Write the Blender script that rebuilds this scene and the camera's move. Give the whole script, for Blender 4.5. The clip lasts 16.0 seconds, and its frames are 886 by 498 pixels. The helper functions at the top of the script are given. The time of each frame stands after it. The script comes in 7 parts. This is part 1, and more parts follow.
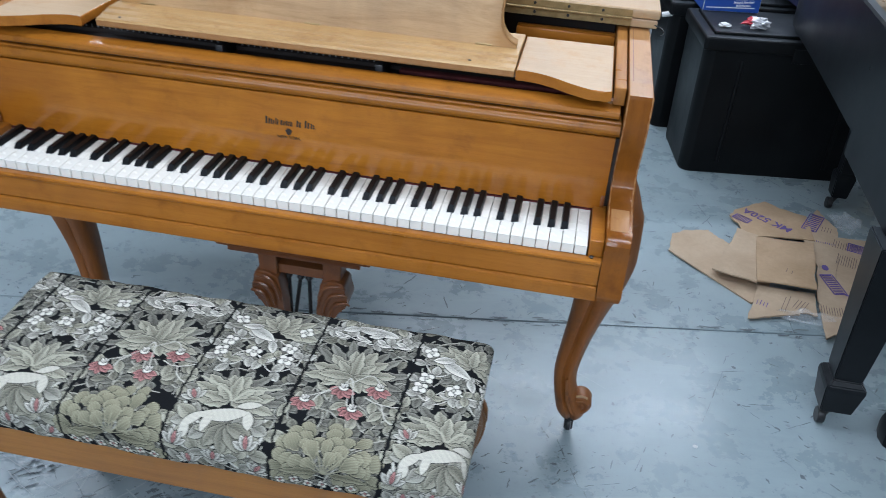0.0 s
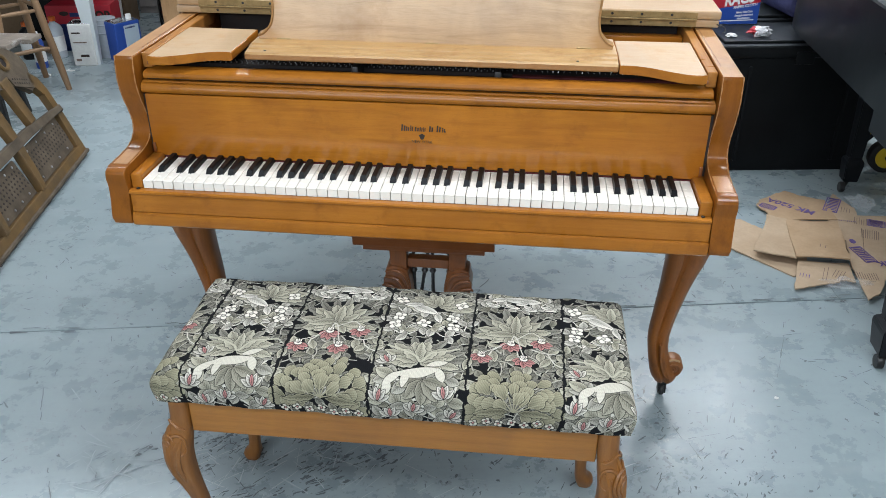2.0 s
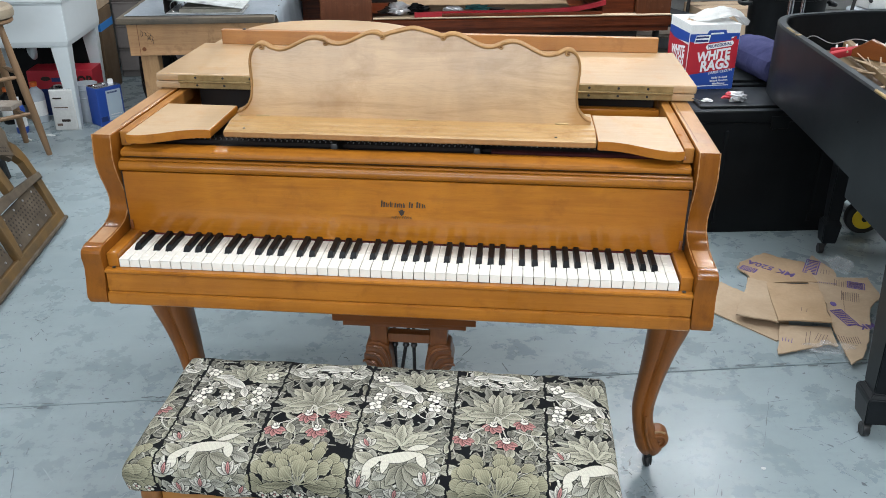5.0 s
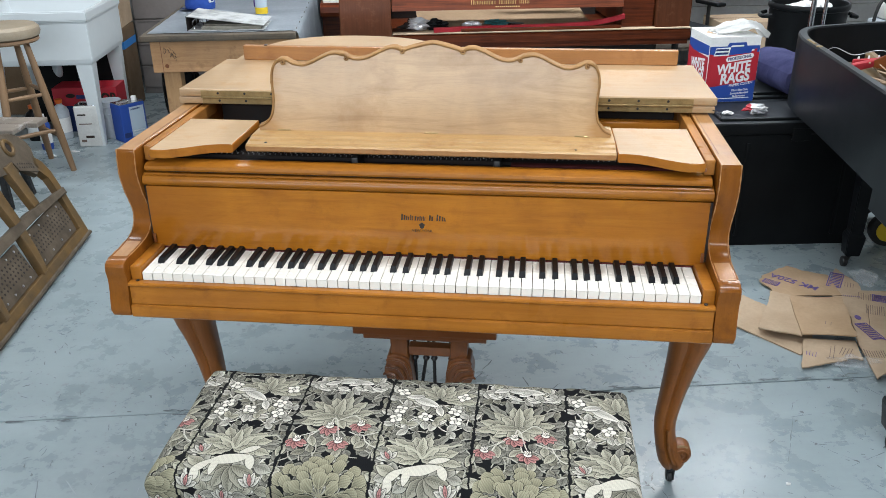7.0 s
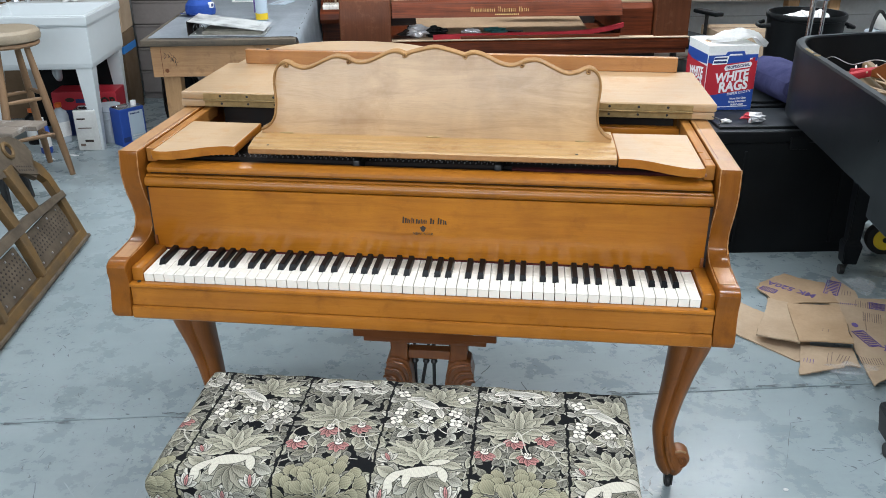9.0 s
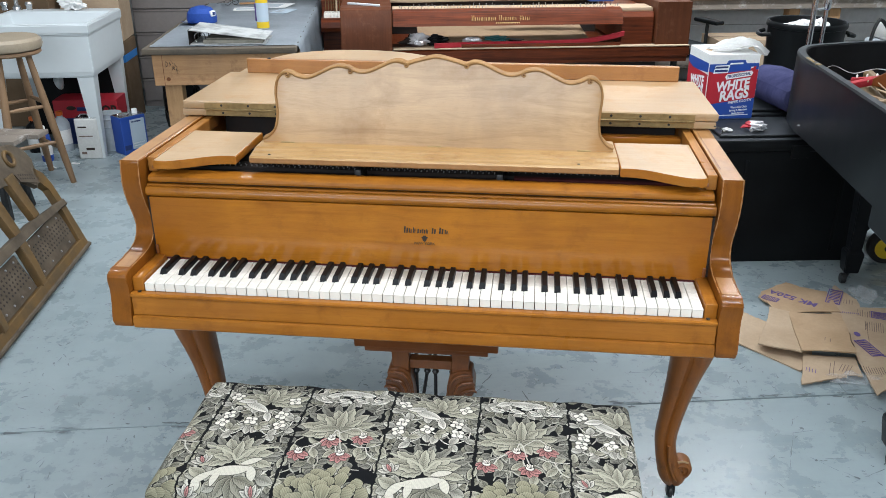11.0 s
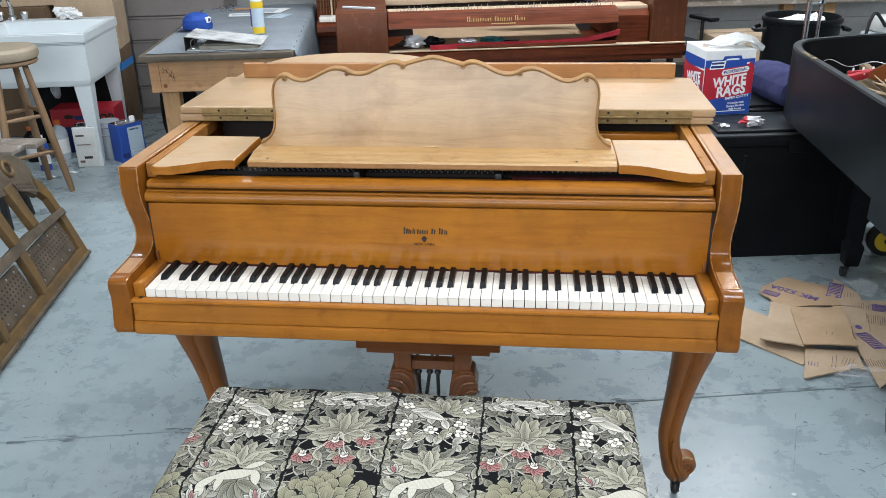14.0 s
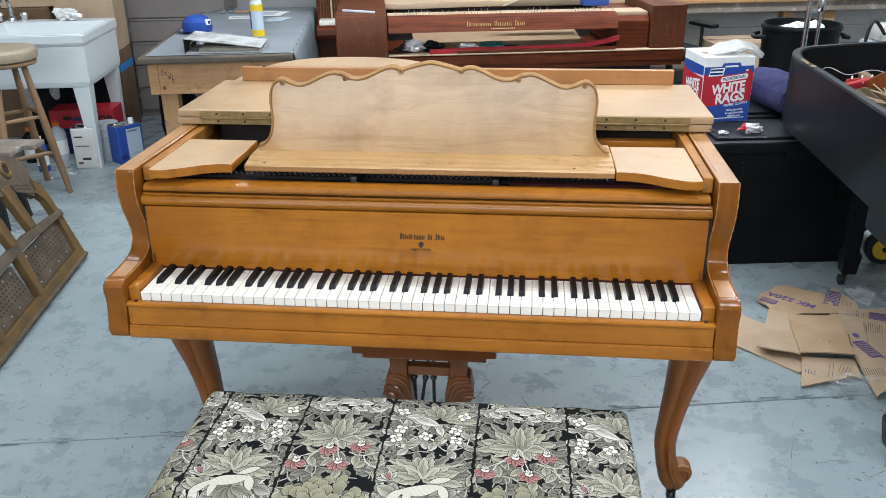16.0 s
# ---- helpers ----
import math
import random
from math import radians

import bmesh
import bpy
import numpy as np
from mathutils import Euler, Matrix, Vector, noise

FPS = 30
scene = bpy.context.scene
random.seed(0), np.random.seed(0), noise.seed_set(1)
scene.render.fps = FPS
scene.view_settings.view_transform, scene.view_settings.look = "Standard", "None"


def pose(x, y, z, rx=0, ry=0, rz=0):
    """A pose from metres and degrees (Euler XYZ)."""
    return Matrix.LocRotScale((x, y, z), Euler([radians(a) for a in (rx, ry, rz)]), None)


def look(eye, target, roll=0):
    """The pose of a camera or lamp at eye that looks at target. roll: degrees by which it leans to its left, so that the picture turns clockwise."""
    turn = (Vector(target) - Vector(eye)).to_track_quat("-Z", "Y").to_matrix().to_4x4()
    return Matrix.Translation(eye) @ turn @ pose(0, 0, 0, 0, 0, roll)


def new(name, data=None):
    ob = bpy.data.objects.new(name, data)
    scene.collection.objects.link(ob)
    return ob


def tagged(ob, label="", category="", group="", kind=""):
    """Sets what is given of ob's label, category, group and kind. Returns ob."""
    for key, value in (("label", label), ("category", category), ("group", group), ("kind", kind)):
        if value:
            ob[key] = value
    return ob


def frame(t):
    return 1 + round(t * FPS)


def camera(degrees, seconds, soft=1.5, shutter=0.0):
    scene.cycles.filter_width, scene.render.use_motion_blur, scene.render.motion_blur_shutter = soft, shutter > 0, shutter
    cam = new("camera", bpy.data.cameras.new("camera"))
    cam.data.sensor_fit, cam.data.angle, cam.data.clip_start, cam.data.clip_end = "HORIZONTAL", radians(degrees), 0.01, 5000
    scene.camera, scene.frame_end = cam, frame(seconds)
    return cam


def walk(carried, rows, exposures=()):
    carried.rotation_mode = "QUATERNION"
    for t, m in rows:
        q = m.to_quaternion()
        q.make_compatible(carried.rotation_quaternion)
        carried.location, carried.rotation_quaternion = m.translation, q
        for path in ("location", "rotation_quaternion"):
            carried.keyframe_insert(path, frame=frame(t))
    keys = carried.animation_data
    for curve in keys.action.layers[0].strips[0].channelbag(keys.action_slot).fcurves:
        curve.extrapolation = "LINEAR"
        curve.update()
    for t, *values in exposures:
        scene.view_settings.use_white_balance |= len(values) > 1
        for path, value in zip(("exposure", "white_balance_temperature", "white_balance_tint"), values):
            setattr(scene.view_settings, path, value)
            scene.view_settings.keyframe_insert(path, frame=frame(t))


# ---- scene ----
cam = camera(56.4, 16.0, soft=0.8, shutter=0.3)
PATH = [
    (0, (0.545, -1.285, 1.524), (0.291, 0.371, 0.432), 3.9),
    (0.5, (0.388, -1.424, 1.528), (0.164, 0.28, 0.505), 1.5),
    (1, (0.269, -1.554, 1.515), (0.053, 0.159, 0.506), -0.3),
    (1.5, (0.265, -1.591, 1.512), (0.062, 0.129, 0.512), -0.3),
    (2, (0.245, -1.606, 1.512), (0.055, 0.123, 0.525), 0.1),
    (2.5, (0.239, -1.611, 1.518), (0.061, 0.127, 0.544), 1.1),
    (3, (0.247, -1.588, 1.519), (0.079, 0.159, 0.56), 1.1),
    (3.5, (0.255, -1.573, 1.548), (0.087, 0.181, 0.602), 0.4),
    (4, (0.247, -1.564, 1.553), (0.093, 0.206, 0.634), 0.1),
    (6.5, (0.25, -1.575, 1.551), (0.069, 0.227, 0.704), -0.1),
    (7, (0.246, -1.572, 1.55), (0.042, 0.23, 0.707), -0.6),
    (7.5, (0.242, -1.571, 1.544), (0.04, 0.233, 0.704), -0.6),
    (8, (0.238, -1.582, 1.543), (0.042, 0.224, 0.708), -0.3),
    (8.5, (0.235, -1.588, 1.538), (0.045, 0.222, 0.708), -0.2),
    (9, (0.237, -1.585, 1.543), (0.041, 0.226, 0.718), -0.1),
    (11.5, (0.231, -1.575, 1.546), (0.032, 0.244, 0.739), -0.1),
    (12, (0.223, -1.571, 1.543), (0.015, 0.247, 0.737), -0.3),
    (12.5, (0.224, -1.586, 1.541), (0.016, 0.232, 0.733), -0.6),
    (13, (0.229, -1.589, 1.538), (0.026, 0.23, 0.732), -1.4),
    (13.5, (0.232, -1.584, 1.54), (0.032, 0.235, 0.733), -1.6),
    (14, (0.234, -1.581, 1.542), (0.036, 0.24, 0.738), -1.2),
    (14.5, (0.233, -1.584, 1.541), (0.036, 0.238, 0.74), -0.6),
    (15, (0.238, -1.585, 1.541), (0.04, 0.238, 0.742), -0.5),
    (15.5, (0.235, -1.584, 1.544), (0.036, 0.24, 0.746), -0.6),
    (16, (0.238, -1.575, 1.545), (0.043, 0.249, 0.749), -0.7),
]
# the film's own exposure and white balance settle over the first seconds
walk(cam, [(t, look(e, a, r)) for t, e, a, r in PATH],
     exposures=[(0, -0.3, 5650, 10), (0.5, -0.12, 5800, 10), (1, -0.08, 6020, 10), (2, -0.08, 6250, 10), (4, -0.05, 6380, 10), (8, -0.06, 6310, 10), (16, -0.05, 6270, 10)])

# ---- light ----
world = bpy.data.worlds.new("world")
scene.world = world
world.use_nodes = True
world.node_tree.nodes["Background"].inputs[0].default_value = (0.75, 0.85, 1.0, 1)
world.node_tree.nodes["Background"].inputs[1].default_value = 0.05
scene.view_settings.exposure = 0.0

ROOM = radians(10.5)          # the building stands turned against the piano
RC, RS = math.cos(ROOM), math.sin(ROOM)


def room(u, v, z=0.0):
    """World place of a point given along (u) and across (v) the back wall."""
    return Vector((u * RC - v * RS, u * RS + v * RC, z))


LAMP_Z = 2.85
# along and across the room, and watts; back tubes raised to brighten that end
LAMPS = [(-0.7, -2.1, 50), (1.7, -1.9, 56), (0.6, 0.5, 52), (-1.7, 2.3, 51), (0.7, 3.2, 76), (2.9, 3.2, 84)]
for lu, lv, watts in LAMPS:
    ld = bpy.data.lights.new("tube_light", "AREA")
    ld.shape, ld.size, ld.size_y = "RECTANGLE", 2.3, 0.2
    ld.energy, ld.color = watts, (0.93, 0.97, 1.0)
    lo = new("tube_light", ld)
    lo.matrix_world = Matrix.Translation(room(lu, lv, LAMP_Z - 0.07)) @ Matrix.Rotation(ROOM, 4, "Z")

# daylight from the shop window in the wall behind
WIN = (-3.6, 0.1, 2.1, 2.8)         # from, to along the wall; sill and head height
ld = bpy.data.lights.new("window_light", "AREA")
ld.shape, ld.size, ld.size_y = "RECTANGLE", WIN[1] - WIN[0] - 0.1, WIN[3] - WIN[2] - 0.1
ld.energy, ld.color = 115, (0.88, 0.94, 1.0)
lo = new("window_light", ld)
lo.matrix_world = Matrix.Translation(room((WIN[0] + WIN[1]) / 2, -4.24, (WIN[2] + WIN[3]) / 2)) @ Matrix.Rotation(ROOM, 4, "Z") @ Matrix.Rotation(radians(90), 4, "X")


# ---- materials ----
def mat(name, base, rough=0.5, metal=0.0, coat=0.0):
    m = bpy.data.materials.new(name)
    m.use_nodes = True
    b = m.node_tree.nodes["Principled BSDF"]
    b.inputs["Base Color"].default_value = (*base, 1)
    b.inputs["Roughness"].default_value = rough
    b.inputs["Metallic"].default_value = metal
    b.inputs["Coat Weight"].default_value = coat
    b.inputs["Coat Roughness"].default_value = 0.25
    return m


def node(m, kind, **values):
    n = m.node_tree.nodes.new(kind)
    for k, v in values.items():
        if k in n.inputs:
            n.inputs[k].default_value = v
    return n


def link(m, a, ao, b, bi):
    m.node_tree.links.new(a.outputs[ao], b.inputs[bi])


def coords(m, scale=(1, 1, 1), rot=(0, 0, 0), space="Object"):
    tc = m.node_tree.nodes.new("ShaderNodeTexCoord")
    mp = m.node_tree.nodes.new("ShaderNodeMapping")
    mp.inputs["Scale"].default_value = scale
    mp.inputs["Rotation"].default_value = rot
    link(m, tc, space, mp, "Vector")
    return mp


def ramp(m, src, out, stops):
    r = m.node_tree.nodes.new("ShaderNodeValToRGB")
    el = r.color_ramp.elements
    while len(el) < len(stops):
        el.new(0.5)
    for e, (p, c) in zip(el, stops):
        e.position, e.color = p, (*c, 1) if len(c) == 3 else c
    link(m, src, out, r, 0)
    return r


def mix(m, a, b, fac, kind="MIX"):
    """a, b: (node, socket) or colour; fac: (node, socket) or number."""
    n = m.node_tree.nodes.new("ShaderNodeMix")
    n.data_type, n.blend_type = "RGBA", kind
    for value, i in ((fac, 0), (a, 6), (b, 7)):
        if isinstance(value, tuple) and len(value) == 2 and not isinstance(value[0], (int, float)):
            m.node_tree.links.new(value[0].outputs[value[1]], n.inputs[i])
        elif isinstance(value, (int, float)):
            n.inputs[i].default_value = value
        else:
            n.inputs[i].default_value = (*value, 1)
    return n


def bump(m, src, out, strength, dist=0.002):
    b = m.node_tree.nodes.new("ShaderNodeBump")
    b.inputs["Strength"].default_value, b.inputs["Distance"].default_value = strength, dist
    link(m, src, out, b, "Height")
    link(m, b, 0, m.node_tree.nodes["Principled BSDF"], "Normal")


def wood(name, light, dark, axis="x", rough=0.33, coat=0.35, figure=1.0, wear=None, worn=1.0, patch=14.0):
    """Grain along one axis, a slow cloudy figure across it, fine pores."""
    m = mat(name, light, rough, 0, coat)
    b = m.node_tree.nodes["Principled BSDF"]
    s = {"x": (1.2, 26, 26), "y": (26, 1.2, 26), "z": (26, 26, 1.2)}[axis]
    g = node(m, "ShaderNodeTexNoise", Scale=3.0, Detail=6.0, Roughness=0.62, Distortion=0.6)
    link(m, coords(m, s), 0, g, "Vector")
    s2 = {"x": (3, 1.2, 1.2), "y": (1.2, 3, 1.2), "z": (1.2, 1.2, 2)}[axis]
    f = node(m, "ShaderNodeTexNoise", Scale=2.2, Detail=3.0, Roughness=0.5, Distortion=0.8)
    link(m, coords(m, s2), 0, f, "Vector")
    p = node(m, "ShaderNodeTexNoise", Scale=9.0, Detail=4.0, Roughness=0.7)
    link(m, coords(m, tuple(v * 4 for v in s)), 0, p, "Vector")
    c1 = ramp(m, g, "Fac", [(0.3, dark), (0.68, light)])
    mid = tuple(0.5 * (a + c) for a, c in zip(light, dark))
    c2 = ramp(m, f, "Fac", [(0.32, tuple(0.8 * v for v in mid)), (0.62, light)])
    a = mix(m, (c1, 0), (c2, 0), 0.5 * figure)
    pr = ramp(m, p, "Fac", [(0.38, (0.72, 0.66, 0.6)), (0.5, (1, 1, 1))])
    a = mix(m, (a, 2), (pr, 0), 0.35, "MULTIPLY")
    if wear:
        w = node(m, "ShaderNodeTexNoise", Scale=patch, Detail=7.0, Roughness=0.72)
        link(m, coords(m), 0, w, "Vector")
        wr = ramp(m, w, "Fac", [(0.54, (0, 0, 0)), (0.68, (worn,) * 3)])
        a = mix(m, (a, 2), wear, (wr, 0))
    link(m, a, 2, b, "Base Color")
    rr = ramp(m, f, "Fac", [(0.3, (rough * 0.8,) * 3), (0.7, (rough * 1.3,) * 3)])
    link(m, rr, 0, b, "Roughness")
    bump(m, g, "Fac", 0.05, 0.002)
    return m


def rough_mat(name, base, base2, rough=0.6, scale=6.0, metal=0.0, bumpy=0.15, coat=0.0, detail=6.0, lo=0.35, hi=0.65, grain=0.6):
    """A surface with two shades in cloudy patches and a fine grain."""
    m = mat(name, base, rough, metal, coat)
    b = m.node_tree.nodes["Principled BSDF"]
    n1 = node(m, "ShaderNodeTexNoise", Scale=scale, Detail=detail, Roughness=0.6)
    link(m, coords(m), 0, n1, "Vector")
    n2 = node(m, "ShaderNodeTexNoise", Scale=scale * 14, Detail=3.0, Roughness=0.6)
    link(m, coords(m), 0, n2, "Vector")
    c = ramp(m, n1, "Fac", [(lo, base), (hi, base2)])
    g = ramp(m, n2, "Fac", [(0.3, (0.82,) * 3), (0.7, (1.0,) * 3)])
    a = mix(m, (c, 0), (g, 0), grain, "MULTIPLY")
    link(m, a, 2, b, "Base Color")
    r = ramp(m, n1, "Fac", [(0.3, (rough * 0.8,) * 3), (0.7, (min(1, rough * 1.2),) * 3)])
    link(m, r, 0, b, "Roughness")
    bump(m, n2, "Fac", bumpy, 0.001)
    return m


AGED = (0.15, 0.046, 0.007)
M_HONEY = wood("honey_maple", (0.41, 0.155, 0.019), (0.285, 0.094, 0.010), "x", coat=0.4, wear=AGED, worn=0.45)
M_HONEY.node_tree.nodes["Principled BSDF"].inputs["Coat Roughness"].default_value = 0.18
M_HONEY_Y = wood("honey_maple_lengthwise", (0.40, 0.175, 0.042), (0.28, 0.108, 0.020), "y", wear=AGED, worn=0.35)
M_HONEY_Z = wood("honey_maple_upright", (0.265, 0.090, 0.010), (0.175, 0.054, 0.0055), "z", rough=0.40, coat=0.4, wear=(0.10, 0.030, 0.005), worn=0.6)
M_HONEY_Z.node_tree.nodes["Principled BSDF"].inputs["Coat Roughness"].default_value = 0.14
M_FALL = wood("glossy_honey_maple", (0.46, 0.172, 0.013), (0.35, 0.115, 0.008), "x", rough=0.36, coat=0.55, wear=AGED, worn=0.3)
M_FALL.node_tree.nodes["Principled BSDF"].inputs["Coat Roughness"].default_value = 0.12
for satin in (M_HONEY, M_HONEY_Y, M_HONEY_Z, M_FALL):
    satin.node_tree.nodes["Principled BSDF"].inputs["Specular IOR Level"].default_value = 0.08
M_BLONDE = wood("pale_maple", (0.475, 0.32, 0.178), (0.40, 0.245, 0.116), "x", rough=0.36, coat=0.2, wear=(0.42, 0.21, 0.06), worn=0.5)
M_BLEACHED = wood("sun_bleached_maple", (0.55, 0.352, 0.172), (0.40, 0.228, 0.090), "x", rough=0.42, coat=0.33, figure=1.5, wear=(0.34, 0.185, 0.066), worn=0.75, patch=4.0)
M_BLEACHED.node_tree.nodes["Principled BSDF"].inputs["Coat Roughness"].default_value = 0.15
M_BLEACHED.node_tree.nodes["Principled BSDF"].inputs["Specular IOR Level"].default_value = 0.2


def flame_and_margins(m, margin, lo, hi):
    """Slanting wavy figure, with the margin colour mixed in towards the two ends of the board."""
    b = m.node_tree.nodes["Principled BSDF"]
    src = b.inputs["Base Color"].links[0].from_node
    fl = node(m, "ShaderNodeTexNoise", Scale=3.0, Detail=5.0, Roughness=0.6, Distortion=1.4)
    link(m, coords(m, (1.3, 1, 9), (0, 0.16, 0)), 0, fl, "Vector")
    fr = ramp(m, fl, "Fac", [(0.36, (0.80, 0.75, 0.68)), (0.52, (1, 1, 1)), (0.70, (1.0, 0.97, 0.93))])
    a = mix(m, (src, 2), (fr, 0), 0.85, "MULTIPLY")
    sep = m.node_tree.nodes.new("ShaderNodeSeparateXYZ")
    link(m, coords(m, space="Generated"), 0, sep, 0)
    off = node(m, "ShaderNodeMath")
    off.operation = "SUBTRACT"
    off.inputs[1].default_value = 0.5
    link(m, sep, 0, off, 0)
    far = node(m, "ShaderNodeMath")
    far.operation = "ABSOLUTE"
    link(m, off, 0, far, 0)
    wob = node(m, "ShaderNodeMath")
    wob.operation = "MULTIPLY_ADD"
    wob.inputs[1].default_value = 0.10
    link(m, fl, "Fac", wob, 0)
    link(m, far, 0, wob, 2)
    er = ramp(m, wob, 0, [(lo, (0, 0, 0)), (hi, (0.7, 0.7, 0.7))])
    a = mix(m, (a, 2), margin, (er, 0))
    link(m, a, 2, b, "Base Color")


# desk: unfaded wood at its two ends
flame_and_margins(M_BLEACHED, (0.36, 0.172, 0.038), 0.480, 0.512)
# fallboard: shading put into the colour, darker towards both ends
flame_and_margins(M_FALL, (0.185, 0.052, 0.005), 0.40, 0.60)
M_BROWN = wood("brown_stained_wood", (0.20, 0.064, 0.016), (0.125, 0.037, 0.009), "x", wear=(0.11, 0.032, 0.010), worn=0.4)
M_BENCH = wood("bench_maple", (0.325, 0.136, 0.022), (0.205, 0.077, 0.011), "x", rough=0.42, coat=0.15)
M_BENCH_Z = wood("bench_leg_maple", (0.250, 0.100, 0.019), (0.150, 0.054, 0.009), "z", rough=0.42, coat=0.15)
M_MAHOG = wood("mahogany", (0.165, 0.036, 0.010), (0.016, 0.004, 0.0025), "x", rough=0.40, coat=0.1, figure=0.6)
M_MAHOG.node_tree.nodes["Principled BSDF"].inputs["Specular IOR Level"].default_value = 0.2
M_RAIL = wood("satin_honey_maple", (0.35, 0.128, 0.012), (0.23, 0.076, 0.006), "x", rough=0.42, coat=0.35, wear=AGED, worn=0.6)
M_RAIL.node_tree.nodes["Principled BSDF"].inputs["Coat Roughness"].default_value = 0.16
M_RAIL.node_tree.nodes["Principled BSDF"].inputs["Specular IOR Level"].default_value = 0.08
M_BLOCK = wood("plain_mahogany", (0.115, 0.036, 0.014), (0.062, 0.019, 0.008), "z", rough=0.5, coat=0.1, wear=(0.19, 0.085, 0.040), worn=0.4)
M_BLOCK.node_tree.nodes["Principled BSDF"].inputs["Specular IOR Level"].default_value = 0.15
M_PINE = wood("raw_pine", (0.50, 0.285, 0.135), (0.30, 0.150, 0.062), "x", rough=0.7, coat=0.0, wear=(0.17, 0.085, 0.036), worn=0.7, patch=9.0)
M_PINE_Z = wood("raw_pine_upright", (0.46, 0.275, 0.13), (0.30, 0.155, 0.066), "z", rough=0.7, coat=0.0, wear=(0.18, 0.095, 0.042), worn=0.7, patch=9.0)
M_STOOL = wood("worn_stool_wood", (0.27, 0.165, 0.085), (0.18, 0.10, 0.05), "z", rough=0.55, coat=0.1)
M_SEAT = wood("worn_stool_seat", (0.36, 0.30, 0.22), (0.29, 0.23, 0.155), "x", rough=0.5, coat=0.1)
M_GREYWOOD = wood("weathered_board", (0.26, 0.22, 0.18), (0.13, 0.105, 0.085), "x", rough=0.8, coat=0.0, wear=(0.4, 0.38, 0.35))
M_EDGE = wood("worn_table_edge", (0.14, 0.112, 0.080), (0.026, 0.021, 0.016), "x", rough=0.8, coat=0.0, wear=(0.04, 0.036, 0.032))
M_IVORY = rough_mat("key_white", (0.84, 0.815, 0.745), (0.80, 0.77, 0.695), 0.28, 9, bumpy=0.02, coat=0.2, grain=0.12)
M_EBONY = rough_mat("key_black", (0.0030, 0.0036, 0.0046), (0.0055, 0.0062, 0.0075), 0.34, 30, bumpy=0.05)
M_INK = mat("decal_dark", (0.025, 0.014, 0.008), 0.5)
M_EBONY.node_tree.nodes["Principled BSDF"].inputs["Specular IOR Level"].default_value = 0.12
# near-black, for shade painted into gaps and recesses and for black surfaces
M_SHADE_BLACK = rough_mat("shade_black", (0.012, 0.009, 0.008), (0.03, 0.02, 0.016), 0.9, 20)
M_BRASS = rough_mat("aged_brass", (0.42, 0.30, 0.135), (0.27, 0.19, 0.08), 0.45, 30, metal=0.6)
M_STEEL = rough_mat("chrome_steel", (0.75, 0.76, 0.78), (0.62, 0.63, 0.65), 0.22, 12, metal=1.0, bumpy=0.03)
M_PIN = rough_mat("pin_steel", (0.45, 0.45, 0.46), (0.3, 0.3, 0.31), 0.4, 40, metal=0.8)
M_BLACKIRON = rough_mat("black_iron", (0.015, 0.015, 0.016), (0.03, 0.03, 0.03), 0.4, 20, metal=0.3)
M_BLACKCASE = rough_mat("black_lacquer", (0.0066, 0.0078, 0.0092), (0.011, 0.0128, 0.0148), 0.34, 3.5, bumpy=0.05)
M_BLACKPLAST = rough_mat("black_plastic", (0.004, 0.0045, 0.005), (0.007, 0.008, 0.009), 0.40, 4, bumpy=0.2)
for dull in (M_BLACKCASE, M_BLACKPLAST):
    b_ = dull.node_tree.nodes["Principled BSDF"]
    b_.inputs["Specular IOR Level"].default_value = 0.15
    # level faces mixed greyer: top light put into the colour, with settled dust
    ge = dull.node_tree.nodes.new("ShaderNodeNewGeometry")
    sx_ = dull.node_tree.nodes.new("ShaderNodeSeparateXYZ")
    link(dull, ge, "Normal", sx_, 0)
    top_grey = ramp(dull, sx_, 2, [(0.86, (0, 0, 0)), (0.99, (0.8, 0.8, 0.8))])
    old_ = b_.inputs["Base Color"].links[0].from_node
    top_mix = mix(dull, (old_, 2), (0.035, 0.040, 0.045), (top_grey, 0))
    link(dull, top_mix, 2, b_, "Base Color")
M_PLATE = rough_mat("dusty_gilt_iron", (0.15, 0.09, 0.035), (0.21, 0.15, 0.08), 0.6, 5, metal=0.25, bumpy=0.3)
M_DUST = rough_mat("dusty_iron", (0.108, 0.080, 0.050), (0.058, 0.042, 0.027), 0.8, 9, bumpy=0.4)
M_GILT = rough_mat("gilt_edge", (0.185, 0.102, 0.028), (0.100, 0.064, 0.028), 0.55, 7, metal=0.25, bumpy=0.3)
M_CARD = rough_mat("kraft_card", (0.45, 0.312, 0.19), (0.37, 0.25, 0.145), 0.85, 5, bumpy=0.12)
M_CARD2 = rough_mat("pale_kraft_card", (0.47, 0.35, 0.235), (0.40, 0.29, 0.19), 0.85, 5, bumpy=0.12)
M_PURPLE = mat("purple_print", (0.10, 0.065, 0.22), 0.7)
M_CARDINK = mat("brown_print", (0.16, 0.11, 0.09), 0.8)
M_WHITEP = rough_mat("sink_white", (0.62, 0.665, 0.68), (0.57, 0.615, 0.63), 0.4, 1.5, bumpy=0.02, grain=0.12)
M_PAPER = rough_mat("white_paper", (0.82, 0.82, 0.80), (0.75, 0.75, 0.74), 0.9, 8)
M_RED = rough_mat("red_felt", (0.42, 0.018, 0.03), (0.32, 0.012, 0.02), 0.9, 12)
M_DARKFELT = rough_mat("dark_red_felt", (0.10, 0.010, 0.010), (0.05, 0.006, 0.006), 0.9, 20)
M_REDP = mat("red_print", (0.45, 0.02, 0.035), 0.45)
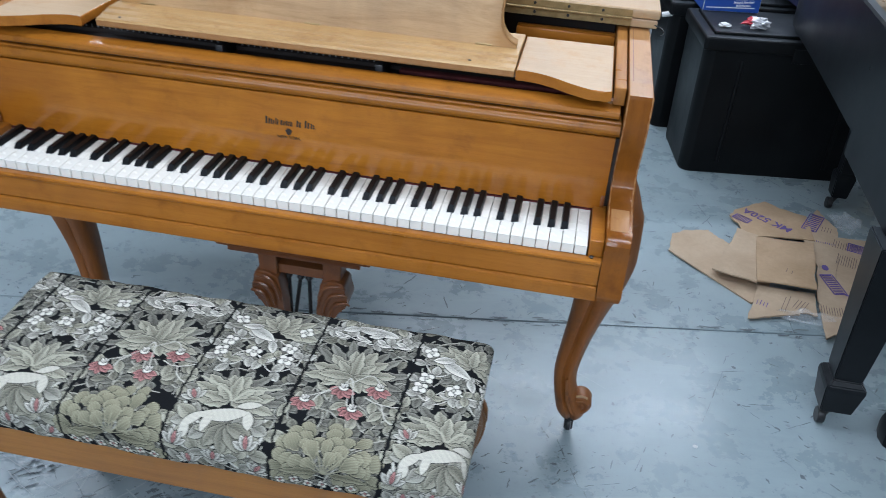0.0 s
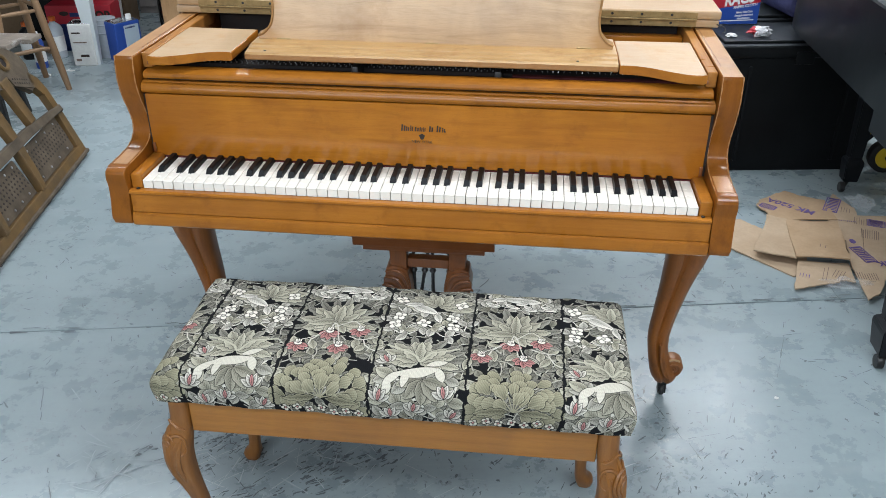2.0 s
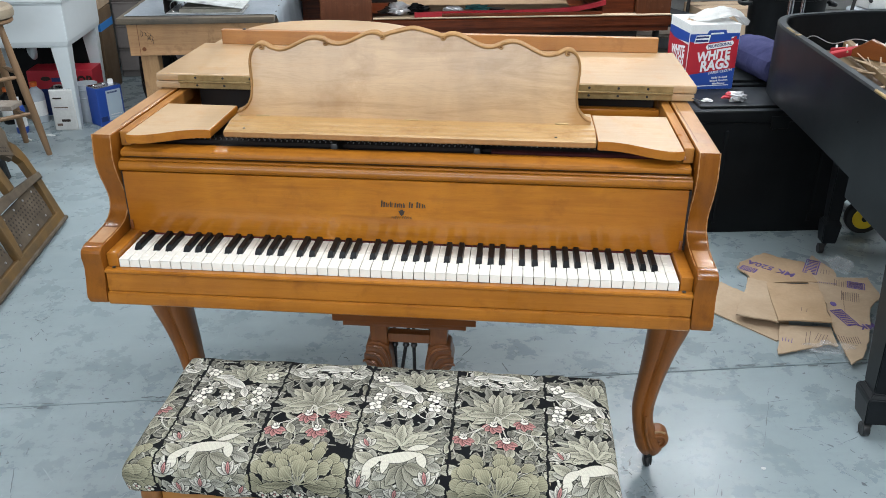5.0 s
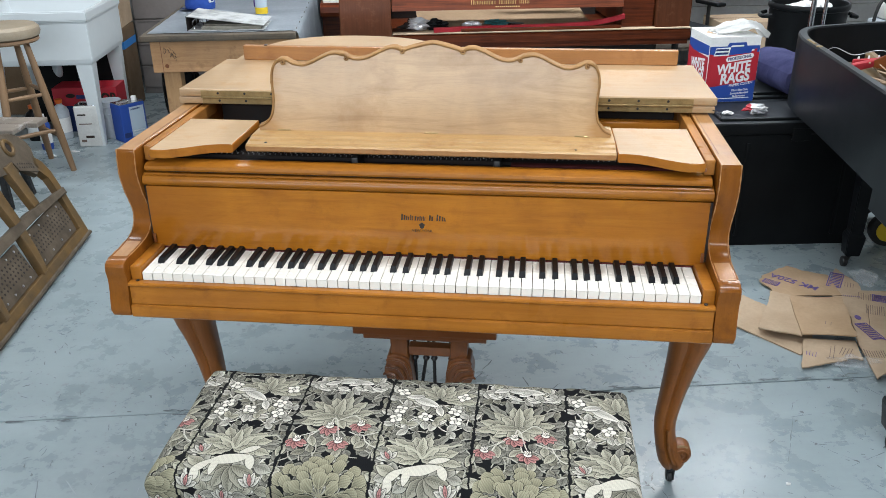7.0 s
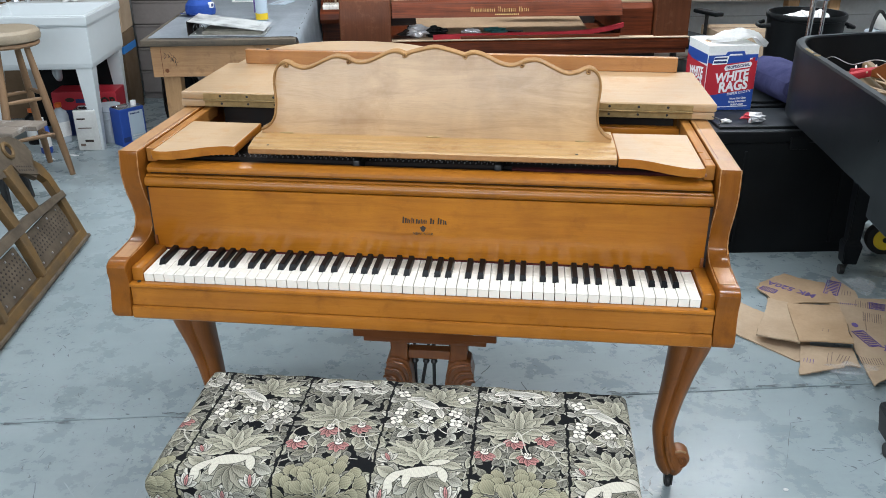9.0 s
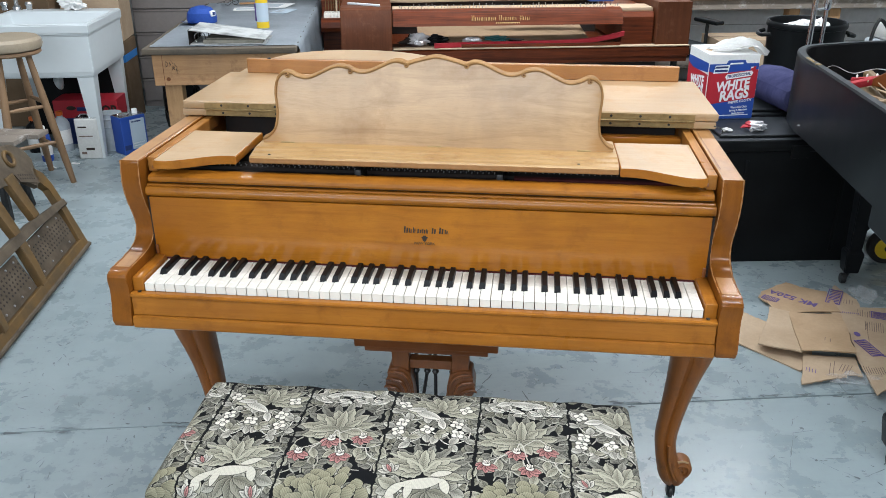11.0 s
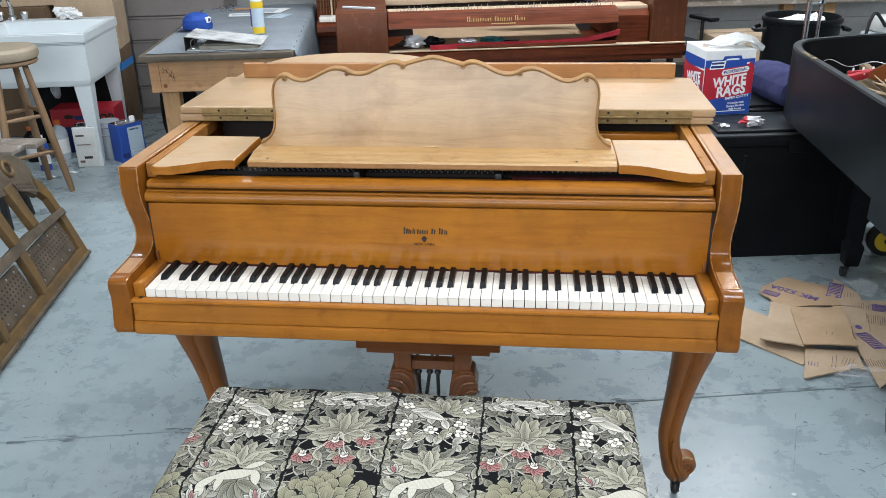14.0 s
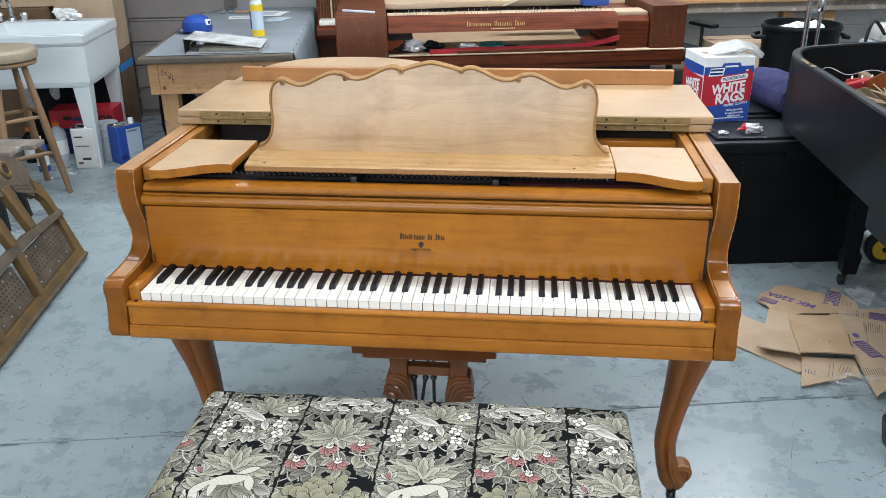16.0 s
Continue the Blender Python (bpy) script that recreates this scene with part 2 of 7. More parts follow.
M_BLUEP = mat("blue_print", (0.02, 0.07, 0.34), 0.45)
M_NAVYP = mat("navy_print", (0.012, 0.03, 0.14), 0.45)
M_WHITEINK = mat("white_print", (0.82, 0.82, 0.82), 0.5)
M_BLANKET = rough_mat("blue_moving_blanket", (0.075, 0.08, 0.20), (0.055, 0.058, 0.15), 0.9, 12, bumpy=0.5)
M_CLOTH = rough_mat("grey_table_cloth", (0.46, 0.505, 0.55), (0.40, 0.445, 0.49), 0.9, 4, bumpy=0.3)
M_TAUPE = rough_mat("taupe_paint", (0.20, 0.178, 0.168), (0.17, 0.150, 0.140), 0.55, 3)
M_CAPBLUE = rough_mat("blue_cap_cloth", (0.015, 0.07, 0.36), (0.012, 0.055, 0.28), 0.8, 20, bumpy=0.3)
M_BINDER = rough_mat("grey_binder", (0.50, 0.51, 0.50), (0.16, 0.165, 0.165), 0.5, 9, lo=0.46, hi=0.70)
M_YELLOW = mat("yellow_print", (0.72, 0.50, 0.02), 0.45)
M_TIN = rough_mat("can_white", (0.70, 0.70, 0.68), (0.60, 0.60, 0.58), 0.4, 6, bumpy=0.03)
M_RUBBER = mat("rubber_black", (0.012, 0.012, 0.012), 0.7)
M_SIDING = rough_mat("grey_siding", (0.72, 0.75, 0.76), (0.66, 0.69, 0.70), 0.6, 2)
M_WALL = rough_mat("wall_paint", (0.40, 0.41, 0.41), (0.35, 0.36, 0.36), 0.8, 1.5)
M_WALLW = rough_mat("white_wall_paint", (0.50, 0.50, 0.49), (0.46, 0.46, 0.45), 0.8, 1.5)
M_CEIL = rough_mat("ceiling_tile", (0.60, 0.60, 0.59), (0.55, 0.55, 0.54), 0.9, 4)
M_FOIL = mat("foil_wrap", (0.85, 0.85, 0.87), 0.25, 0.6)
M_FILM = mat("clear_film", (0.86, 0.88, 0.9), 0.12)
M_FILM.node_tree.nodes["Principled BSDF"].inputs["Alpha"].default_value = 0.12
M_ORANGE = mat("orange_plastic", (0.6, 0.12, 0.015), 0.4)
M_TEAL = mat("teal_paper", (0.03, 0.16, 0.17), 0.7)
M_TUBE = mat("lamp_diffuser", (0.9, 0.9, 0.9), 0.4)


def floor_material():
    m = mat("painted_concrete", (0.36, 0.42, 0.47), 0.42, 0, 0.0)
    b = m.node_tree.nodes["Principled BSDF"]
    big = node(m, "ShaderNodeTexNoise", Scale=0.9, Detail=5.0, Roughness=0.6)
    link(m, coords(m), 0, big, "Vector")
    c = ramp(m, big, "Fac", [(0.3, (0.236, 0.290, 0.308)), (0.7, (0.292, 0.346, 0.362))])
    mid = node(m, "ShaderNodeTexNoise", Scale=7.0, Detail=8.0, Roughness=0.7)
    link(m, coords(m), 0, mid, "Vector")
    cm = ramp(m, mid, "Fac", [(0.32, (0.77, 0.79, 0.80)), (0.56, (1, 1, 1))])
    a = mix(m, (c, 0), (cm, 0), 0.8, "MULTIPLY")
    # flecks where the paint has chipped, gathered in patches
    fl = node(m, "ShaderNodeTexNoise", Scale=46.0, Detail=4.0, Roughness=0.65, Distortion=0.4)
    link(m, coords(m), 0, fl, "Vector")
    pt = node(m, "ShaderNodeTexNoise", Scale=2.3, Detail=4.0, Roughness=0.6)
    link(m, coords(m), 0, pt, "Vector")
    ad = node(m, "ShaderNodeMath")
    ad.operation = "MULTIPLY_ADD"
    ad.inputs[1].default_value = 0.42
    link(m, pt, "Fac", ad, 0)
    link(m, fl, "Fac", ad, 2)
    fr = ramp(m, ad, 0, [(0.855, (0, 0, 0)), (0.90, (0.6, 0.6, 0.6))])
    a = mix(m, (a, 2), (0.16, 0.175, 0.19), (fr, 0))
    # pale wiped smears
    sm = node(m, "ShaderNodeTexNoise", Scale=1.0, Detail=5.0, Roughness=0.65, Distortion=0.5)
    link(m, coords(m, (2.2, 13, 1), (0, 0, 0.62)), 0, sm, "Vector")
    ss = ramp(m, sm, "Fac", [(0.52, (0, 0, 0)), (0.74, (0.24, 0.24, 0.24))])
    a = mix(m, (a, 2), (0.42, 0.46, 0.485), (ss, 0))
    # faint drag marks two ways
    for rot, sc in ((0.5, (3, 95, 1)), (-0.9, (2.5, 110, 1))):
        st = node(m, "ShaderNodeTexNoise", Scale=1.0, Detail=3.0, Roughness=0.5)
        link(m, coords(m, sc, (0, 0, rot)), 0, st, "Vector")
        sr = ramp(m, st, "Fac", [(0.71, (0, 0, 0)), (0.76, (0.5, 0.5, 0.5))])
        a = mix(m, (a, 2), (0.22, 0.25, 0.275), (sr, 0))
    link(m, a, 2, b, "Base Color")
    r = ramp(m, mid, "Fac", [(0.3, (0.21,) * 3), (0.7, (0.37,) * 3)])
    link(m, r, 0, b, "Roughness")
    bump(m, fl, "Fac", 0.06, 0.001)
    return m


M_FLOOR = floor_material()
M_SCRATCH = rough_mat("bare_paint_scratch", (0.40, 0.44, 0.465), (0.35, 0.395, 0.42), 0.6, 20)
M_SCUFF = rough_mat("scuff_grey", (0.078, 0.093, 0.103), (0.145, 0.166, 0.18), 0.7, 20)


# ---- mesh helpers ----
def finish(name, bm, material, smooth=30):
    bmesh.ops.recalc_face_normals(bm, faces=bm.faces)
    me = bpy.data.meshes.new(name)
    # broad flat faces keep their own shading beside thin bevels
    flat = []
    bm.edges.index_update()
    if smooth:
        for e in bm.edges:
            if len(e.link_faces) == 2:
                big, small = sorted((e.link_faces[0].calc_area(), e.link_faces[1].calc_area()), reverse=True)
                if big > 0.0008 and big > 12 * small:
                    flat.append(e.index)
    bm.to_mesh(me)
    bm.free()
    for mm in (material if isinstance(material, (list, tuple)) else [material]):
        me.materials.append(mm)
    if smooth:
        me.polygons.foreach_set("use_smooth", [True] * len(me.polygons))
        me.set_sharp_from_angle(angle=radians(smooth))
        if flat:
            sharp = me.attributes.get("sharp_edge") or me.attributes.new("sharp_edge", "BOOLEAN", "EDGE")
            for i in flat:
                sharp.data[i].value = True
    return me


def part(name, bm, material, parent, label="", smooth=30):
    ob = new(name, finish(name, bm, material, smooth))
    ob.parent = parent
    return tagged(ob, label)


def thing(name, label, category, at=(0, 0, 0), turn=0.0, group="", kind=""):
    ob = new(name)
    ob.empty_display_size = 0.1
    ob.matrix_world = Matrix.Translation(at) @ Matrix.Rotation(turn, 4, "Z")
    return tagged(ob, label, category, group, kind)


def solo(name, bm, material, label, category, at=(0, 0, 0), turn=0.0, group="", kind="", smooth=30):
    ob = new(name, finish(name, bm, material, smooth))
    ob.matrix_world = Matrix.Translation(at) @ Matrix.Rotation(turn, 4, "Z")
    return tagged(ob, label, category, group, kind)


def box(x0, x1, y0, y1, z0, z1, r=0.0, bm=None, seg=2):
    own = bmesh.new()
    bmesh.ops.create_cube(own, size=1)
    bmesh.ops.transform(own, matrix=Matrix.Translation(((x0 + x1) / 2, (y0 + y1) / 2, (z0 + z1) / 2)) @ Matrix.Diagonal((x1 - x0, y1 - y0, z1 - z0, 1)), verts=own.verts)
    if r:
        bmesh.ops.bevel(own, geom=own.edges[:], offset=r, segments=seg, profile=0.5, affect="EDGES")
    return merge(bm, own)


def merge(bm, own):
    if bm is None:
        return own
    tmp = bpy.data.meshes.new("tmp")
    own.to_mesh(tmp)
    own.free()
    bm.from_mesh(tmp)
    bpy.data.meshes.remove(tmp)
    return bm


def prism(pts, axis, a, b, r=0.0, bm=None, seg=2):
    """A polygon, given in the two other axes in their order, pushed out along axis from a to b."""
    own = bmesh.new()

    def at(p, d):
        return {"x": (d, p[0], p[1]), "y": (p[0], d, p[1]), "z": (p[0], p[1], d)}[axis]
    lo = [own.verts.new(at(p, a)) for p in pts]
    hi = [own.verts.new(at(p, b)) for p in pts]
    f0, f1 = own.faces.new(lo), own.faces.new(hi)
    for i in range(len(pts)):
        own.faces.new((lo[i], lo[i - 1], hi[i - 1], hi[i]))
    if r:
        edges = list({e for f in (f0, f1) for e in f.edges})
        bmesh.ops.bevel(own, geom=edges, offset=r, segments=seg, profile=0.5, affect="EDGES", clamp_overlap=True)
    return merge(bm, own)


def curve(pts, n=6, closed=False):
    """A smooth line through the points (Catmull-Rom)."""
    pts = [Vector(p) for p in pts]
    out, last = [], len(pts)
    for i in range(last if closed else last - 1):
        p = [pts[(i + k) % last] if closed else pts[min(max(i + k, 0), last - 1)] for k in (-1, 0, 1, 2)]
        for j in range(n):
            t = j / n
            out.append(0.5 * (2 * p[1] + (p[2] - p[0]) * t + (2 * p[0] - 5 * p[1] + 4 * p[2] - p[3]) * t * t + (3 * p[1] - p[0] - 3 * p[2] + p[3]) * t ** 3))
    if not closed:
        out.append(pts[-1])
    return out


def tube(pts, radius, sides=8, bm=None, square=2.0, closed=False, flat=1.0):
    """A round rod along a line; radius: a number or one for each point."""
    own = bmesh.new()
    pts = [Vector(p) for p in pts]
    rings, up = [], None
    for i, p in enumerate(pts):
        d = (pts[(i + 1) % len(pts)] - pts[i - 1]) if closed else (pts[min(i + 1, len(pts) - 1)] - pts[max(i - 1, 0)])
        d.normalize()
        if up is None:
            up = Vector((0, 0, 1)) if abs(d.z) < 0.9 else Vector((0, 1, 0))
        side = d.cross(up).normalized()
        up = side.cross(d).normalized()
        r = radius[i] if isinstance(radius, (list, tuple)) else radius
        ring = []
        for k in range(sides):
            a = 2 * math.pi * (k + 0.5) / sides
            c, s = math.cos(a), math.sin(a)
            c, s = math.copysign(abs(c) ** (2 / square), c), math.copysign(abs(s) ** (2 / square), s)
            ring.append(own.verts.new(p + side * (c * r) + up * (s * r * flat)))
        rings.append(ring)
    n = len(rings)
    for i in range(n if closed else n - 1):
        a, b = rings[i], rings[(i + 1) % n]
        for k in range(sides):
            own.faces.new((a[k], a[(k + 1) % sides], b[(k + 1) % sides], b[k]))
    if not closed:
        own.faces.new(rings[0])
        own.faces.new(rings[-1])
    return merge(bm, own)


def lathe(profile, n=24, at=(0, 0, 0), bm=None):
    """Turns (radius, height) pairs about the upright axis."""
    own = bmesh.new()
    rings = [[own.verts.new((at[0] + r * math.cos(2 * math.pi * k / n), at[1] + r * math.sin(2 * math.pi * k / n), at[2] + z)) for k in range(n)] for r, z in profile]
    for a, b in zip(rings, rings[1:]):
        for k in range(n):
            own.faces.new((a[k], a[(k + 1) % n], b[(k + 1) % n], b[k]))
    own.faces.new(rings[0])
    own.faces.new(rings[-1])
    return merge(bm, own)


def disc(center, axis, radius, width, n=20, r=0.0, bm=None):
    """A short drum whose axle runs along axis."""
    pts = [(radius * math.cos(2 * math.pi * k / n), radius * math.sin(2 * math.pi * k / n)) for k in range(n)]
    own = prism(pts, axis, -width / 2, width / 2, r)
    bmesh.ops.translate(own, vec=center, verts=own.verts)
    return merge(bm, own)


def writing(parent, text, size, m, material, name="lettering", label="", shear=0.0, bold=0.0):
    """Raised print: m puts the text's own x and y on the surface."""
    cu = bpy.data.curves.new(name, "FONT")
    cu.body, cu.size, cu.align_x, cu.align_y, cu.shear, cu.offset, cu.extrude = text, size, "CENTER", "CENTER", shear, bold, 0.0004
    cu.resolution_u = 3
    tmp = bpy.data.objects.new(name, cu)
    scene.collection.objects.link(tmp)
    me = bpy.data.meshes.new_from_object(tmp.evaluated_get(bpy.context.evaluated_depsgraph_get()))
    bpy.data.objects.remove(tmp)
    me.materials.clear()
    me.materials.append(material)
    ob = new(name, me)
    ob.parent = parent
    ob.matrix_basis = m
    return tagged(ob, label)


FACE = Matrix.Rotation(math.pi / 2, 4, "X")      # lays a text's plane upright, facing -y


# ---- the room ----
U0, U1, V0, V1, CEIL = -4.2, 5.0, -4.2, 5.35, 3.0


def room_box(name, u0, u1, v0, v1, z0, z1, material):
    return solo(name, box(u0, u1, v0, v1, z0, z1), material, "", "", (0, 0, 0), ROOM, kind="structure")


floor_bm = bmesh.new()
# two slabs with an open joint between them
box(U0, U1, V0, 0.5985, -0.12, 0, 0.0015, floor_bm, 1)
box(U0, U1, 0.6035, V1, -0.12, 0, 0.0015, floor_bm, 1)
box(U0, U1, 0.59, 0.61, -0.12, -0.007, 0, floor_bm)
tagged(solo("floor", floor_bm, M_FLOOR, "", "", (0, 0, 0), ROOM, kind="structure"), "scuffed pale blue-grey painted concrete floor with an open joint", "floor")
tagged(room_box("wall_north", U0, U1, V1, V1 + 0.15, 0, CEIL, M_WALL), "pale grey wall behind horizontal grey siding", "wall")
south = bmesh.new()
for u0, u1, z0, z1 in ((U0, U1, 0, WIN[2]), (U0, U1, WIN[3], CEIL), (U0, WIN[0], WIN[2], WIN[3]), (WIN[1], U1, WIN[2], WIN[3])):
    box(u0, u1, V0 - 0.15, V0, z0, z1, 0, south)
tagged(solo("wall_south", south, M_WALLW, "", "", (0, 0, 0), ROOM, kind="structure"), "pale painted workshop wall with a high shop window", "wall")
window = tagged(thing("window_1", "wide high shop window in a white frame", "window", (0, 0, 0), ROOM), kind="structure")
for u0, u1, z0, z1 in ((WIN[0], WIN[1], WIN[2], WIN[2] + 0.04), (WIN[0], WIN[1], WIN[3] - 0.04, WIN[3]), (WIN[0], WIN[0] + 0.04, WIN[2] + 0.04, WIN[3] - 0.04), (WIN[1] - 0.04, WIN[1], WIN[2] + 0.04, WIN[3] - 0.04)):
    part("window_frame", box(u0, u1, V0 - 0.11, V0 - 0.06, z0, z1, 0.004), M_TUBE, window)
M_GLASS = mat("window_glass", (0.9, 0.95, 1.0), 0.02)
M_GLASS.node_tree.nodes["Principled BSDF"].inputs["Transmission Weight"].default_value = 1.0
pane = part("pane", box(WIN[0] + 0.04, WIN[1] - 0.04, V0 - 0.088, V0 - 0.082, WIN[2] + 0.04, WIN[3] - 0.04), M_GLASS, window, smooth=0)
pane.visible_shadow = False
part("window_sill", box(WIN[0] - 0.04, WIN[1] + 0.04, V0 + 0.001, V0 + 0.05, WIN[2] - 0.03, WIN[2], 0.004), M_TUBE, window)
tagged(room_box("wall_west", U0 - 0.15, U0, V0, V1, 0, CEIL, M_WALL), "plain pale painted workshop wall", "wall")
tagged(room_box("wall_east", U1, U1 + 0.15, V0, V1, 0, CEIL, M_WALL), "plain pale painted workshop wall", "wall")
tagged(room_box("ceiling", U0, U1, V0, V1, CEIL, CEIL + 0.1, M_CEIL), "white workshop ceiling", "ceiling")
siding = tagged(thing("siding", "horizontal grey metal siding on the back wall", "siding", (0, 0, 0), ROOM), kind="structure")
sb = box(0, U1 - 0.8, -0.012, 0, 0, 0.148, 0.004)
first = part("panel", sb, M_SIDING, siding)
first.location = (0.8, V1, 0.002)
for i in range(1, 10):
    o = new("panel", first.data)
    o.parent, o.location = siding, (0.8, V1, 0.002 + 0.152 * i)

for lu, lv, watts in LAMPS:
    lamp = thing("ceiling_light", "white fluorescent ceiling fixture hanging under the ceiling", "ceiling light", room(lu, lv, LAMP_Z - 0.05), ROOM, "ceiling lights")
    part("housing", prism([(-0.13, 0.0), (0.13, 0.0), (0.08, 0.07), (-0.08, 0.07)], "x", -1.19, 1.19, 0.004), M_WHITEP, lamp)
    part("diffuser", box(-1.17, 1.17, -0.12, 0.12, -0.012, -0.001, 0.003), M_TUBE, lamp)
    part("bracket", box(-0.3, 0.3, -0.03, 0.03, 0.071, CEIL - LAMP_Z + 0.05, 0.002), M_STEEL, lamp)


# ---- the honey-coloured grand piano ----
piano = thing("grand_piano", "honey maple baby grand piano with its carved music desk raised", "piano")
M_RIMTOP = wood("tan_rim_maple", (0.42, 0.215, 0.075), (0.31, 0.135, 0.036), "y", rough=0.4, coat=0.3, wear=(0.20, 0.07, 0.015), worn=0.5)
M_RUBBED = wood("rubbed_maple", (0.46, 0.235, 0.085), (0.31, 0.125, 0.030), "y", rough=0.45, coat=0.2, wear=(0.28, 0.095, 0.016), worn=0.9, patch=30.0)
AX0, AX1 = 0.640, 0.685        # inner and outer face of the arms
arm_front = curve([(0, 0.118, 0.977), (0, 0.113, 0.945), (0, 0.112, 0.915), (0, 0.122, 0.875), (0, 0.137, 0.84), (0, 0.144, 0.81), (0, 0.134, 0.784),
                   (0, 0.105, 0.768), (0, 0.05, 0.7625), (0, 0.0, 0.7615)], 5)
arm_low = curve([(0, -0.021, 0.738), (0, -0.017, 0.715), (0, -0.020, 0.685), (0, -0.026, 0.658), (0, -0.028, 0.640)], 4)
profile = [(p.y, p.z) for p in arm_front] + [(-0.010, 0.7605), (-0.019, 0.756), (-0.022, 0.75)] + [(p.y, p.z) for p in arm_low] + [(-0.023, 0.630), (0.0, 0.627), (0.52, 0.627), (0.52, 0.977)]
for sgn in (-1, 1):
    a, b = (AX0, AX1) if sgn > 0 else (-AX1, -AX0)
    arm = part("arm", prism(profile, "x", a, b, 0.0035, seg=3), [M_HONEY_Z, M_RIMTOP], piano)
    # level top faces take the paler tan maple, all others the darker one
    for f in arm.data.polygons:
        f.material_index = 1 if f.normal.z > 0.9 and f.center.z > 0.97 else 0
    for xe in (a + 0.0016, b - 0.0016):
        part("rubbed_edge", tube([(xe, p.y - 0.0004, p.z + 0.0004) for p in arm_front[:-2]], [0.0012 + 0.0006 * math.sin(1.7 * k) for k in range(len(arm_front) - 2)], 6), M_RUBBED, arm, "pale rubbed edge of the arm")
    part("rubbed_patch", prism([(0.012, 0.7612), (0.050, 0.7622), (0.085, 0.7652), (0.085, 0.7662), (0.050, 0.7633), (0.012, 0.7623)], "x", a + 0.006, b - 0.006), M_RUBBED, arm, "worn pale patch on the arm")
    # carved moulding on the outer edge of the arm
    e = AX1 + 0.001
    if sgn > 0:
        part("carving", tube(curve([(e, 0.16, 0.79), (e, 0.09, 0.752), (e, 0.03, 0.732), (e, 0.014, 0.69), (e, 0.006, 0.64)], 5), 0.0022, 6), M_HONEY_Z, piano)
    # slide strip along the inside of the rim
    a, b = (0.616, 0.638) if sgn > 0 else (-0.638, -0.616)
    part("rim_strip", box(a, b, 0.155, 0.56, 0.94, 0.974, 0.003), M_HONEY_Y, piano)
    a, b = (AX0 + 0.008, AX0 + 0.0095) if sgn > 0 else (-AX0 - 0.0095, -AX0 - 0.008)
    part("rim_groove", box(a, b, 0.19, 0.50, 0.9772, 0.9777), M_BROWN, piano, smooth=0)
    # cheek block beside the keys
    a, b = (0.6135, 0.6395) if sgn > 0 else (-0.6395, -0.6135)
    part("key_block", box(a, b, 0.002, 0.149, 0.655, 0.742, 0.003), M_HONEY, piano)
    part("block_screw", lathe([(0.004, 0), (0.0045, 0.002), (0.001, 0.003)], 10, ((a + b) / 2 - 0.006 * sgn, -0.007, 0.7115)), M_BLACKIRON, piano)
    # narrow shadow gap beside the fallboard with its hinge plate
    xh = 0.629 * sgn
    part("hinge_plate", box(xh - 0.0035, xh + 0.0035, 0.121, 0.124, 0.747, 0.770, 0.001), M_BROWN, piano)

# bent rim round to the tail
outer = [(-AX1, 0.52), (-AX1, 0.9), (-0.675, 1.1), (-0.62, 1.27), (-0.5, 1.355), (-0.36, 1.375), (-0.22, 1.345), (-0.1, 1.26), (0.0, 1.13), (0.12, 0.99), (0.3, 0.9), (0.48, 0.84), (0.61, 0.75), (0.67, 0.64), (AX1, 0.52)]
oc = curve([(x, y, 0) for x, y in outer], 3)
rim = bmesh.new()
cen = Vector((-0.2, 0.7, 0))
rows = []
for p in oc:
    q = p + (cen - p).normalized() * 0.055
    rows.append([rim.verts.new((v.x, v.y, z)) for v, z in ((p, 0.66), (p, 0.977), (q, 0.977), (q, 0.66))])
for a, b in zip(rows, rows[1:]):
    for k in range(4):
        rim.faces.new((a[k], a[(k + 1) % 4], b[(k + 1) % 4], b[k]))
rim.faces.new(rows[0]), rim.faces.new(rows[-1])
part("rim", rim, M_HONEY_Y, piano)
part("bottom_board", prism([(p.x * 0.97, p.y * 0.985) for p in oc], "z", 0.63, 0.66), M_BROWN, piano)
part("soundboard", prism([(p.x * 0.95, p.y * 0.97) for p in oc], "z", 0.86, 0.87), M_GILT, piano, "gilt iron plate over the soundboard")
part("key_bed", box(-0.6395, 0.6395, 0.003, 0.56, 0.624, 0.652, 0.003), M_BROWN, piano)
part("key_bed_rail", prism([(-0.018, 0.6565), (-0.022, 0.653), (-0.024, 0.64), (-0.022, 0.628), (-0.014, 0.622), (0.002, 0.622), (0.002, 0.6565)], "x", -0.639, 0.639), M_HONEY, piano)
part("key_slip", prism([(-0.002, 0.711), (-0.0155, 0.711), (-0.0195, 0.7085), (-0.0200, 0.7045), (-0.0180, 0.7025), (-0.0135, 0.7015), (-0.0140, 0.69), (-0.0155, 0.66), (-0.0155, 0.658), (-0.002, 0.658)], "x", -0.6385, 0.6385), M_HONEY, piano)
# fallboard folded back upright, with two bullnosed rails
part("fallboard", prism([(0.134, 0.7335), (0.129, 0.737), (0.1262, 0.76), (0.1258, 0.82), (0.1275, 0.887), (0.150, 0.887), (0.150, 0.7335)], "x", -0.6325, 0.6325), M_FALL, piano)
part("fallboard_rail", prism([(0.165, 0.888), (0.134, 0.888), (0.127, 0.891), (0.1235, 0.897), (0.1245, 0.905), (0.129, 0.911), (0.136, 0.9125), (0.138, 0.9155), (0.165, 0.9165)], "x", -0.638, 0.638), M_RAIL, piano)
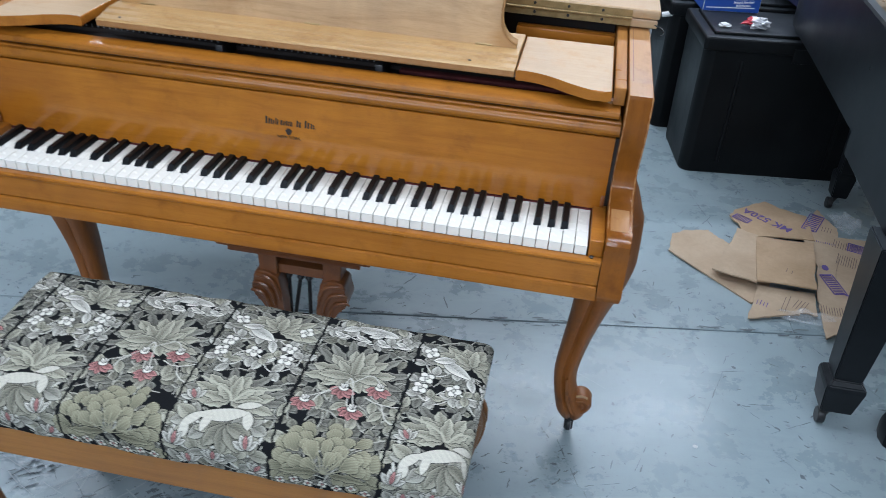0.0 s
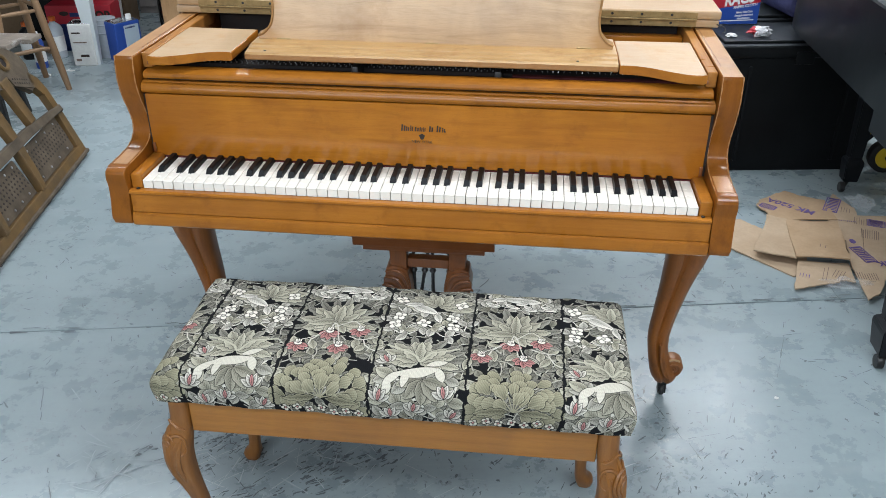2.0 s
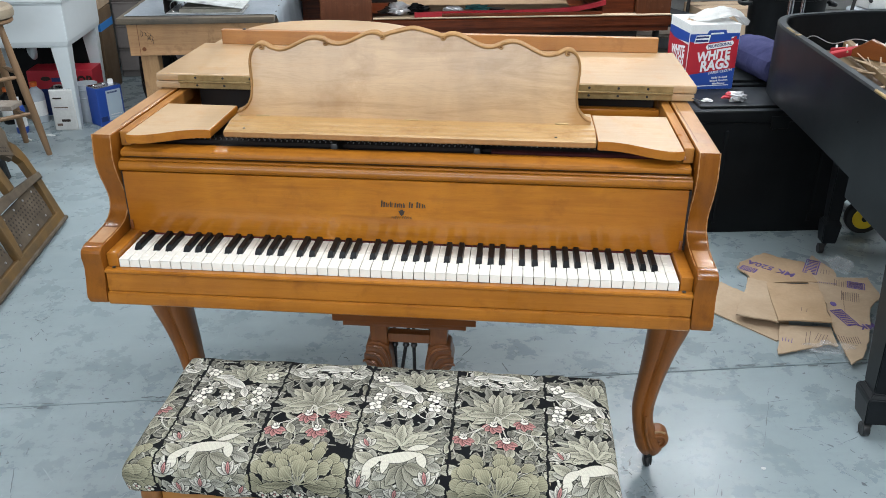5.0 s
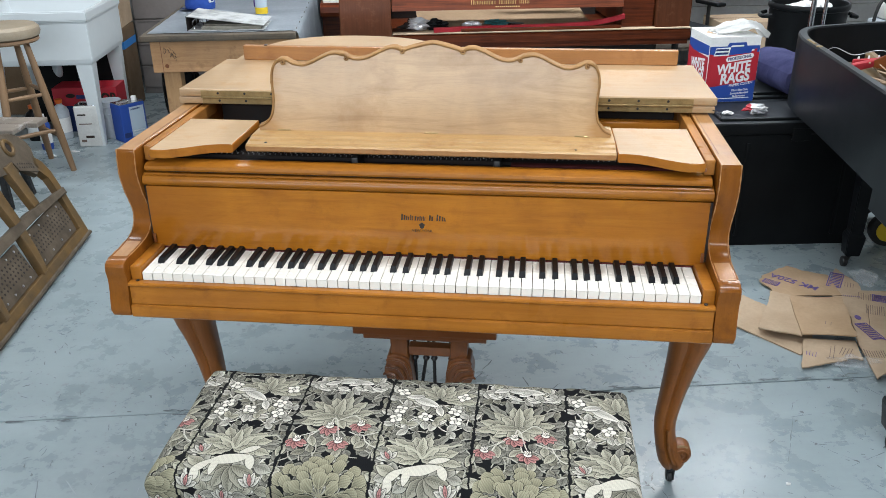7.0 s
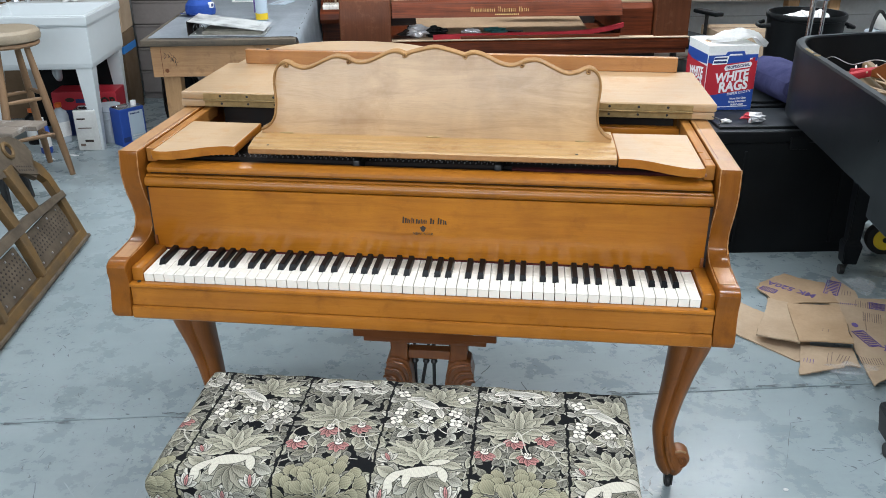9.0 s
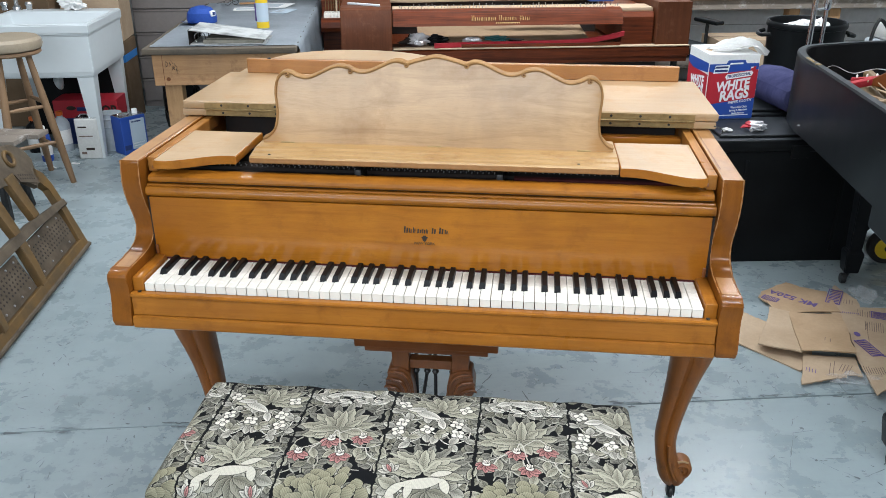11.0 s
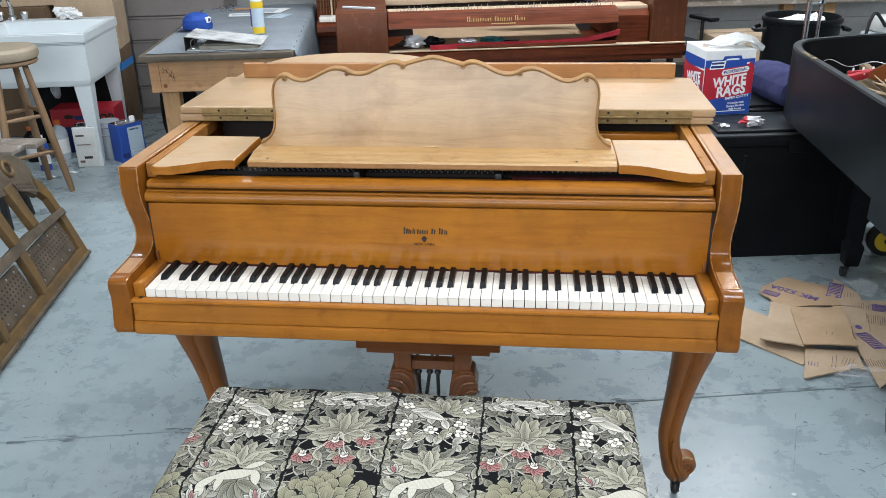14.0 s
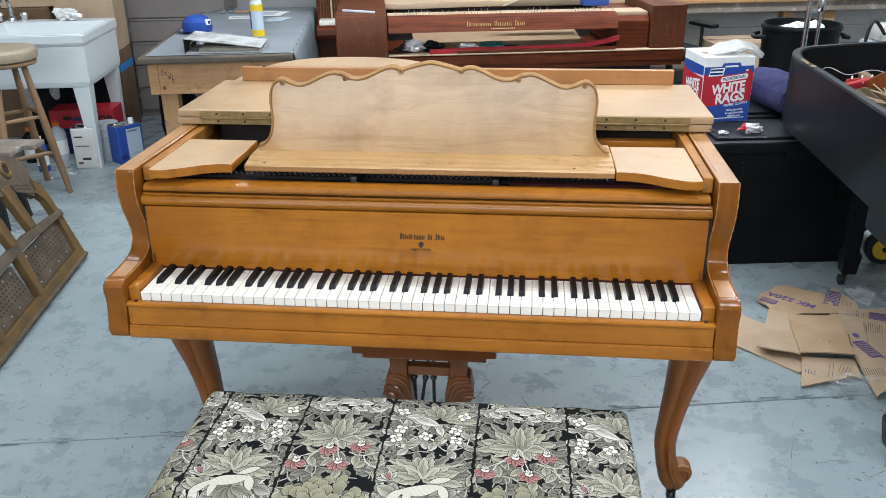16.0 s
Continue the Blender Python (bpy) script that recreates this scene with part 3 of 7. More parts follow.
part("fallboard_rail", prism([(0.178, 0.9205), (0.139, 0.9205), (0.1335, 0.923), (0.132, 0.928), (0.1345, 0.9335), (0.142, 0.937), (0.178, 0.9385)], "x", -0.632, 0.632), M_RAIL, piano)
# near-black strip painted for the shade between the two rails
part("rail_gap", box(-0.63, 0.63, 0.146, 0.17, 0.9168, 0.9202), M_SHADE_BLACK, piano)
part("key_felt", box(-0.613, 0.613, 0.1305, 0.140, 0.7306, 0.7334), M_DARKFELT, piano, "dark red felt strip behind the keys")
# near-black strips painted for the shaded gaps beside the fallboard
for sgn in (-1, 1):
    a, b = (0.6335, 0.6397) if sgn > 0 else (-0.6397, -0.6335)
    part("side_felt", box(a, b, 0.134, 0.17, 0.7425, 0.885), M_SHADE_BLACK, piano)

# maker's mark: plain dark strokes in place of the letters
mark = part("maker_mark", prism([(0.0065, 0.8040), (0.0105, 0.8070), (0.0118, 0.8115), (0.0140, 0.8150), (0.0105, 0.8160), (0.0090, 0.8190), (0.0040, 0.8190), (0.0025, 0.8160), (-0.0010, 0.8150), (0.0012, 0.8115), (0.0025, 0.8070)], "y", 0.1248, 0.1262), M_INK, piano, "dark decal with a small crest and two lines of strokes")
glyph = [(-0.047, 0.011, 0.016), (-0.036, 0.008, 0.011), (-0.0265, 0.007, 0.014), (-0.0165, 0.011, 0.011), (-0.0055, 0.008, 0.011), (0.003, 0.006, 0.011), (0.016, 0.011, 0.014), (0.033, 0.011, 0.016), (0.0455, 0.008, 0.011), (0.053, 0.003, 0.003)]
gb = bmesh.new()
for gx, gw, gh in glyph:
    x0 = 0.0065 + gx
    for k in range(2 if gw > 0.005 else 1):
        xa, lean = x0 + k * gw * 0.5, gw * 0.10
        z1 = 0.8245 + gh * (0.95 if k == 0 else 0.75)
        prism([(xa, 0.8245), (xa + gw * 0.30, 0.8245), (xa + gw * 0.30 + lean, z1), (xa + lean, z1)], "y", 0.1247, 0.1262, 0, gb)
part("stroke", gb, M_INK, mark)
writing(mark, "NEW YORK", 0.0090, Matrix.Translation((0.0065, 0.1250, 0.7995)) @ FACE, M_INK)

# keys
KEY = 1.222 / 52
kb = box(0.0009, KEY - 0.0009, 0.0, 0.151, 0.7105, 0.7285, 0.0)
box(0.0006, KEY - 0.0006, -0.0015, 0.152, 0.728, 0.7305, 0.0008, kb, 1)
white = part("white_key", kb, M_IVORY, piano)
bb = prism([(-0.0070, 0.72), (0.0070, 0.72), (0.0070, 0.7315), (0.0061, 0.740), (0.0052, 0.7425), (-0.0052, 0.7425), (-0.0061, 0.740), (-0.0070, 0.7315)], "y", 0.0445, 0.1515)
for v in bb.verts:
    if v.co.y < 0.06 and v.co.z > 0.738:
        v.co.y += 0.0060 if v.co.z < 0.742 else 0.0105
black = part("black_key", bb, M_EBONY, piano)
white_x = [-0.611 + KEY * i for i in range(52)]
white.location.x = white_x[0]
for i in range(1, 52):
    o = new("white_key", white.data)
    o.parent, o.location = piano, (white_x[i], 0, random.uniform(-0.0004, 0.0003))
first = True
for i in range(51):
    if i % 7 in (1, 4):
        continue
    shift = {0: 0.0012, 2: -0.0022, 3: 0.0022, 5: -0.0028, 6: 0.0}[i % 7]
    if first:
        black.location.x, first = white_x[i] + KEY + shift, False
        continue
    o = new("black_key", black.data)
    o.parent, o.location = piano, (white_x[i] + KEY + shift, 0, random.uniform(-0.0003, 0.0003))

# what shows in the slot: action and pins, the boards near-black for its shade
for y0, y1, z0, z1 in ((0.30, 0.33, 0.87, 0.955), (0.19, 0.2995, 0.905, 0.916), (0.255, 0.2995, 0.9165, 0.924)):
    part("action_rail", box(-0.61, 0.61, y0, y1, z0, z1), M_SHADE_BLACK, piano)
part("damper_felt", box(0.20, 0.60, 0.232, 0.252, 0.9165, 0.926, 0.003), M_DARKFELT, piano, "dull dark red felt strip in the slot")
pb = bmesh.new()
for i in range(88):
    x = -0.59 + i * 0.0133
    if -0.16 < x < -0.145 or 0.165 < x < 0.18:
        continue
    if x < 0.17:
        tube([(x, 0.263, 0.923), (x + 0.001, 0.264, 0.9275)], 0.0017, 6, pb)
    tube([(x + 0.006 + 0.002 * math.sin(7 * i), 0.276, 0.923), (x + 0.006, 0.277, 0.927 + 0.002 * math.sin(3 * i))], 0.0014, 5, pb)
tagged(part("tuning_pins", pb, M_PIN, piano, "rows of dull steel pins in the dark slot"), kind="stuff")
for x in (-0.155, 0.17):
    part("plate_strut", box(x - 0.008, x + 0.008, 0.19, 0.30, 0.905, 0.947, 0.003), M_BLACKIRON, piano)

M_LIP = wood("lip_maple", (0.40, 0.18, 0.050), (0.28, 0.11, 0.026), "x", rough=0.4, coat=0.3, wear=(0.2, 0.07, 0.015), worn=0.4)
# lid: rear panel, folded front panel with its upright lip, and the hinge between
lid = part("lid", prism([(-0.692, 0.505)] + [(p.x * 1.012, p.y + 0.008) for p in oc[1:-1]] + [(0.697, 0.505)], "z", 0.979, 0.9985, 0.004), M_BLONDE, piano, "blonde lid with its front half folded back")
part("lid_flap", box(-0.688, 0.700, 0.498, 0.872, 1.0005, 1.0205, 0.004), M_BLONDE, lid)
part("lid_lip", box(-0.628, 0.653, 0.857, 0.879, 1.021, 1.063, 0.002), M_LIP, lid)
part("prop_screw", lathe([(0.006, 0), (0.006, 0.002), (0.002, 0.003)], 10, (-0.56, 0.868, 1.063)), M_BLACKIRON, lid)
for zz, yy in ((0.981, 0.5035), (1.0025, 0.4965)):
    hb = box(-0.627, 0.642, yy - 0.0015, yy + 0.0005, zz, zz + 0.0155, 0.0005)
    hinge = part("hinge_leaf", hb, M_BRASS, lid, "long olive-brass hinge leaf")
    for i in range(17):
        part("screw", disc((-0.58 + 0.0725 * i, yy - 0.0022, zz + 0.0085), "y", 0.0032, 0.0014, 10), M_BLACKIRON, hinge, smooth=0)
part("hinge_pin", tube([(-0.627, 0.496, 0.9995), (0.642, 0.496, 0.9995)], 0.0028, 8), M_BRASS, lid)
part("lid_hook", tube(curve([(0.692, 0.505, 0.988), (0.708, 0.497, 0.984), (0.712, 0.490, 0.977), (0.706, 0.485, 0.973)], 4), 0.0014, 6), M_BLACKIRON, lid)
# rail coloured near-black for the shade under the lid
part("cross_rail", box(-0.6155, 0.6155, 0.60, 0.62, 0.90, 0.974, 0.003), M_SHADE_BLACK, piano)
part("inner_block", box(0.40, 0.615, 0.50, 0.53, 0.925, 0.955, 0.003), M_HONEY, piano)


def wing(sgn):
    """The flat leaf beside the music desk, with a wavy front edge."""
    line = curve([(0.612, 0.128, 0), (0.585, 0.122, 0), (0.545, 0.137, 0), (0.50, 0.163, 0), (0.465, 0.175, 0), (0.434, 0.176, 0)], 5)
    pts = [(sgn * p.x, p.y) for p in line] + [(sgn * 0.434, 0.375), (sgn * 0.612, 0.378)]
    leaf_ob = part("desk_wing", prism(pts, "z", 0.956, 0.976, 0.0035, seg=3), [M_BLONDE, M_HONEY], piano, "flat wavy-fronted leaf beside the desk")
    # upward faces take the pale maple, edges and underside the honey one
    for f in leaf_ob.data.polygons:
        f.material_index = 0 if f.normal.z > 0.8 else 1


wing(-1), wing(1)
part("wing_peg", disc((0.6125, 0.135, 0.958), "x", 0.004, 0.007, 10), M_BROWN, piano)
part("wing_peg", disc((-0.6125, 0.135, 0.958), "x", 0.004, 0.007, 10), M_BROWN, piano)

# music desk on its stepped tray
DX = 0.0135
M_BEAD = wood("bead_maple", (0.36, 0.20, 0.075), (0.22, 0.105, 0.034), "x", rough=0.55, coat=0.0, wear=(0.12, 0.05, 0.014), worn=0.6)
M_BEAD.node_tree.nodes["Principled BSDF"].inputs["Specular IOR Level"].default_value = 0.2
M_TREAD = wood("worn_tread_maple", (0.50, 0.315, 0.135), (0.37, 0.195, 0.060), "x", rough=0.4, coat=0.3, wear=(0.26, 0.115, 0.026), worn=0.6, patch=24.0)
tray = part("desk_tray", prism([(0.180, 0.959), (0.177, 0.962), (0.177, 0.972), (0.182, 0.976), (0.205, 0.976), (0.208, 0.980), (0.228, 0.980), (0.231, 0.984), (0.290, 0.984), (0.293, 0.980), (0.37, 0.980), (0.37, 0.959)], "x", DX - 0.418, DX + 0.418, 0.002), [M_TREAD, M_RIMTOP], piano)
# low front face in the rim maple, the treads in the paler worn maple
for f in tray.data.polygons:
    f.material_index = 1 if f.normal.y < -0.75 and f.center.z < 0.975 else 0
half = [(0.0, 1.195), (0.03, 1.189), (0.052, 1.183), (0.067, 1.179), (0.082, 1.184), (0.105, 1.181), (0.15, 1.160), (0.176, 1.157), (0.194, 1.163), (0.205, 1.168), (0.235, 1.168), (0.29, 1.143), (0.318, 1.144), (0.337, 1.153), (0.352, 1.153), (0.366, 1.14), (0.3735, 1.112), (0.372, 1.06), (0.378, 1.025), (0.394, 1.004), (0.41, 0.996)]
TILT = radians(14)


def on_desk(x, z, off=0.0):
    h = (z - 0.985) * 0.985
    return Vector((DX + x * (1 + 0.13 * h), 0.268 + h * math.sin(TILT) - off * math.cos(TILT), 0.983 + h * math.cos(TILT) + off * math.sin(TILT) * -1))


line = curve([(-x, z, 0) for x, z in reversed(half[1:])] + [(x, z, 0) for x, z in half], 5)
ring = [(p.x, p.y) for p in line] + [(0.41, 0.9845), (-0.41, 0.9845)]
dm = bmesh.new()
fr = [dm.verts.new(on_desk(x, z)) for x, z in ring]
bk = [dm.verts.new(on_desk(x, z, -0.014)) for x, z in ring]
dm.faces.new(fr), dm.faces.new(bk)
for i in range(len(ring)):
    dm.faces.new((fr[i], fr[i - 1], bk[i - 1], bk[i]))
desk = part("music_desk", dm, [M_BLEACHED, M_BEAD], piano, "pale maple music desk with a carved scrolling top edge", smooth=0)
for f in desk.data.polygons:
    f.material_index = 0 if abs(f.normal.y) > 0.9 else 1
bead = [on_desk(p.x, p.y - 0.001, 0.0025) for p in line]
CUSPS = (0.0685, 0.197, 0.344)
part("bead_moulding", tube(bead, [0.0027 + 0.0014 * max(math.exp(-(((abs(p.x) - c - 0.008) / 0.012) ** 2)) for c in CUSPS) for p in line], 8), M_BEAD, desk)
for sgn in (-1, 1):
    for sx, sz, sd in ((0.069, 1.1765, 1), (0.197, 1.160, 1), (0.344, 1.148, 1)):
        turn_pts = [on_desk(sgn * (sx + sd * 0.0055 * (1 - k / 18) * math.cos(1.9 + 0.5 * k)), sz - 0.0005 + 0.0055 * (1 - k / 18) * math.sin(1.9 + 0.5 * k), 0.0065) for k in range(14)]
        part("scroll", tube(turn_pts, [0.0027 - 0.0001 * k for k in range(14)], 6), M_BEAD, desk)
        part("scroll_shade", disc(on_desk(sgn * sx, sz - 0.0005, 0.002), "y", 0.004, 0.004, 12), M_BROWN, desk)
for x in (-0.35, 0.0, 0.345):
    part("desk_hinge", tube([on_desk(x - 0.016, 0.988, 0.002), on_desk(x + 0.016, 0.988, 0.002)], 0.0016, 6), M_BRASS, desk)
for x in (-0.375, 0.33):
    part("tray_pin", lathe([(0.004, 0), (0.003, 0.002), (0.001, 0.0025)], 8, (DX + x, 0.196, 0.975)), M_BLACKIRON, tray)


def cabriole(rows, sides=28, sq=2.5, groove=0.0):
    """A curved leg: rows of centre x, y, z, half width and half depth; groove: depth of a line cut down its front."""
    bm = bmesh.new()
    rows = [list(r) for r in rows]
    fine = [(p, q) for p, q in zip(curve([r[:3] for r in rows], 6), curve([(r[3], r[4], 0) for r in rows], 6))]
    rings = []
    cut = round(sides * 0.75)
    for p, q in fine:
        ring = []
        for k in range(sides):
            a = 2 * math.pi * k / sides
            c, s = math.cos(a), math.sin(a)
            c, s = math.copysign(abs(c) ** (2 / sq), c), math.copysign(abs(s) ** (2 / sq), s)
            dent = 1.0 - (groove if k == cut else -0.25 * groove if k == cut + 2 else 0.0)
            ring.append(bm.verts.new((p.x + c * q.x, p.y + s * q.y * dent, p.z)))
        rings.append(ring)
    for a, b in zip(rings, rings[1:]):
        for k in range(sides):
            bm.faces.new((a[k], a[(k + 1) % sides], b[(k + 1) % sides], b[k]))
    bm.faces.new(rings[0]), bm.faces.new(rings[-1])
    return bm


def mirrored(bm, sgn):
    if sgn < 0:
        for v in bm.verts:
            v.co.x = -v.co.x
    return bm


M_LEG = wood("leg_maple", (0.262, 0.086, 0.009), (0.150, 0.044, 0.005), "z", rough=0.45, coat=0.3, wear=(0.09, 0.027, 0.006), worn=0.6)


def piano_leg(sgn):
    rows = [(0.690, 0.300, 0.735, 0.004, 0.020), (0.690, 0.302, 0.715, 0.014, 0.040), (0.690, 0.305, 0.68, 0.028, 0.052), (0.690, 0.310, 0.642, 0.040, 0.058), (0.668, 0.312, 0.6235, 0.068, 0.06), (0.671, 0.312, 0.545, 0.068, 0.058), (0.673, 0.312, 0.505, 0.064, 0.054), (0.670, 0.310, 0.442, 0.052, 0.048), (0.658, 0.305, 0.385, 0.042, 0.042),
            (0.646, 0.299, 0.325, 0.035, 0.037), (0.634, 0.292, 0.26, 0.030, 0.033), (0.627, 0.287, 0.20, 0.028, 0.031), (0.632, 0.284, 0.15, 0.028, 0.031), (0.643, 0.284, 0.112, 0.032, 0.034), (0.654, 0.285, 0.082, 0.036, 0.036), (0.657, 0.286, 0.064, 0.030, 0.030), (0.657, 0.286, 0.056, 0.024, 0.025)]
    if sgn < 0:
        # this one was set a little further in
        rows = [(x - 0.007 - 0.018 * min(max((0.62 - z) / 0.3, 0), 1), y, z, a, b) for x, y, z, a, b in rows]
    leg = part("leg", mirrored(cabriole(rows, groove=0.30), sgn), M_LEG, piano, "carved cabriole leg with a scrolled toe", smooth=50)
    # the toe curls up into a volute, carved as a spiral on its face
    sb = disc((0.6745, 0.285, 0.1075), "y", 0.0285, 0.046, 28, 0.007)
    sc = [Vector((0.6745 + 0.0245 * (1 - k / 30) * math.cos(-2.6 + 0.40 * k), 0.2615, 0.1075 + 0.0245 * (1 - k / 30) * math.sin(-2.6 + 0.40 * k))) for k in range(26)]
    tube(sc, [0.0050 * (1 - 0.45 * k / 26) for k in range(26)], 8, sb)
    tube(curve([(0.632, 0.256, 0.19), (0.640, 0.254, 0.130), (0.656, 0.255, 0.088), (0.676, 0.258, 0.072)], 6), 0.0045, 6, sb)
    part("scroll", mirrored(sb, sgn), M_LEG, leg, smooth=50)
    part("worn_edge", mirrored(tube(curve([(0.662, 0.262, 0.134), (0.676, 0.262, 0.1375), (0.690, 0.264, 0.132)], 5), 0.0032, 6), sgn), M_BLONDE, leg, "pale rubbed edge of the volute")
    cb = lathe([(0.008, 0.0), (0.013, 0.004), (0.014, 0.010), (0.009, 0.012)], 12, (0.657, 0.286, 0.044))
    box(0.646, 0.650, 0.274, 0.298, 0.012, 0.046, 0.001, cb)
    box(0.664, 0.668, 0.274, 0.298, 0.012, 0.046, 0.001, cb)
    box(0.646, 0.668, 0.274, 0.298, 0.040, 0.046, 0.001, cb)
    part("caster", mirrored(cb, sgn), M_BLACKIRON, leg)
    part("wheel", mirrored(disc((0.657, 0.288, 0.017), "x", 0.017, 0.011, 20, 0.002), sgn), M_BLACKIRON, leg)


piano_leg(1), piano_leg(-1)
part("leg", cabriole([(-0.3, 1.15, 0.66, 0.07, 0.06), (-0.3, 1.16, 0.5, 0.055, 0.05), (-0.3, 1.13, 0.3, 0.03, 0.032), (-0.3, 1.15, 0.12, 0.034, 0.034), (-0.3, 1.17, 0.0, 0.026, 0.026)]), M_HONEY_Z, piano)

# pedal lyre
M_LYRE = wood("lyre_maple", (0.20, 0.066, 0.013), (0.12, 0.037, 0.008), "z", rough=0.42, coat=0.35, wear=(0.09, 0.026, 0.007), worn=0.6)
LX = 0.009
lyre = part("lyre_block", box(LX - 0.172, LX + 0.172, 0.10, 0.32, 0.535, 0.6235, 0.003), M_BROWN, piano, "dark two-stepped block over the pedal lyre")
part("block_step", box(LX - 0.148, LX + 0.148, 0.106, 0.31, 0.521, 0.5345, 0.002), M_BROWN, lyre)
for sgn in (-1, 1):
    x = lambda v: LX + 0.0085 + sgn * v
    pp = [(x(0.052), 0.5205), (x(0.095), 0.5205), (x(0.092), 0.46), (x(0.052), 0.455)]
    part("lyre_post", prism(pp, "y", 0.12, 0.165, 0.003), M_LYRE, lyre)
    so = curve([(x(0.048), 0.462, 0), (x(0.075), 0.474, 0), (x(0.100), 0.470, 0), (x(0.104), 0.450, 0), (x(0.109), 0.430, 0), (x(0.107), 0.412, 0), (x(0.100), 0.404, 0), (x(0.092), 0.396, 0), (x(0.078), 0.370, 0), (x(0.060), 0.31, 0), (x(0.056), 0.285, 0)], 4)
    part("lyre_scroll", prism([(p.x, p.y) for p in so] + [(x(0.036), 0.285), (x(0.038), 0.38), (x(0.042), 0.43)], "y", 0.112, 0.168, 0.006), M_LYRE, lyre)
    for k in range(3):
        o, w = 0.011 * k, 0.021 * k
        rb = curve([(x(0.044 + o), 0.110, 0.402 - w), (x(0.050 + o), 0.108, 0.436 - w), (x(0.064 + o * 0.9), 0.108, 0.459 - w), (x(0.092 + o * 0.6), 0.110, 0.464 - w), (x(0.104 + o * 0.4), 0.116, 0.456 - w)], 4)
        part("carved_rib", tube(rb, [0.0045 * math.sin(math.pi * (q + 1) / (len(rb) + 1)) ** 0.5 for q in range(len(rb))], 8), M_LYRE, lyre)
    part("volute", disc((x(0.100), 0.128, 0.420), "y", 0.010, 0.030, 14, 0.004), M_LYRE, lyre)
part("lyre_crossbar", box(LX - 0.043, LX + 0.060, 0.128, 0.155, 0.466, 0.490, 0.002), M_LYRE, lyre)
part("lyre_base", box(LX - 0.12, LX + 0.12, 0.10, 0.20, 0.20, 0.29, 0.006), M_HONEY, lyre)
for dx, lean in ((-0.032, 0.004), (0.016, 0.002), (0.008, -0.034), (0.056, 0.010)):
    rb = tube([(LX + dx, 0.158, 0.52), (LX + dx + lean, 0.158, 0.285)], 0.0045, 8)
    lathe([(0.006, 0), (0.009, 0.006), (0.006, 0.012)], 10, (LX + dx + lean * 0.33, 0.158, 0.436), rb)
    part("pedal_rod", rb, M_BLACKIRON, lyre)
for dx in (-0.06, 0.0, 0.06):
    part("pedal", box(LX + dx - 0.014, LX + dx + 0.014, 0.02, 0.11, 0.225, 0.236, 0.004), M_BRASS, lyre)


# ---- the bench with its tapestry cushion ----
BX, BY = 0.009, -0.243
bench = thing("piano_bench", "maple piano bench with carved cabriole legs under a tapestry cushion", "bench", (BX, BY, 0))
for y0, y1, nm in ((-0.167, -0.147, "apron"), (0.147, 0.167, "apron")):
    part(nm, box(-0.398, 0.398, y0, y1, 0.379, 0.459, 0.003), M_BENCH, bench)
for x0, x1 in ((-0.428, -0.408), (0.408, 0.428)):
    part("side_apron", box(x0, x1, -0.13, 0.13, 0.379, 0.459, 0.003), M_BENCH, bench)
part("seat_board", box(-0.42, 0.42, -0.16, 0.16, 0.4595, 0.4665, 0.002), M_BENCH, bench)
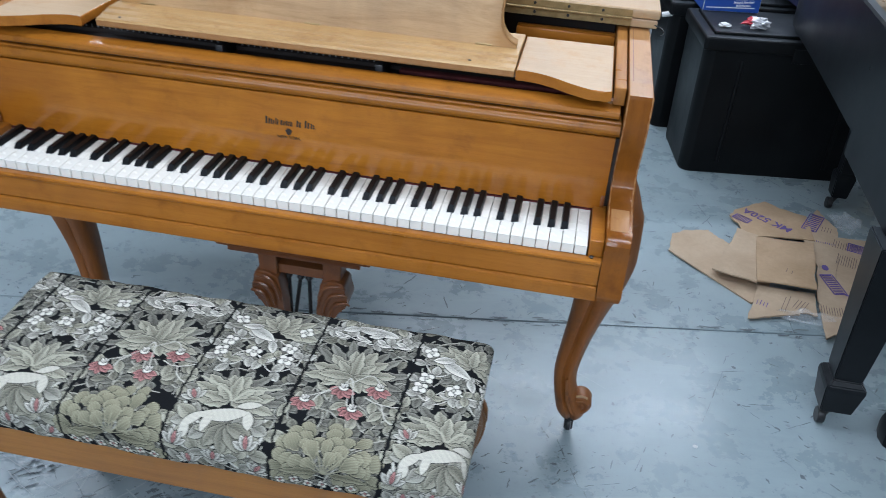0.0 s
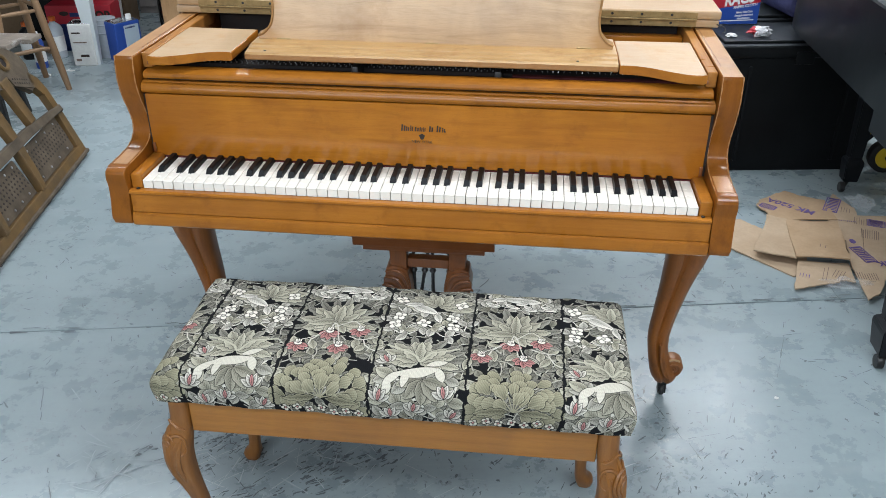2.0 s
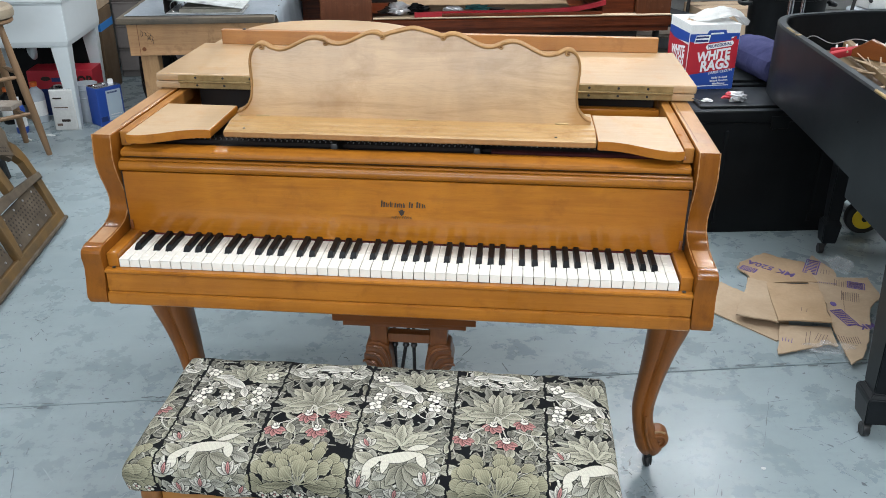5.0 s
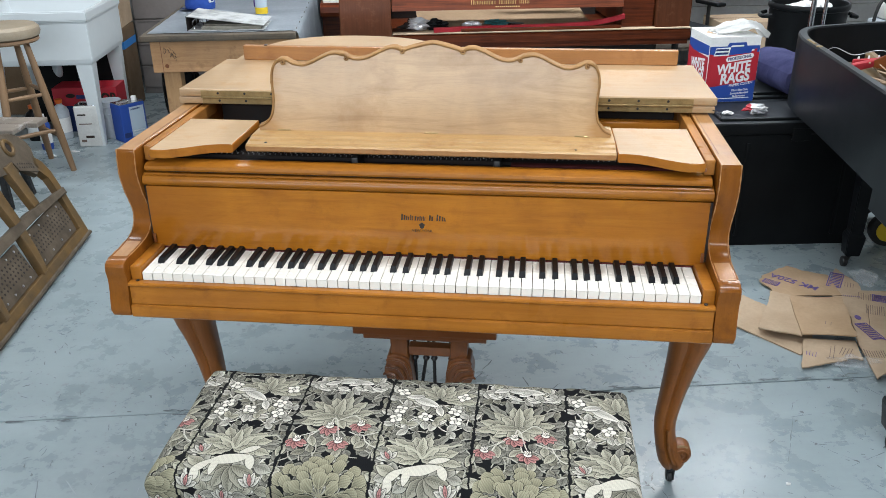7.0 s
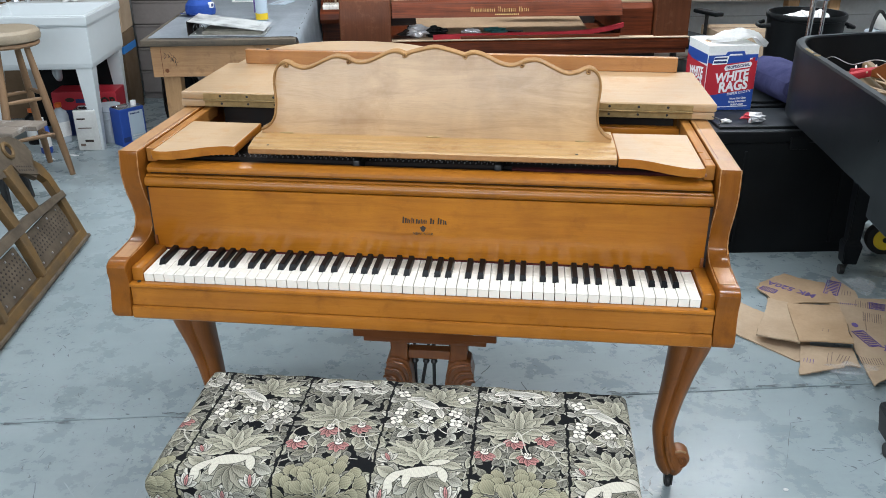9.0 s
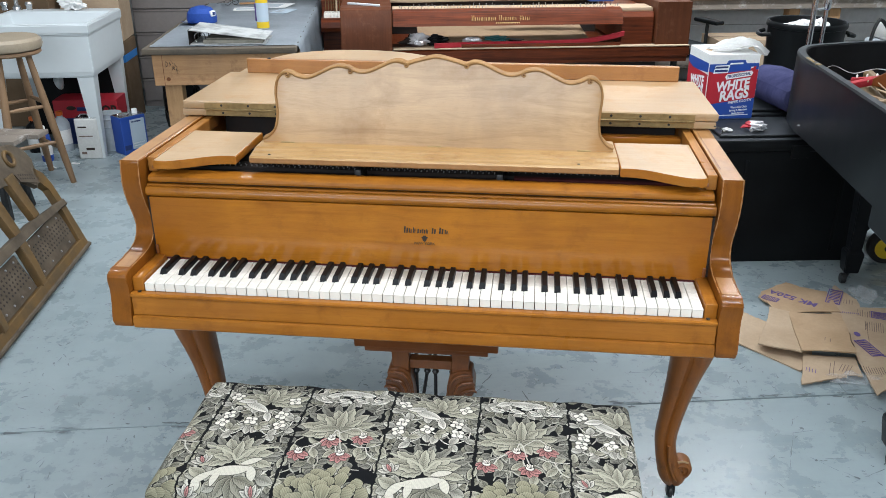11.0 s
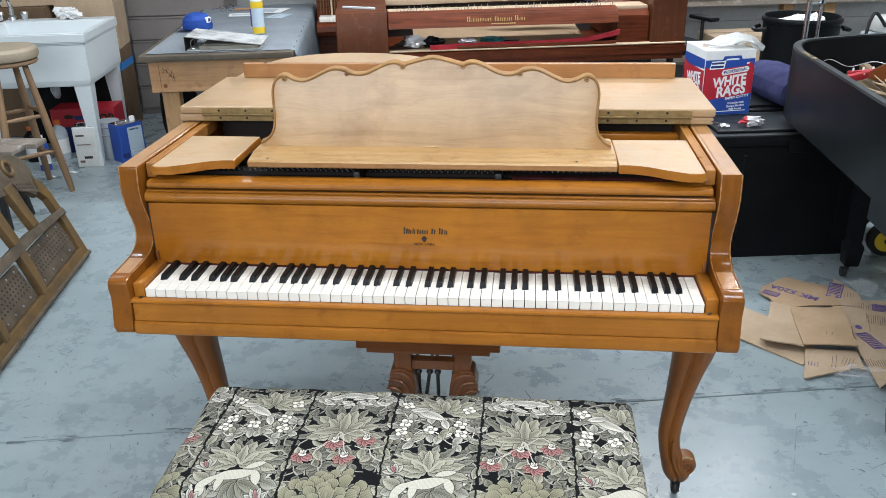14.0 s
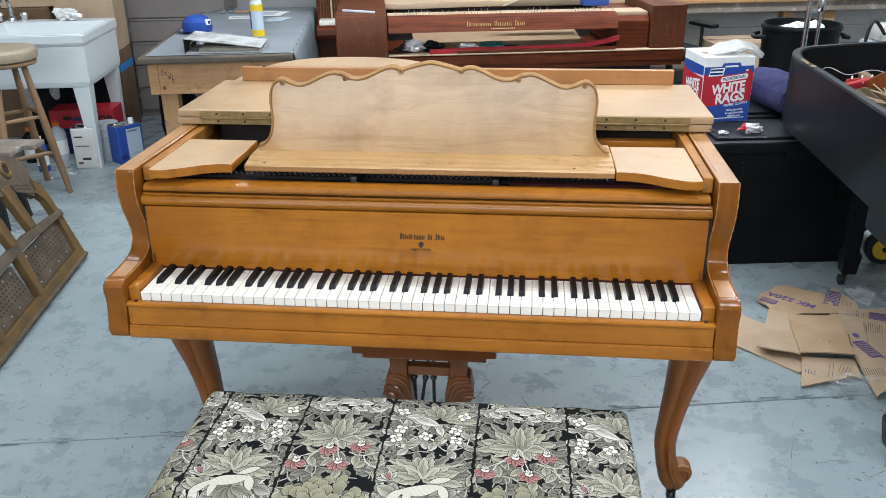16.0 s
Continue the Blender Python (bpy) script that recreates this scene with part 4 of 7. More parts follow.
for sx in (-1, 1):
    for sy in (-1, 1):
        rows = [(0.418, 0.160, 0.459, 0.020, 0.020), (0.420, 0.161, 0.40, 0.021, 0.021), (0.428, 0.166, 0.362, 0.026, 0.026), (0.432, 0.170, 0.315, 0.0255, 0.0255), (0.425, 0.165, 0.25, 0.0205, 0.0205), (0.414, 0.156, 0.18, 0.0165, 0.0165),
                (0.406, 0.149, 0.11, 0.0145, 0.0145), (0.408, 0.151, 0.05, 0.0145, 0.0145), (0.418, 0.158, 0.022, 0.022, 0.022), (0.420, 0.160, 0.0, 0.017, 0.017)]
        lb = cabriole([(sx * r[0], sy * r[1], *r[2:]) for r in rows], 20, 2.8)
        leg = part("leg", lb, M_BENCH_Z, bench, "cabriole leg with acanthus carving on the knee")
        d = Vector((sx, sy, 0)).normalized()
        t = Vector((-sy, sx, 0)).normalized()
        def kp(out, side, z):
            return Vector((sx * 0.4285, sy * 0.1665, z)) + d * out + t * side
        for pts in ([(0.010, 0.0, 0.405), (0.0275, 0.002, 0.36), (0.032, 0.004, 0.315), (0.018, 0.002, 0.255), (-0.006, 0.0, 0.19)],
                    [(0.006, -0.024, 0.372), (0.017, -0.021, 0.34), (0.019, -0.017, 0.30), (0.008, -0.012, 0.25)],
                    [(0.006, 0.024, 0.372), (0.017, 0.022, 0.34), (0.019, 0.019, 0.30), (0.008, 0.014, 0.25)]):
            cl = curve([kp(*p) for p in pts], 4)
            part("acanthus_rib", tube(cl, [0.0062 * math.sin(math.pi * (k + 0.6) / (len(cl) + 0.2)) ** 0.6 + 0.0008 for k in range(len(cl))], 6), M_BENCH_Z, leg)

        # a volute with a long ridge and leaf strokes on the front and side of the knee
        for d2, t2 in ((Vector((0, sy, 0)), Vector((sx, 0, 0))), (Vector((sx, 0, 0)), Vector((0, sy, 0)))):
            def fp(side, z):
                deep = float(np.interp(z, (0.18, 0.25, 0.315, 0.362, 0.41), (0.0165, 0.0205, 0.0255, 0.026, 0.021)))
                mid = float(np.interp(z, (0.18, 0.25, 0.315, 0.362, 0.41), (0.414, 0.425, 0.432, 0.428, 0.420)))
                off = mid - 0.4285
                return Vector((sx * (0.4285 + off), sy * (0.1665 + off * 0.85), z)) + d2 * (deep * (1 - 0.25 * (side / 0.025) ** 2) - 0.0005) + t2 * side
            for pts, rad in (([(-0.021, 0.350), (-0.016, 0.372), (0.002, 0.381), (0.017, 0.364), (0.020, 0.325), (0.013, 0.255), (0.007, 0.195)], 0.0036),
                             ([(-0.021, 0.350), (-0.017, 0.337), (-0.006, 0.335), (-0.002, 0.346), (-0.010, 0.352)], 0.0034),
                             ([(-0.016, 0.393), (0.0, 0.397), (0.019, 0.414)], 0.0036),
                             ([(0.000, 0.365), (0.008, 0.345), (0.008, 0.318)], 0.0030),
                             ([(-0.010, 0.325), (-0.004, 0.305), (-0.008, 0.275)], 0.0030),
                             ([(0.002, 0.325), (0.006, 0.300), (0.002, 0.270)], 0.0028)):
                cl = curve([fp(*p) for p in pts], 4)
                part("acanthus_rib", tube(cl, [rad * math.sin(math.pi * (k + 0.6) / (len(cl) + 0.2)) ** 0.6 + 0.0006 for k in range(len(cl))], 6), M_BENCH_Z, leg)
        # nested C-scrolls carved on the knee
        for rad in (0.008, 0.0145, 0.021):
            arc = []
            for q in range(15):
                a = radians(50 + 15 * q)
                side, z = rad * math.cos(a) + 0.004, 0.343 + 1.7 * rad * math.sin(a)
                out = float(np.interp(z, (0.19, 0.255, 0.315, 0.36, 0.405), (-0.006, 0.018, 0.032, 0.0275, 0.010))) - 0.0125 * (side / 0.024) ** 2 + 0.0035
                arc.append(kp(out, side, z))
            part("carved_scroll", tube(arc, [0.0008 + 0.0040 * math.sin(math.pi * (q + 0.5) / 15) for q in range(15)], 6), M_BENCH_Z, leg)

# tapestry colours, woven by a shape function over the flattened cover
DARK, SAGE, GREY, CREAM, PINK, OLIVE, WHITE, LILAC = 0, 1, 2, 3, 4, 5, 6, 7
SHADES = np.array((0.80, 0.775, 0.725)) * np.array([(0.012, 0.0130, 0.0155), (0.50, 0.495, 0.415), (0.45, 0.45, 0.405), (0.68, 0.665, 0.60), (0.52, 0.255, 0.255), (0.345, 0.335, 0.245), (0.84, 0.835, 0.79), (0.63, 0.625, 0.58)])
STEP = 0.001
CUX, CUY, DROP = 0.462, 0.184, 0.072         # half width, half depth, height of the side
NU, NV = int(2 * (CUX + DROP * 0.86) / STEP), int(2 * (CUY + DROP * 0.86) / STEP)
uu = np.linspace(-(CUX + DROP * 0.86), CUX + DROP * 0.86, NU)
vv = np.linspace(-(CUY + DROP * 0.86), CUY + DROP * 0.86, NV)
ink = np.zeros((NV, NU, 3)) + SHADES[DARK]


def stamp(cx, cy, reach, inside, shade, outline=0.0014):
    """Lays a shade where inside(x, y) is positive, softly at its edge, with a dark line round it."""
    i0, i1 = np.searchsorted(uu, (cx - reach, cx + reach))
    j0, j1 = np.searchsorted(vv, (cy - reach, cy + reach))
    if i1 <= i0 or j1 <= j0:
        return
    gx, gy = np.meshgrid(uu[i0:i1] - cx, vv[j0:j1] - cy)
    f, tone = inside(gx, gy)
    for grow, col in ((outline, SHADES[DARK] * np.ones(f.shape + (3,))), (0.0, SHADES[shade] * tone[..., None])):
        w = np.clip((f + grow) / STEP + 0.5, 0, 1)[..., None]
        ink[j0:j1, i0:i1] = ink[j0:j1, i0:i1] * (1 - w) + col * w


def leaf(cx, cy, length, width, deg, shade, lobes=0.0, dim=1.0):
    """A pointed leaf, dim at its foot, with a fine midrib, a pale rim and faint stitches."""
    a = radians(deg)
    flip = 1 if math.cos(a) > 0 else -1
    c, s = math.cos(a), math.sin(a)

    def inside(gx, gy):
        x, y = gx * c + gy * s, -gx * s + gy * c
        t = x / length
        tc = np.clip(t, 0, 1)
        half_w = width * np.sin(np.pi * tc ** 0.9) ** 0.8 * (1 - lobes * (0.5 + 0.5 * np.sin(tc * 20 + 1.2)) * (tc < 0.93))
        f = np.where((t > 0) & (t < 1), half_w - np.abs(y), -np.hypot(np.maximum(np.maximum(-x, x - length), 0), np.abs(y)) - 0.0001)
        stitch = np.sin((x - np.abs(y) * 1.5) * 1000 + cx * 4000)
        worked = (np.abs(y) < half_w * (0.75 - 0.55 * tc)) & (stitch > 0.1)
        tone = np.where(y * flip > 0.0, 0.74, 0.98) * np.where(worked, 0.60, 1.0)
        tone = np.where(np.abs(y) < 0.0006, 0.45, tone)
        tone = np.where(f < 0.0014, 1.26, tone)
        return f, tone * dim * (0.66 + 0.42 * tc)
    stamp(cx, cy, length + 0.004, inside, shade)


def flat_leaf(cx, cy, length, width, deg, shade, outline=0.0014):
    """A plain pale leaf without veins."""
    a = radians(deg)
    c, s = math.cos(a), math.sin(a)

    def inside(gx, gy):
        x, y = gx * c + gy * s, -gx * s + gy * c
        t = x / length
        f = np.where((t > 0) & (t < 1), width * np.sin(np.pi * np.clip(t, 0, 1)) ** 0.7 - np.abs(y), -0.01)
        return f, 0.95 + 0.05 * np.sin((x + 0.4 * y) * 700)
    stamp(cx, cy, length + 0.004, inside, shade, outline)


def spot(cx, cy, rx, ry, deg, shade, hatch=0.0, rim=0.0):
    a = radians(deg)
    c, s = math.cos(a), math.sin(a)

    def inside(gx, gy):
        x, y = gx * c + gy * s, -gx * s + gy * c
        f = (1 - np.sqrt((x / rx) ** 2 + (y / ry) ** 2)) * min(rx, ry)
        tone = 1 - hatch * (np.sin(y * 1100) > 0.1) * (np.abs(y) < ry * 0.75)
        return f, np.where(f < 0.0014, 1 + rim, tone)
    stamp(cx, cy, max(rx, ry) + 0.003, inside, shade)


def vine(pts, w, shade):
    for p in curve([(x, y, 0) for x, y in pts], 22):
        i, j = np.searchsorted(uu, p.x), np.searchsorted(vv, p.y)
        r = max(1, int(round(w / STEP)))
        ink[max(0, j - r):j + r, max(0, i - r):i + r] = SHADES[shade]


def blossom(x, y, r, shade, heart, n=5, deg=0.0):
    for k in range(n):
        a = radians(deg + 360 * k / n)
        spot(x + r * 0.5 * math.cos(a), y + r * 0.5 * math.sin(a), r * 0.48, r * 0.40, math.degrees(a), shade)
    spot(x, y, r * 0.2, r * 0.2, 0, heart)


def crown(x, y, rx, ry, rnd, main=SAGE):
    """A wide fan of scalloped leaves rising from one foot in three layers, dim grey ones behind."""
    def ray(deg, far, near, wide, shade, dim):
        a = radians(deg)
        ex, ey = rx * math.cos(a), ry * math.sin(a)
        leaf(x + ex * near, y + ey * near, math.hypot(ex, ey) * (far - near), wide, math.degrees(math.atan2(ey, ex)) + rnd.uniform(-4, 4), shade, 0.28, dim)
    spot(x, y + ry * 0.25, rx * 0.8, ry * 0.7, 0, DARK)
    for deg in range(-22, 206, 21):
        ray(deg + rnd.uniform(-4, 4), rnd.uniform(0.98, 1.14), 0.30, 0.0118, GREY, rnd.uniform(0.55, 0.8))
    for deg in range(-12, 195, 29):
        ray(deg + rnd.uniform(-4, 4), rnd.uniform(0.76, 0.94), 0.10, 0.0160, main, 0.95)
    for deg in (-30, 210, 10, 170, 48, 132):
        ray(deg, rnd.uniform(0.52, 0.64), 0.0, 0.0122, main, 1.0)
    leaf(x, y - 0.002, ry * 0.80, 0.0115, 90, main, 0.22, 1.05)


def lobe(cx, cy, length, width, deg):
    """A blunt rounded lobe with a pale rim and fine ribs."""
    a = radians(deg)
    c, s = math.cos(a), math.sin(a)

    def inside(gx, gy):
        x, y = gx * c + gy * s, -gx * s + gy * c
        t = x / length
        tc = np.clip(t, 0, 1)
        half_w = width * np.sqrt(np.clip(np.sin(np.pi * tc ** 1.5), 0, 1)) * (1 - 0.12 * np.clip(np.sin(tc * 17 + cx * 900), 0, 1))
        f = np.where((t > 0) & (t < 1), half_w - np.abs(y), -0.01)
        ribs = 0.78 + 0.22 * (np.sin(y * 1500 + x * 250) > -0.3)
        return f, np.where(f < 0.0012, 1.30, ribs * (0.52 + 0.62 * tc))
    stamp(cx, cy, length + 0.004, inside, OLIVE)


def cabbage(x, y, rx, ry, rnd):
    """A broad clump of rounded lobes, the outer ones first, with pale veins from its foot."""
    foot = y - ry * 0.75
    for row in (1.0, 0.84, 0.68, 0.52, 0.36):
        n = int(8 * row + 3)
        for k in range(n):
            a = radians(-14 + 208 * k / (n - 1) + rnd.uniform(-7, 7))
            lobe(x + rx * (row - 0.16) * math.cos(a), foot + ry * 1.75 * (row - 0.16) * math.sin(a), rnd.uniform(0.024, 0.036), rnd.uniform(0.0100, 0.0150), math.degrees(math.atan2(ry * 1.75 * math.sin(a), rx * math.cos(a))) + rnd.uniform(-30, 30))
    for deg in (20, 45, 68, 90, 112, 135, 160):
        a = radians(deg)
        vine([(x, foot), (x + rx * 0.30 * math.cos(a), foot + ry * 0.6 * math.sin(a)), (x + rx * 0.62 * math.cos(a), foot + ry * 1.15 * math.sin(a))], 0.0009, OLIVE)
    for s in (-1, 1):
        leaf(x + s * 0.01, foot, rx * 0.8, 0.010, 90 - s * 96, OLIVE, 0.3)


def tulip(x, y, deg):
    for d in (-58, 55, -24, 20):
        leaf(x, y, 0.025, 0.0056, deg + d, LILAC)
    leaf(x, y + 0.001, 0.021, 0.0032, deg, PINK)


def sprig(x, y, deg, n, rnd, shade=SAGE, size=0.03, dim=1.0):
    """A curling stem with leaves to both sides."""
    a, px_, py_ = radians(deg), x, y
    for k in range(n):
        q = (px_ + 0.017 * math.cos(a), py_ + 0.017 * math.sin(a))
        vine([(px_, py_), ((px_ + q[0]) / 2, (py_ + q[1]) / 2), q], 0.0014 if dim == 1.0 else 0.0008, LILAC if dim == 1.0 else GREY)
        leaf(q[0], q[1], size * rnd.uniform(0.8, 1.15), 0.0050 + 0.13 * size, math.degrees(a) + (62 if k % 2 else -62), shade, 0.0, dim)
        a += rnd.uniform(0.1, 0.5)
        px_, py_ = q


def stem(pts, w, shade, rnd, size=0.022, every=9, fill=GREY):
    """A curling stem with leaves set to both sides."""
    line = curve([(px_, py_, 0) for px_, py_ in pts], 10)
    vine(pts, w, shade)
    for i in range(3, len(line) - 2, every):
        d = line[i + 1] - line[i]
        a = math.degrees(math.atan2(d.y, d.x))
        for sgn in (-1, 1):
            leaf(line[i].x, line[i].y, size * rnd.uniform(0.8, 1.15), size * 0.34, a + sgn * rnd.uniform(40, 68), fill)


def column_pale(x, rnd):
    """A leaf fan over white vines and blooms, a second fan, then a pale patch among lilac tulips."""
    # white vines
    for s in (-1, 1):
        stem([(x + s * 0.005, 0.075), (x + s * 0.045, 0.050), (x + s * 0.072, 0.078), (x + s * 0.070, 0.108)], 0.0013, WHITE, rnd, 0.026, 8, LILAC)
        stem([(x + s * 0.002, 0.012), (x + s * 0.036, -0.022), (x + s * 0.070, -0.004), (x + s * 0.078, 0.036)], 0.0013, WHITE, rnd, 0.026, 8, LILAC)
    stem([(x - 0.052, -0.018), (x - 0.022, 0.018), (x + 0.022, 0.006), (x + 0.05, 0.03)], 0.0013, WHITE, rnd, 0.022, 7, SAGE)
    crown(x + 0.012, 0.092, 0.088, 0.060, rnd)
    crown(x, 0.225, 0.085, 0.06, rnd)
    leaf(x - 0.044, 0.092, 0.070, 0.0125, -32, WHITE)
    leaf(x - 0.020, 0.096, 0.040, 0.009, 190, WHITE)
    leaf(x + 0.012, 0.055, 0.034, 0.008, -70, WHITE)
    for dx, dy in ((-0.066, 0.108), (-0.062, 0.040), (0.062, 0.098), (-0.068, 0.012), (-0.010, 0.020), (0.048, 0.044), (0.052, 0.012)):
        blossom(x + dx, dy, 0.0150, WHITE, LILAC, 4, rnd.uniform(0, 90))
    # fan, pale patch, tulips
    for s in (-1, 1):
        stem([(x, -0.190), (x + s * 0.030, -0.205), (x + s * 0.062, -0.190), (x + s * 0.078, -0.150)], 0.0015, LILAC, rnd, 0.034, 8, SAGE)
        stem([(x + s * 0.01, -0.165), (x + s * 0.05, -0.150), (x + s * 0.075, -0.120)], 0.0015, LILAC, rnd, 0.034, 8, GREY)
        stem([(x + s * 0.01, -0.200), (x + s * 0.04, -0.232), (x + s * 0.075, -0.236)], 0.0015, LILAC, rnd, 0.028, 7, GREY)
    for d in (200, 235, 270, 305, 340):
        leaf(x + 0.010, -0.150, 0.052, 0.0125, d, SAGE, 0.1, 0.75)
    leaf(x - 0.045, -0.150, 0.044, 0.013, 150, SAGE)
    leaf(x + 0.050, -0.130, 0.040, 0.012, 60, SAGE)
    crown(x - 0.004, -0.098, 0.088, 0.068, rnd, SAGE)
    vine([(x - 0.07, -0.062), (x - 0.04, -0.07), (x - 0.012, -0.085), (x + 0.0, -0.1), (x + 0.02, -0.075), (x + 0.07, -0.06)], 0.0022, SAGE)
    for dx, dy, ln, wd, d in ((-0.044, -0.142, 0.084, 0.0135, 14), (-0.034, -0.134, 0.046, 0.0090, 228), (0.034, -0.118, 0.040, 0.009, -70), (-0.022, -0.132, 0.040, 0.0075, 262), (0.012, -0.112, 0.042, 0.0075, 18), (-0.052, -0.160, 0.026, 0.0085, 250)):
        flat_leaf(x + dx, dy, ln, wd, d, CREAM)
    for dx, dy, ln, wd, d in ((-0.044, -0.142, 0.084, 0.0135, 14), (-0.034, -0.134, 0.046, 0.0090, 228), (-0.022, -0.132, 0.040, 0.0075, 262)):
        flat_leaf(x + dx, dy, ln, wd, d, CREAM, 0.0)
    for dx, dy, d in ((-0.072, -0.196, 80), (-0.062, -0.112, 120), (0.052, -0.186, 100), (-0.006, -0.222, 80), (0.066, -0.232, 60), (-0.048, -0.236, 95)):
        tulip(x + dx, dy, d)


def column_rose(x, rnd):
    """A white leafy row, a big leaf fan, four pink blooms, then a broad green clump."""
    for s in (-1, 1):
        stem([(x, 0.100), (x + s * 0.035, 0.108), (x + s * 0.060, 0.135), (x + s * 0.080, 0.120)], 0.0014, WHITE, rnd, 0.026, 8, LILAC)
        stem([(x + s * 0.004, 0.150), (x + s * 0.04, 0.165), (x + s * 0.07, 0.155)], 0.0014, WHITE, rnd, 0.026, 8, SAGE)
        stem([(x, 0.19), (x + s * 0.04, 0.20), (x + s * 0.075, 0.185)], 0.0014, WHITE, rnd, 0.028, 8, SAGE)
    leaf(x - 0.036, 0.140, 0.066, 0.0125, 6, WHITE)
    leaf(x + 0.004, 0.146, 0.045, 0.010, -16, WHITE)
    leaf(x - 0.026, 0.142, 0.036, 0.009, 205, WHITE)
    leaf(x + 0.020, 0.137, 0.030, 0.007, 208, WHITE)
    for dx in (-0.058, -0.016, 0.022, 0.060):
        leaf(x + dx - 0.012, 0.108, 0.030, 0.0065, rnd.uniform(-12, 12), WHITE)
        leaf(x + dx + 0.006, 0.109, 0.022, 0.006, 150 + rnd.uniform(-12, 12), WHITE)
    for px_, py_, d, n in ((-0.02, -0.035, 205, 3), (0.03, -0.04, -25, 4), (-0.055, -0.085, 170, 2), (0.0, -0.045, -80, 3), (0.06, -0.05, -70, 3)):
        sprig(x + px_, py_, d, n, rnd, SAGE, 0.030)
    crown(x - 0.004, 0.000, 0.092, 0.092, rnd, SAGE)
    for d, ln in ((205, 0.05), (335, 0.05), (240, 0.042), (300, 0.042), (186, 0.062), (354, 0.062)):
        leaf(x - 0.004, 0.004, ln, 0.0115, d, SAGE, 0.1)
    for dx, dy in ((-0.012, -0.032), (0.048, -0.018), (-0.068, -0.074), (0.014, -0.074)):
        vine([(x, -0.01), (x + dx * 0.6, dy + 0.03), (x + dx, dy + 0.012)], 0.0012, LILAC)
        for d in (192, 225, 270, 315, 348):
            leaf(x + dx, dy, 0.0225, 0.0068, d, PINK)
        spot(x + dx, dy + 0.004, 0.0075, 0.006, 0, WHITE)
        for d in (62, 90, 118):
            leaf(x + dx, dy + 0.004, 0.012, 0.0026, d, WHITE)
    cabbage(x, -0.168, 0.080, 0.046, rnd)
    for k in range(7):
        blossom(x - 0.072 + 0.024 * k, -0.234 + 0.005 * (k % 2), 0.009, CREAM, PINK, 4, rnd.uniform(0, 90))


rnd = random.Random(5)
PITCH = 0.182
for k in range(-4, 4):
    xk = 0.055 + k * PITCH
    # small curling sprays fill the ground
    for gx in (-2.1, -1.4, -0.7, 0, 0.7, 1.4, 2.1):
        for gy in range(-8, 9):
            sprig(xk + gx * 0.036 + rnd.uniform(-0.008, 0.008), gy * 0.030 + rnd.uniform(-0.01, 0.01), rnd.uniform(0, 360), 3, rnd, (GREY, SAGE, GREY)[(gy + 9) % 3], 0.024, 0.6)
# the dark seams between columns, with uneven edges
for k in range(-4, 4):
    for j in range(NV):
        wob = 0.0009 * math.sin(vv[j] * 140 + k) + 0.0007 * math.sin(vv[j] * 330 + 2 * k)
        mid_ = 0.055 + k * PITCH + PITCH / 2 + wob
        sx0, sx1 = np.searchsorted(uu, (mid_ - 0.0036, mid_ + 0.0036))
        ink[j, sx0:sx1] = SHADES[DARK]
for k in range(-4, 4):
    (column_rose if k % 2 else column_pale)(0.055 + k * PITCH, rnd)
# the seam itself, over the leaf tips
for k in range(-4, 4):
    for j in range(NV):
        wob = 0.0009 * math.sin(vv[j] * 140 + k) + 0.0007 * math.sin(vv[j] * 330 + 2 * k)
        mid_ = 0.055 + k * PITCH + PITCH / 2 + wob
        sx0, sx1 = np.searchsorted(uu, (mid_ - 0.0020, mid_ + 0.0020))
        ink[j, sx0:sx1] = SHADES[DARK]
# weave: fine threads in two directions
thread = 1 + 0.10 * np.sign(np.sin(vv * 2200))[:, None] * np.sign(np.sin(uu * 1700))[None, :] + 0.10 * (np.random.rand(NV, NU) - 0.5)
ink = np.clip(ink * thread[..., None], 0, 1)


def over_edge(s, half_len, r=0.030):
    """Along a cover that lies flat, bends over an edge and hangs: place and drop."""
    a = np.abs(s)
    flat = half_len - r
    bend = np.clip((a - flat) / (r * math.pi / 2), 0, 1) * math.pi / 2
    place = np.minimum(a, flat) + r * np.sin(bend)
    drop = r * (1 - np.cos(bend)) + np.maximum(a - flat - r * math.pi / 2, 0)
    return np.sign(s) * place, drop


px, dx_ = over_edge(uu, CUX)
py, dy_ = over_edge(vv, CUY)
GX, GY = np.meshgrid(px, py)
DD = (dx_[None, :] ** 3 + dy_[:, None] ** 3) ** (1 / 3)
GZ = 0.532 + 0.014 * (1 - (GX / CUX) ** 2) * (1 - (GY / CUY) ** 2) - np.minimum(DD, DROP)
# the cover tucks in a little where it hangs, with soft dents along the edge
tuck = 1 - 0.018 * np.clip(DD / DROP, 0, 1) ** 2
GX, GY = GX * tuck, GY * (1 - 0.03 * np.clip(DD / DROP, 0, 1) ** 2)
GZ = GZ + 0.0018 * np.sin(GX * 31) * np.sin(GY * 27 + 1) + 0.0012 * np.sin(GX * 75 + GY * 40)
GY = GY + 0.0008 * np.sin(GX * 24) * np.clip(DD / DROP, 0, 1)
idx = np.arange(NV * NU).reshape(NV, NU)
quads = np.stack([idx[:-1, :-1], idx[:-1, 1:], idx[1:, 1:], idx[1:, :-1]], -1).reshape(-1, 4)
cm = bpy.data.meshes.new("tapestry_cover")
cm.vertices.add(NV * NU)
cm.vertices.foreach_set("co", np.stack([GX, GY, GZ], -1).astype(np.float32).ravel())
cm.loops.add(quads.size)
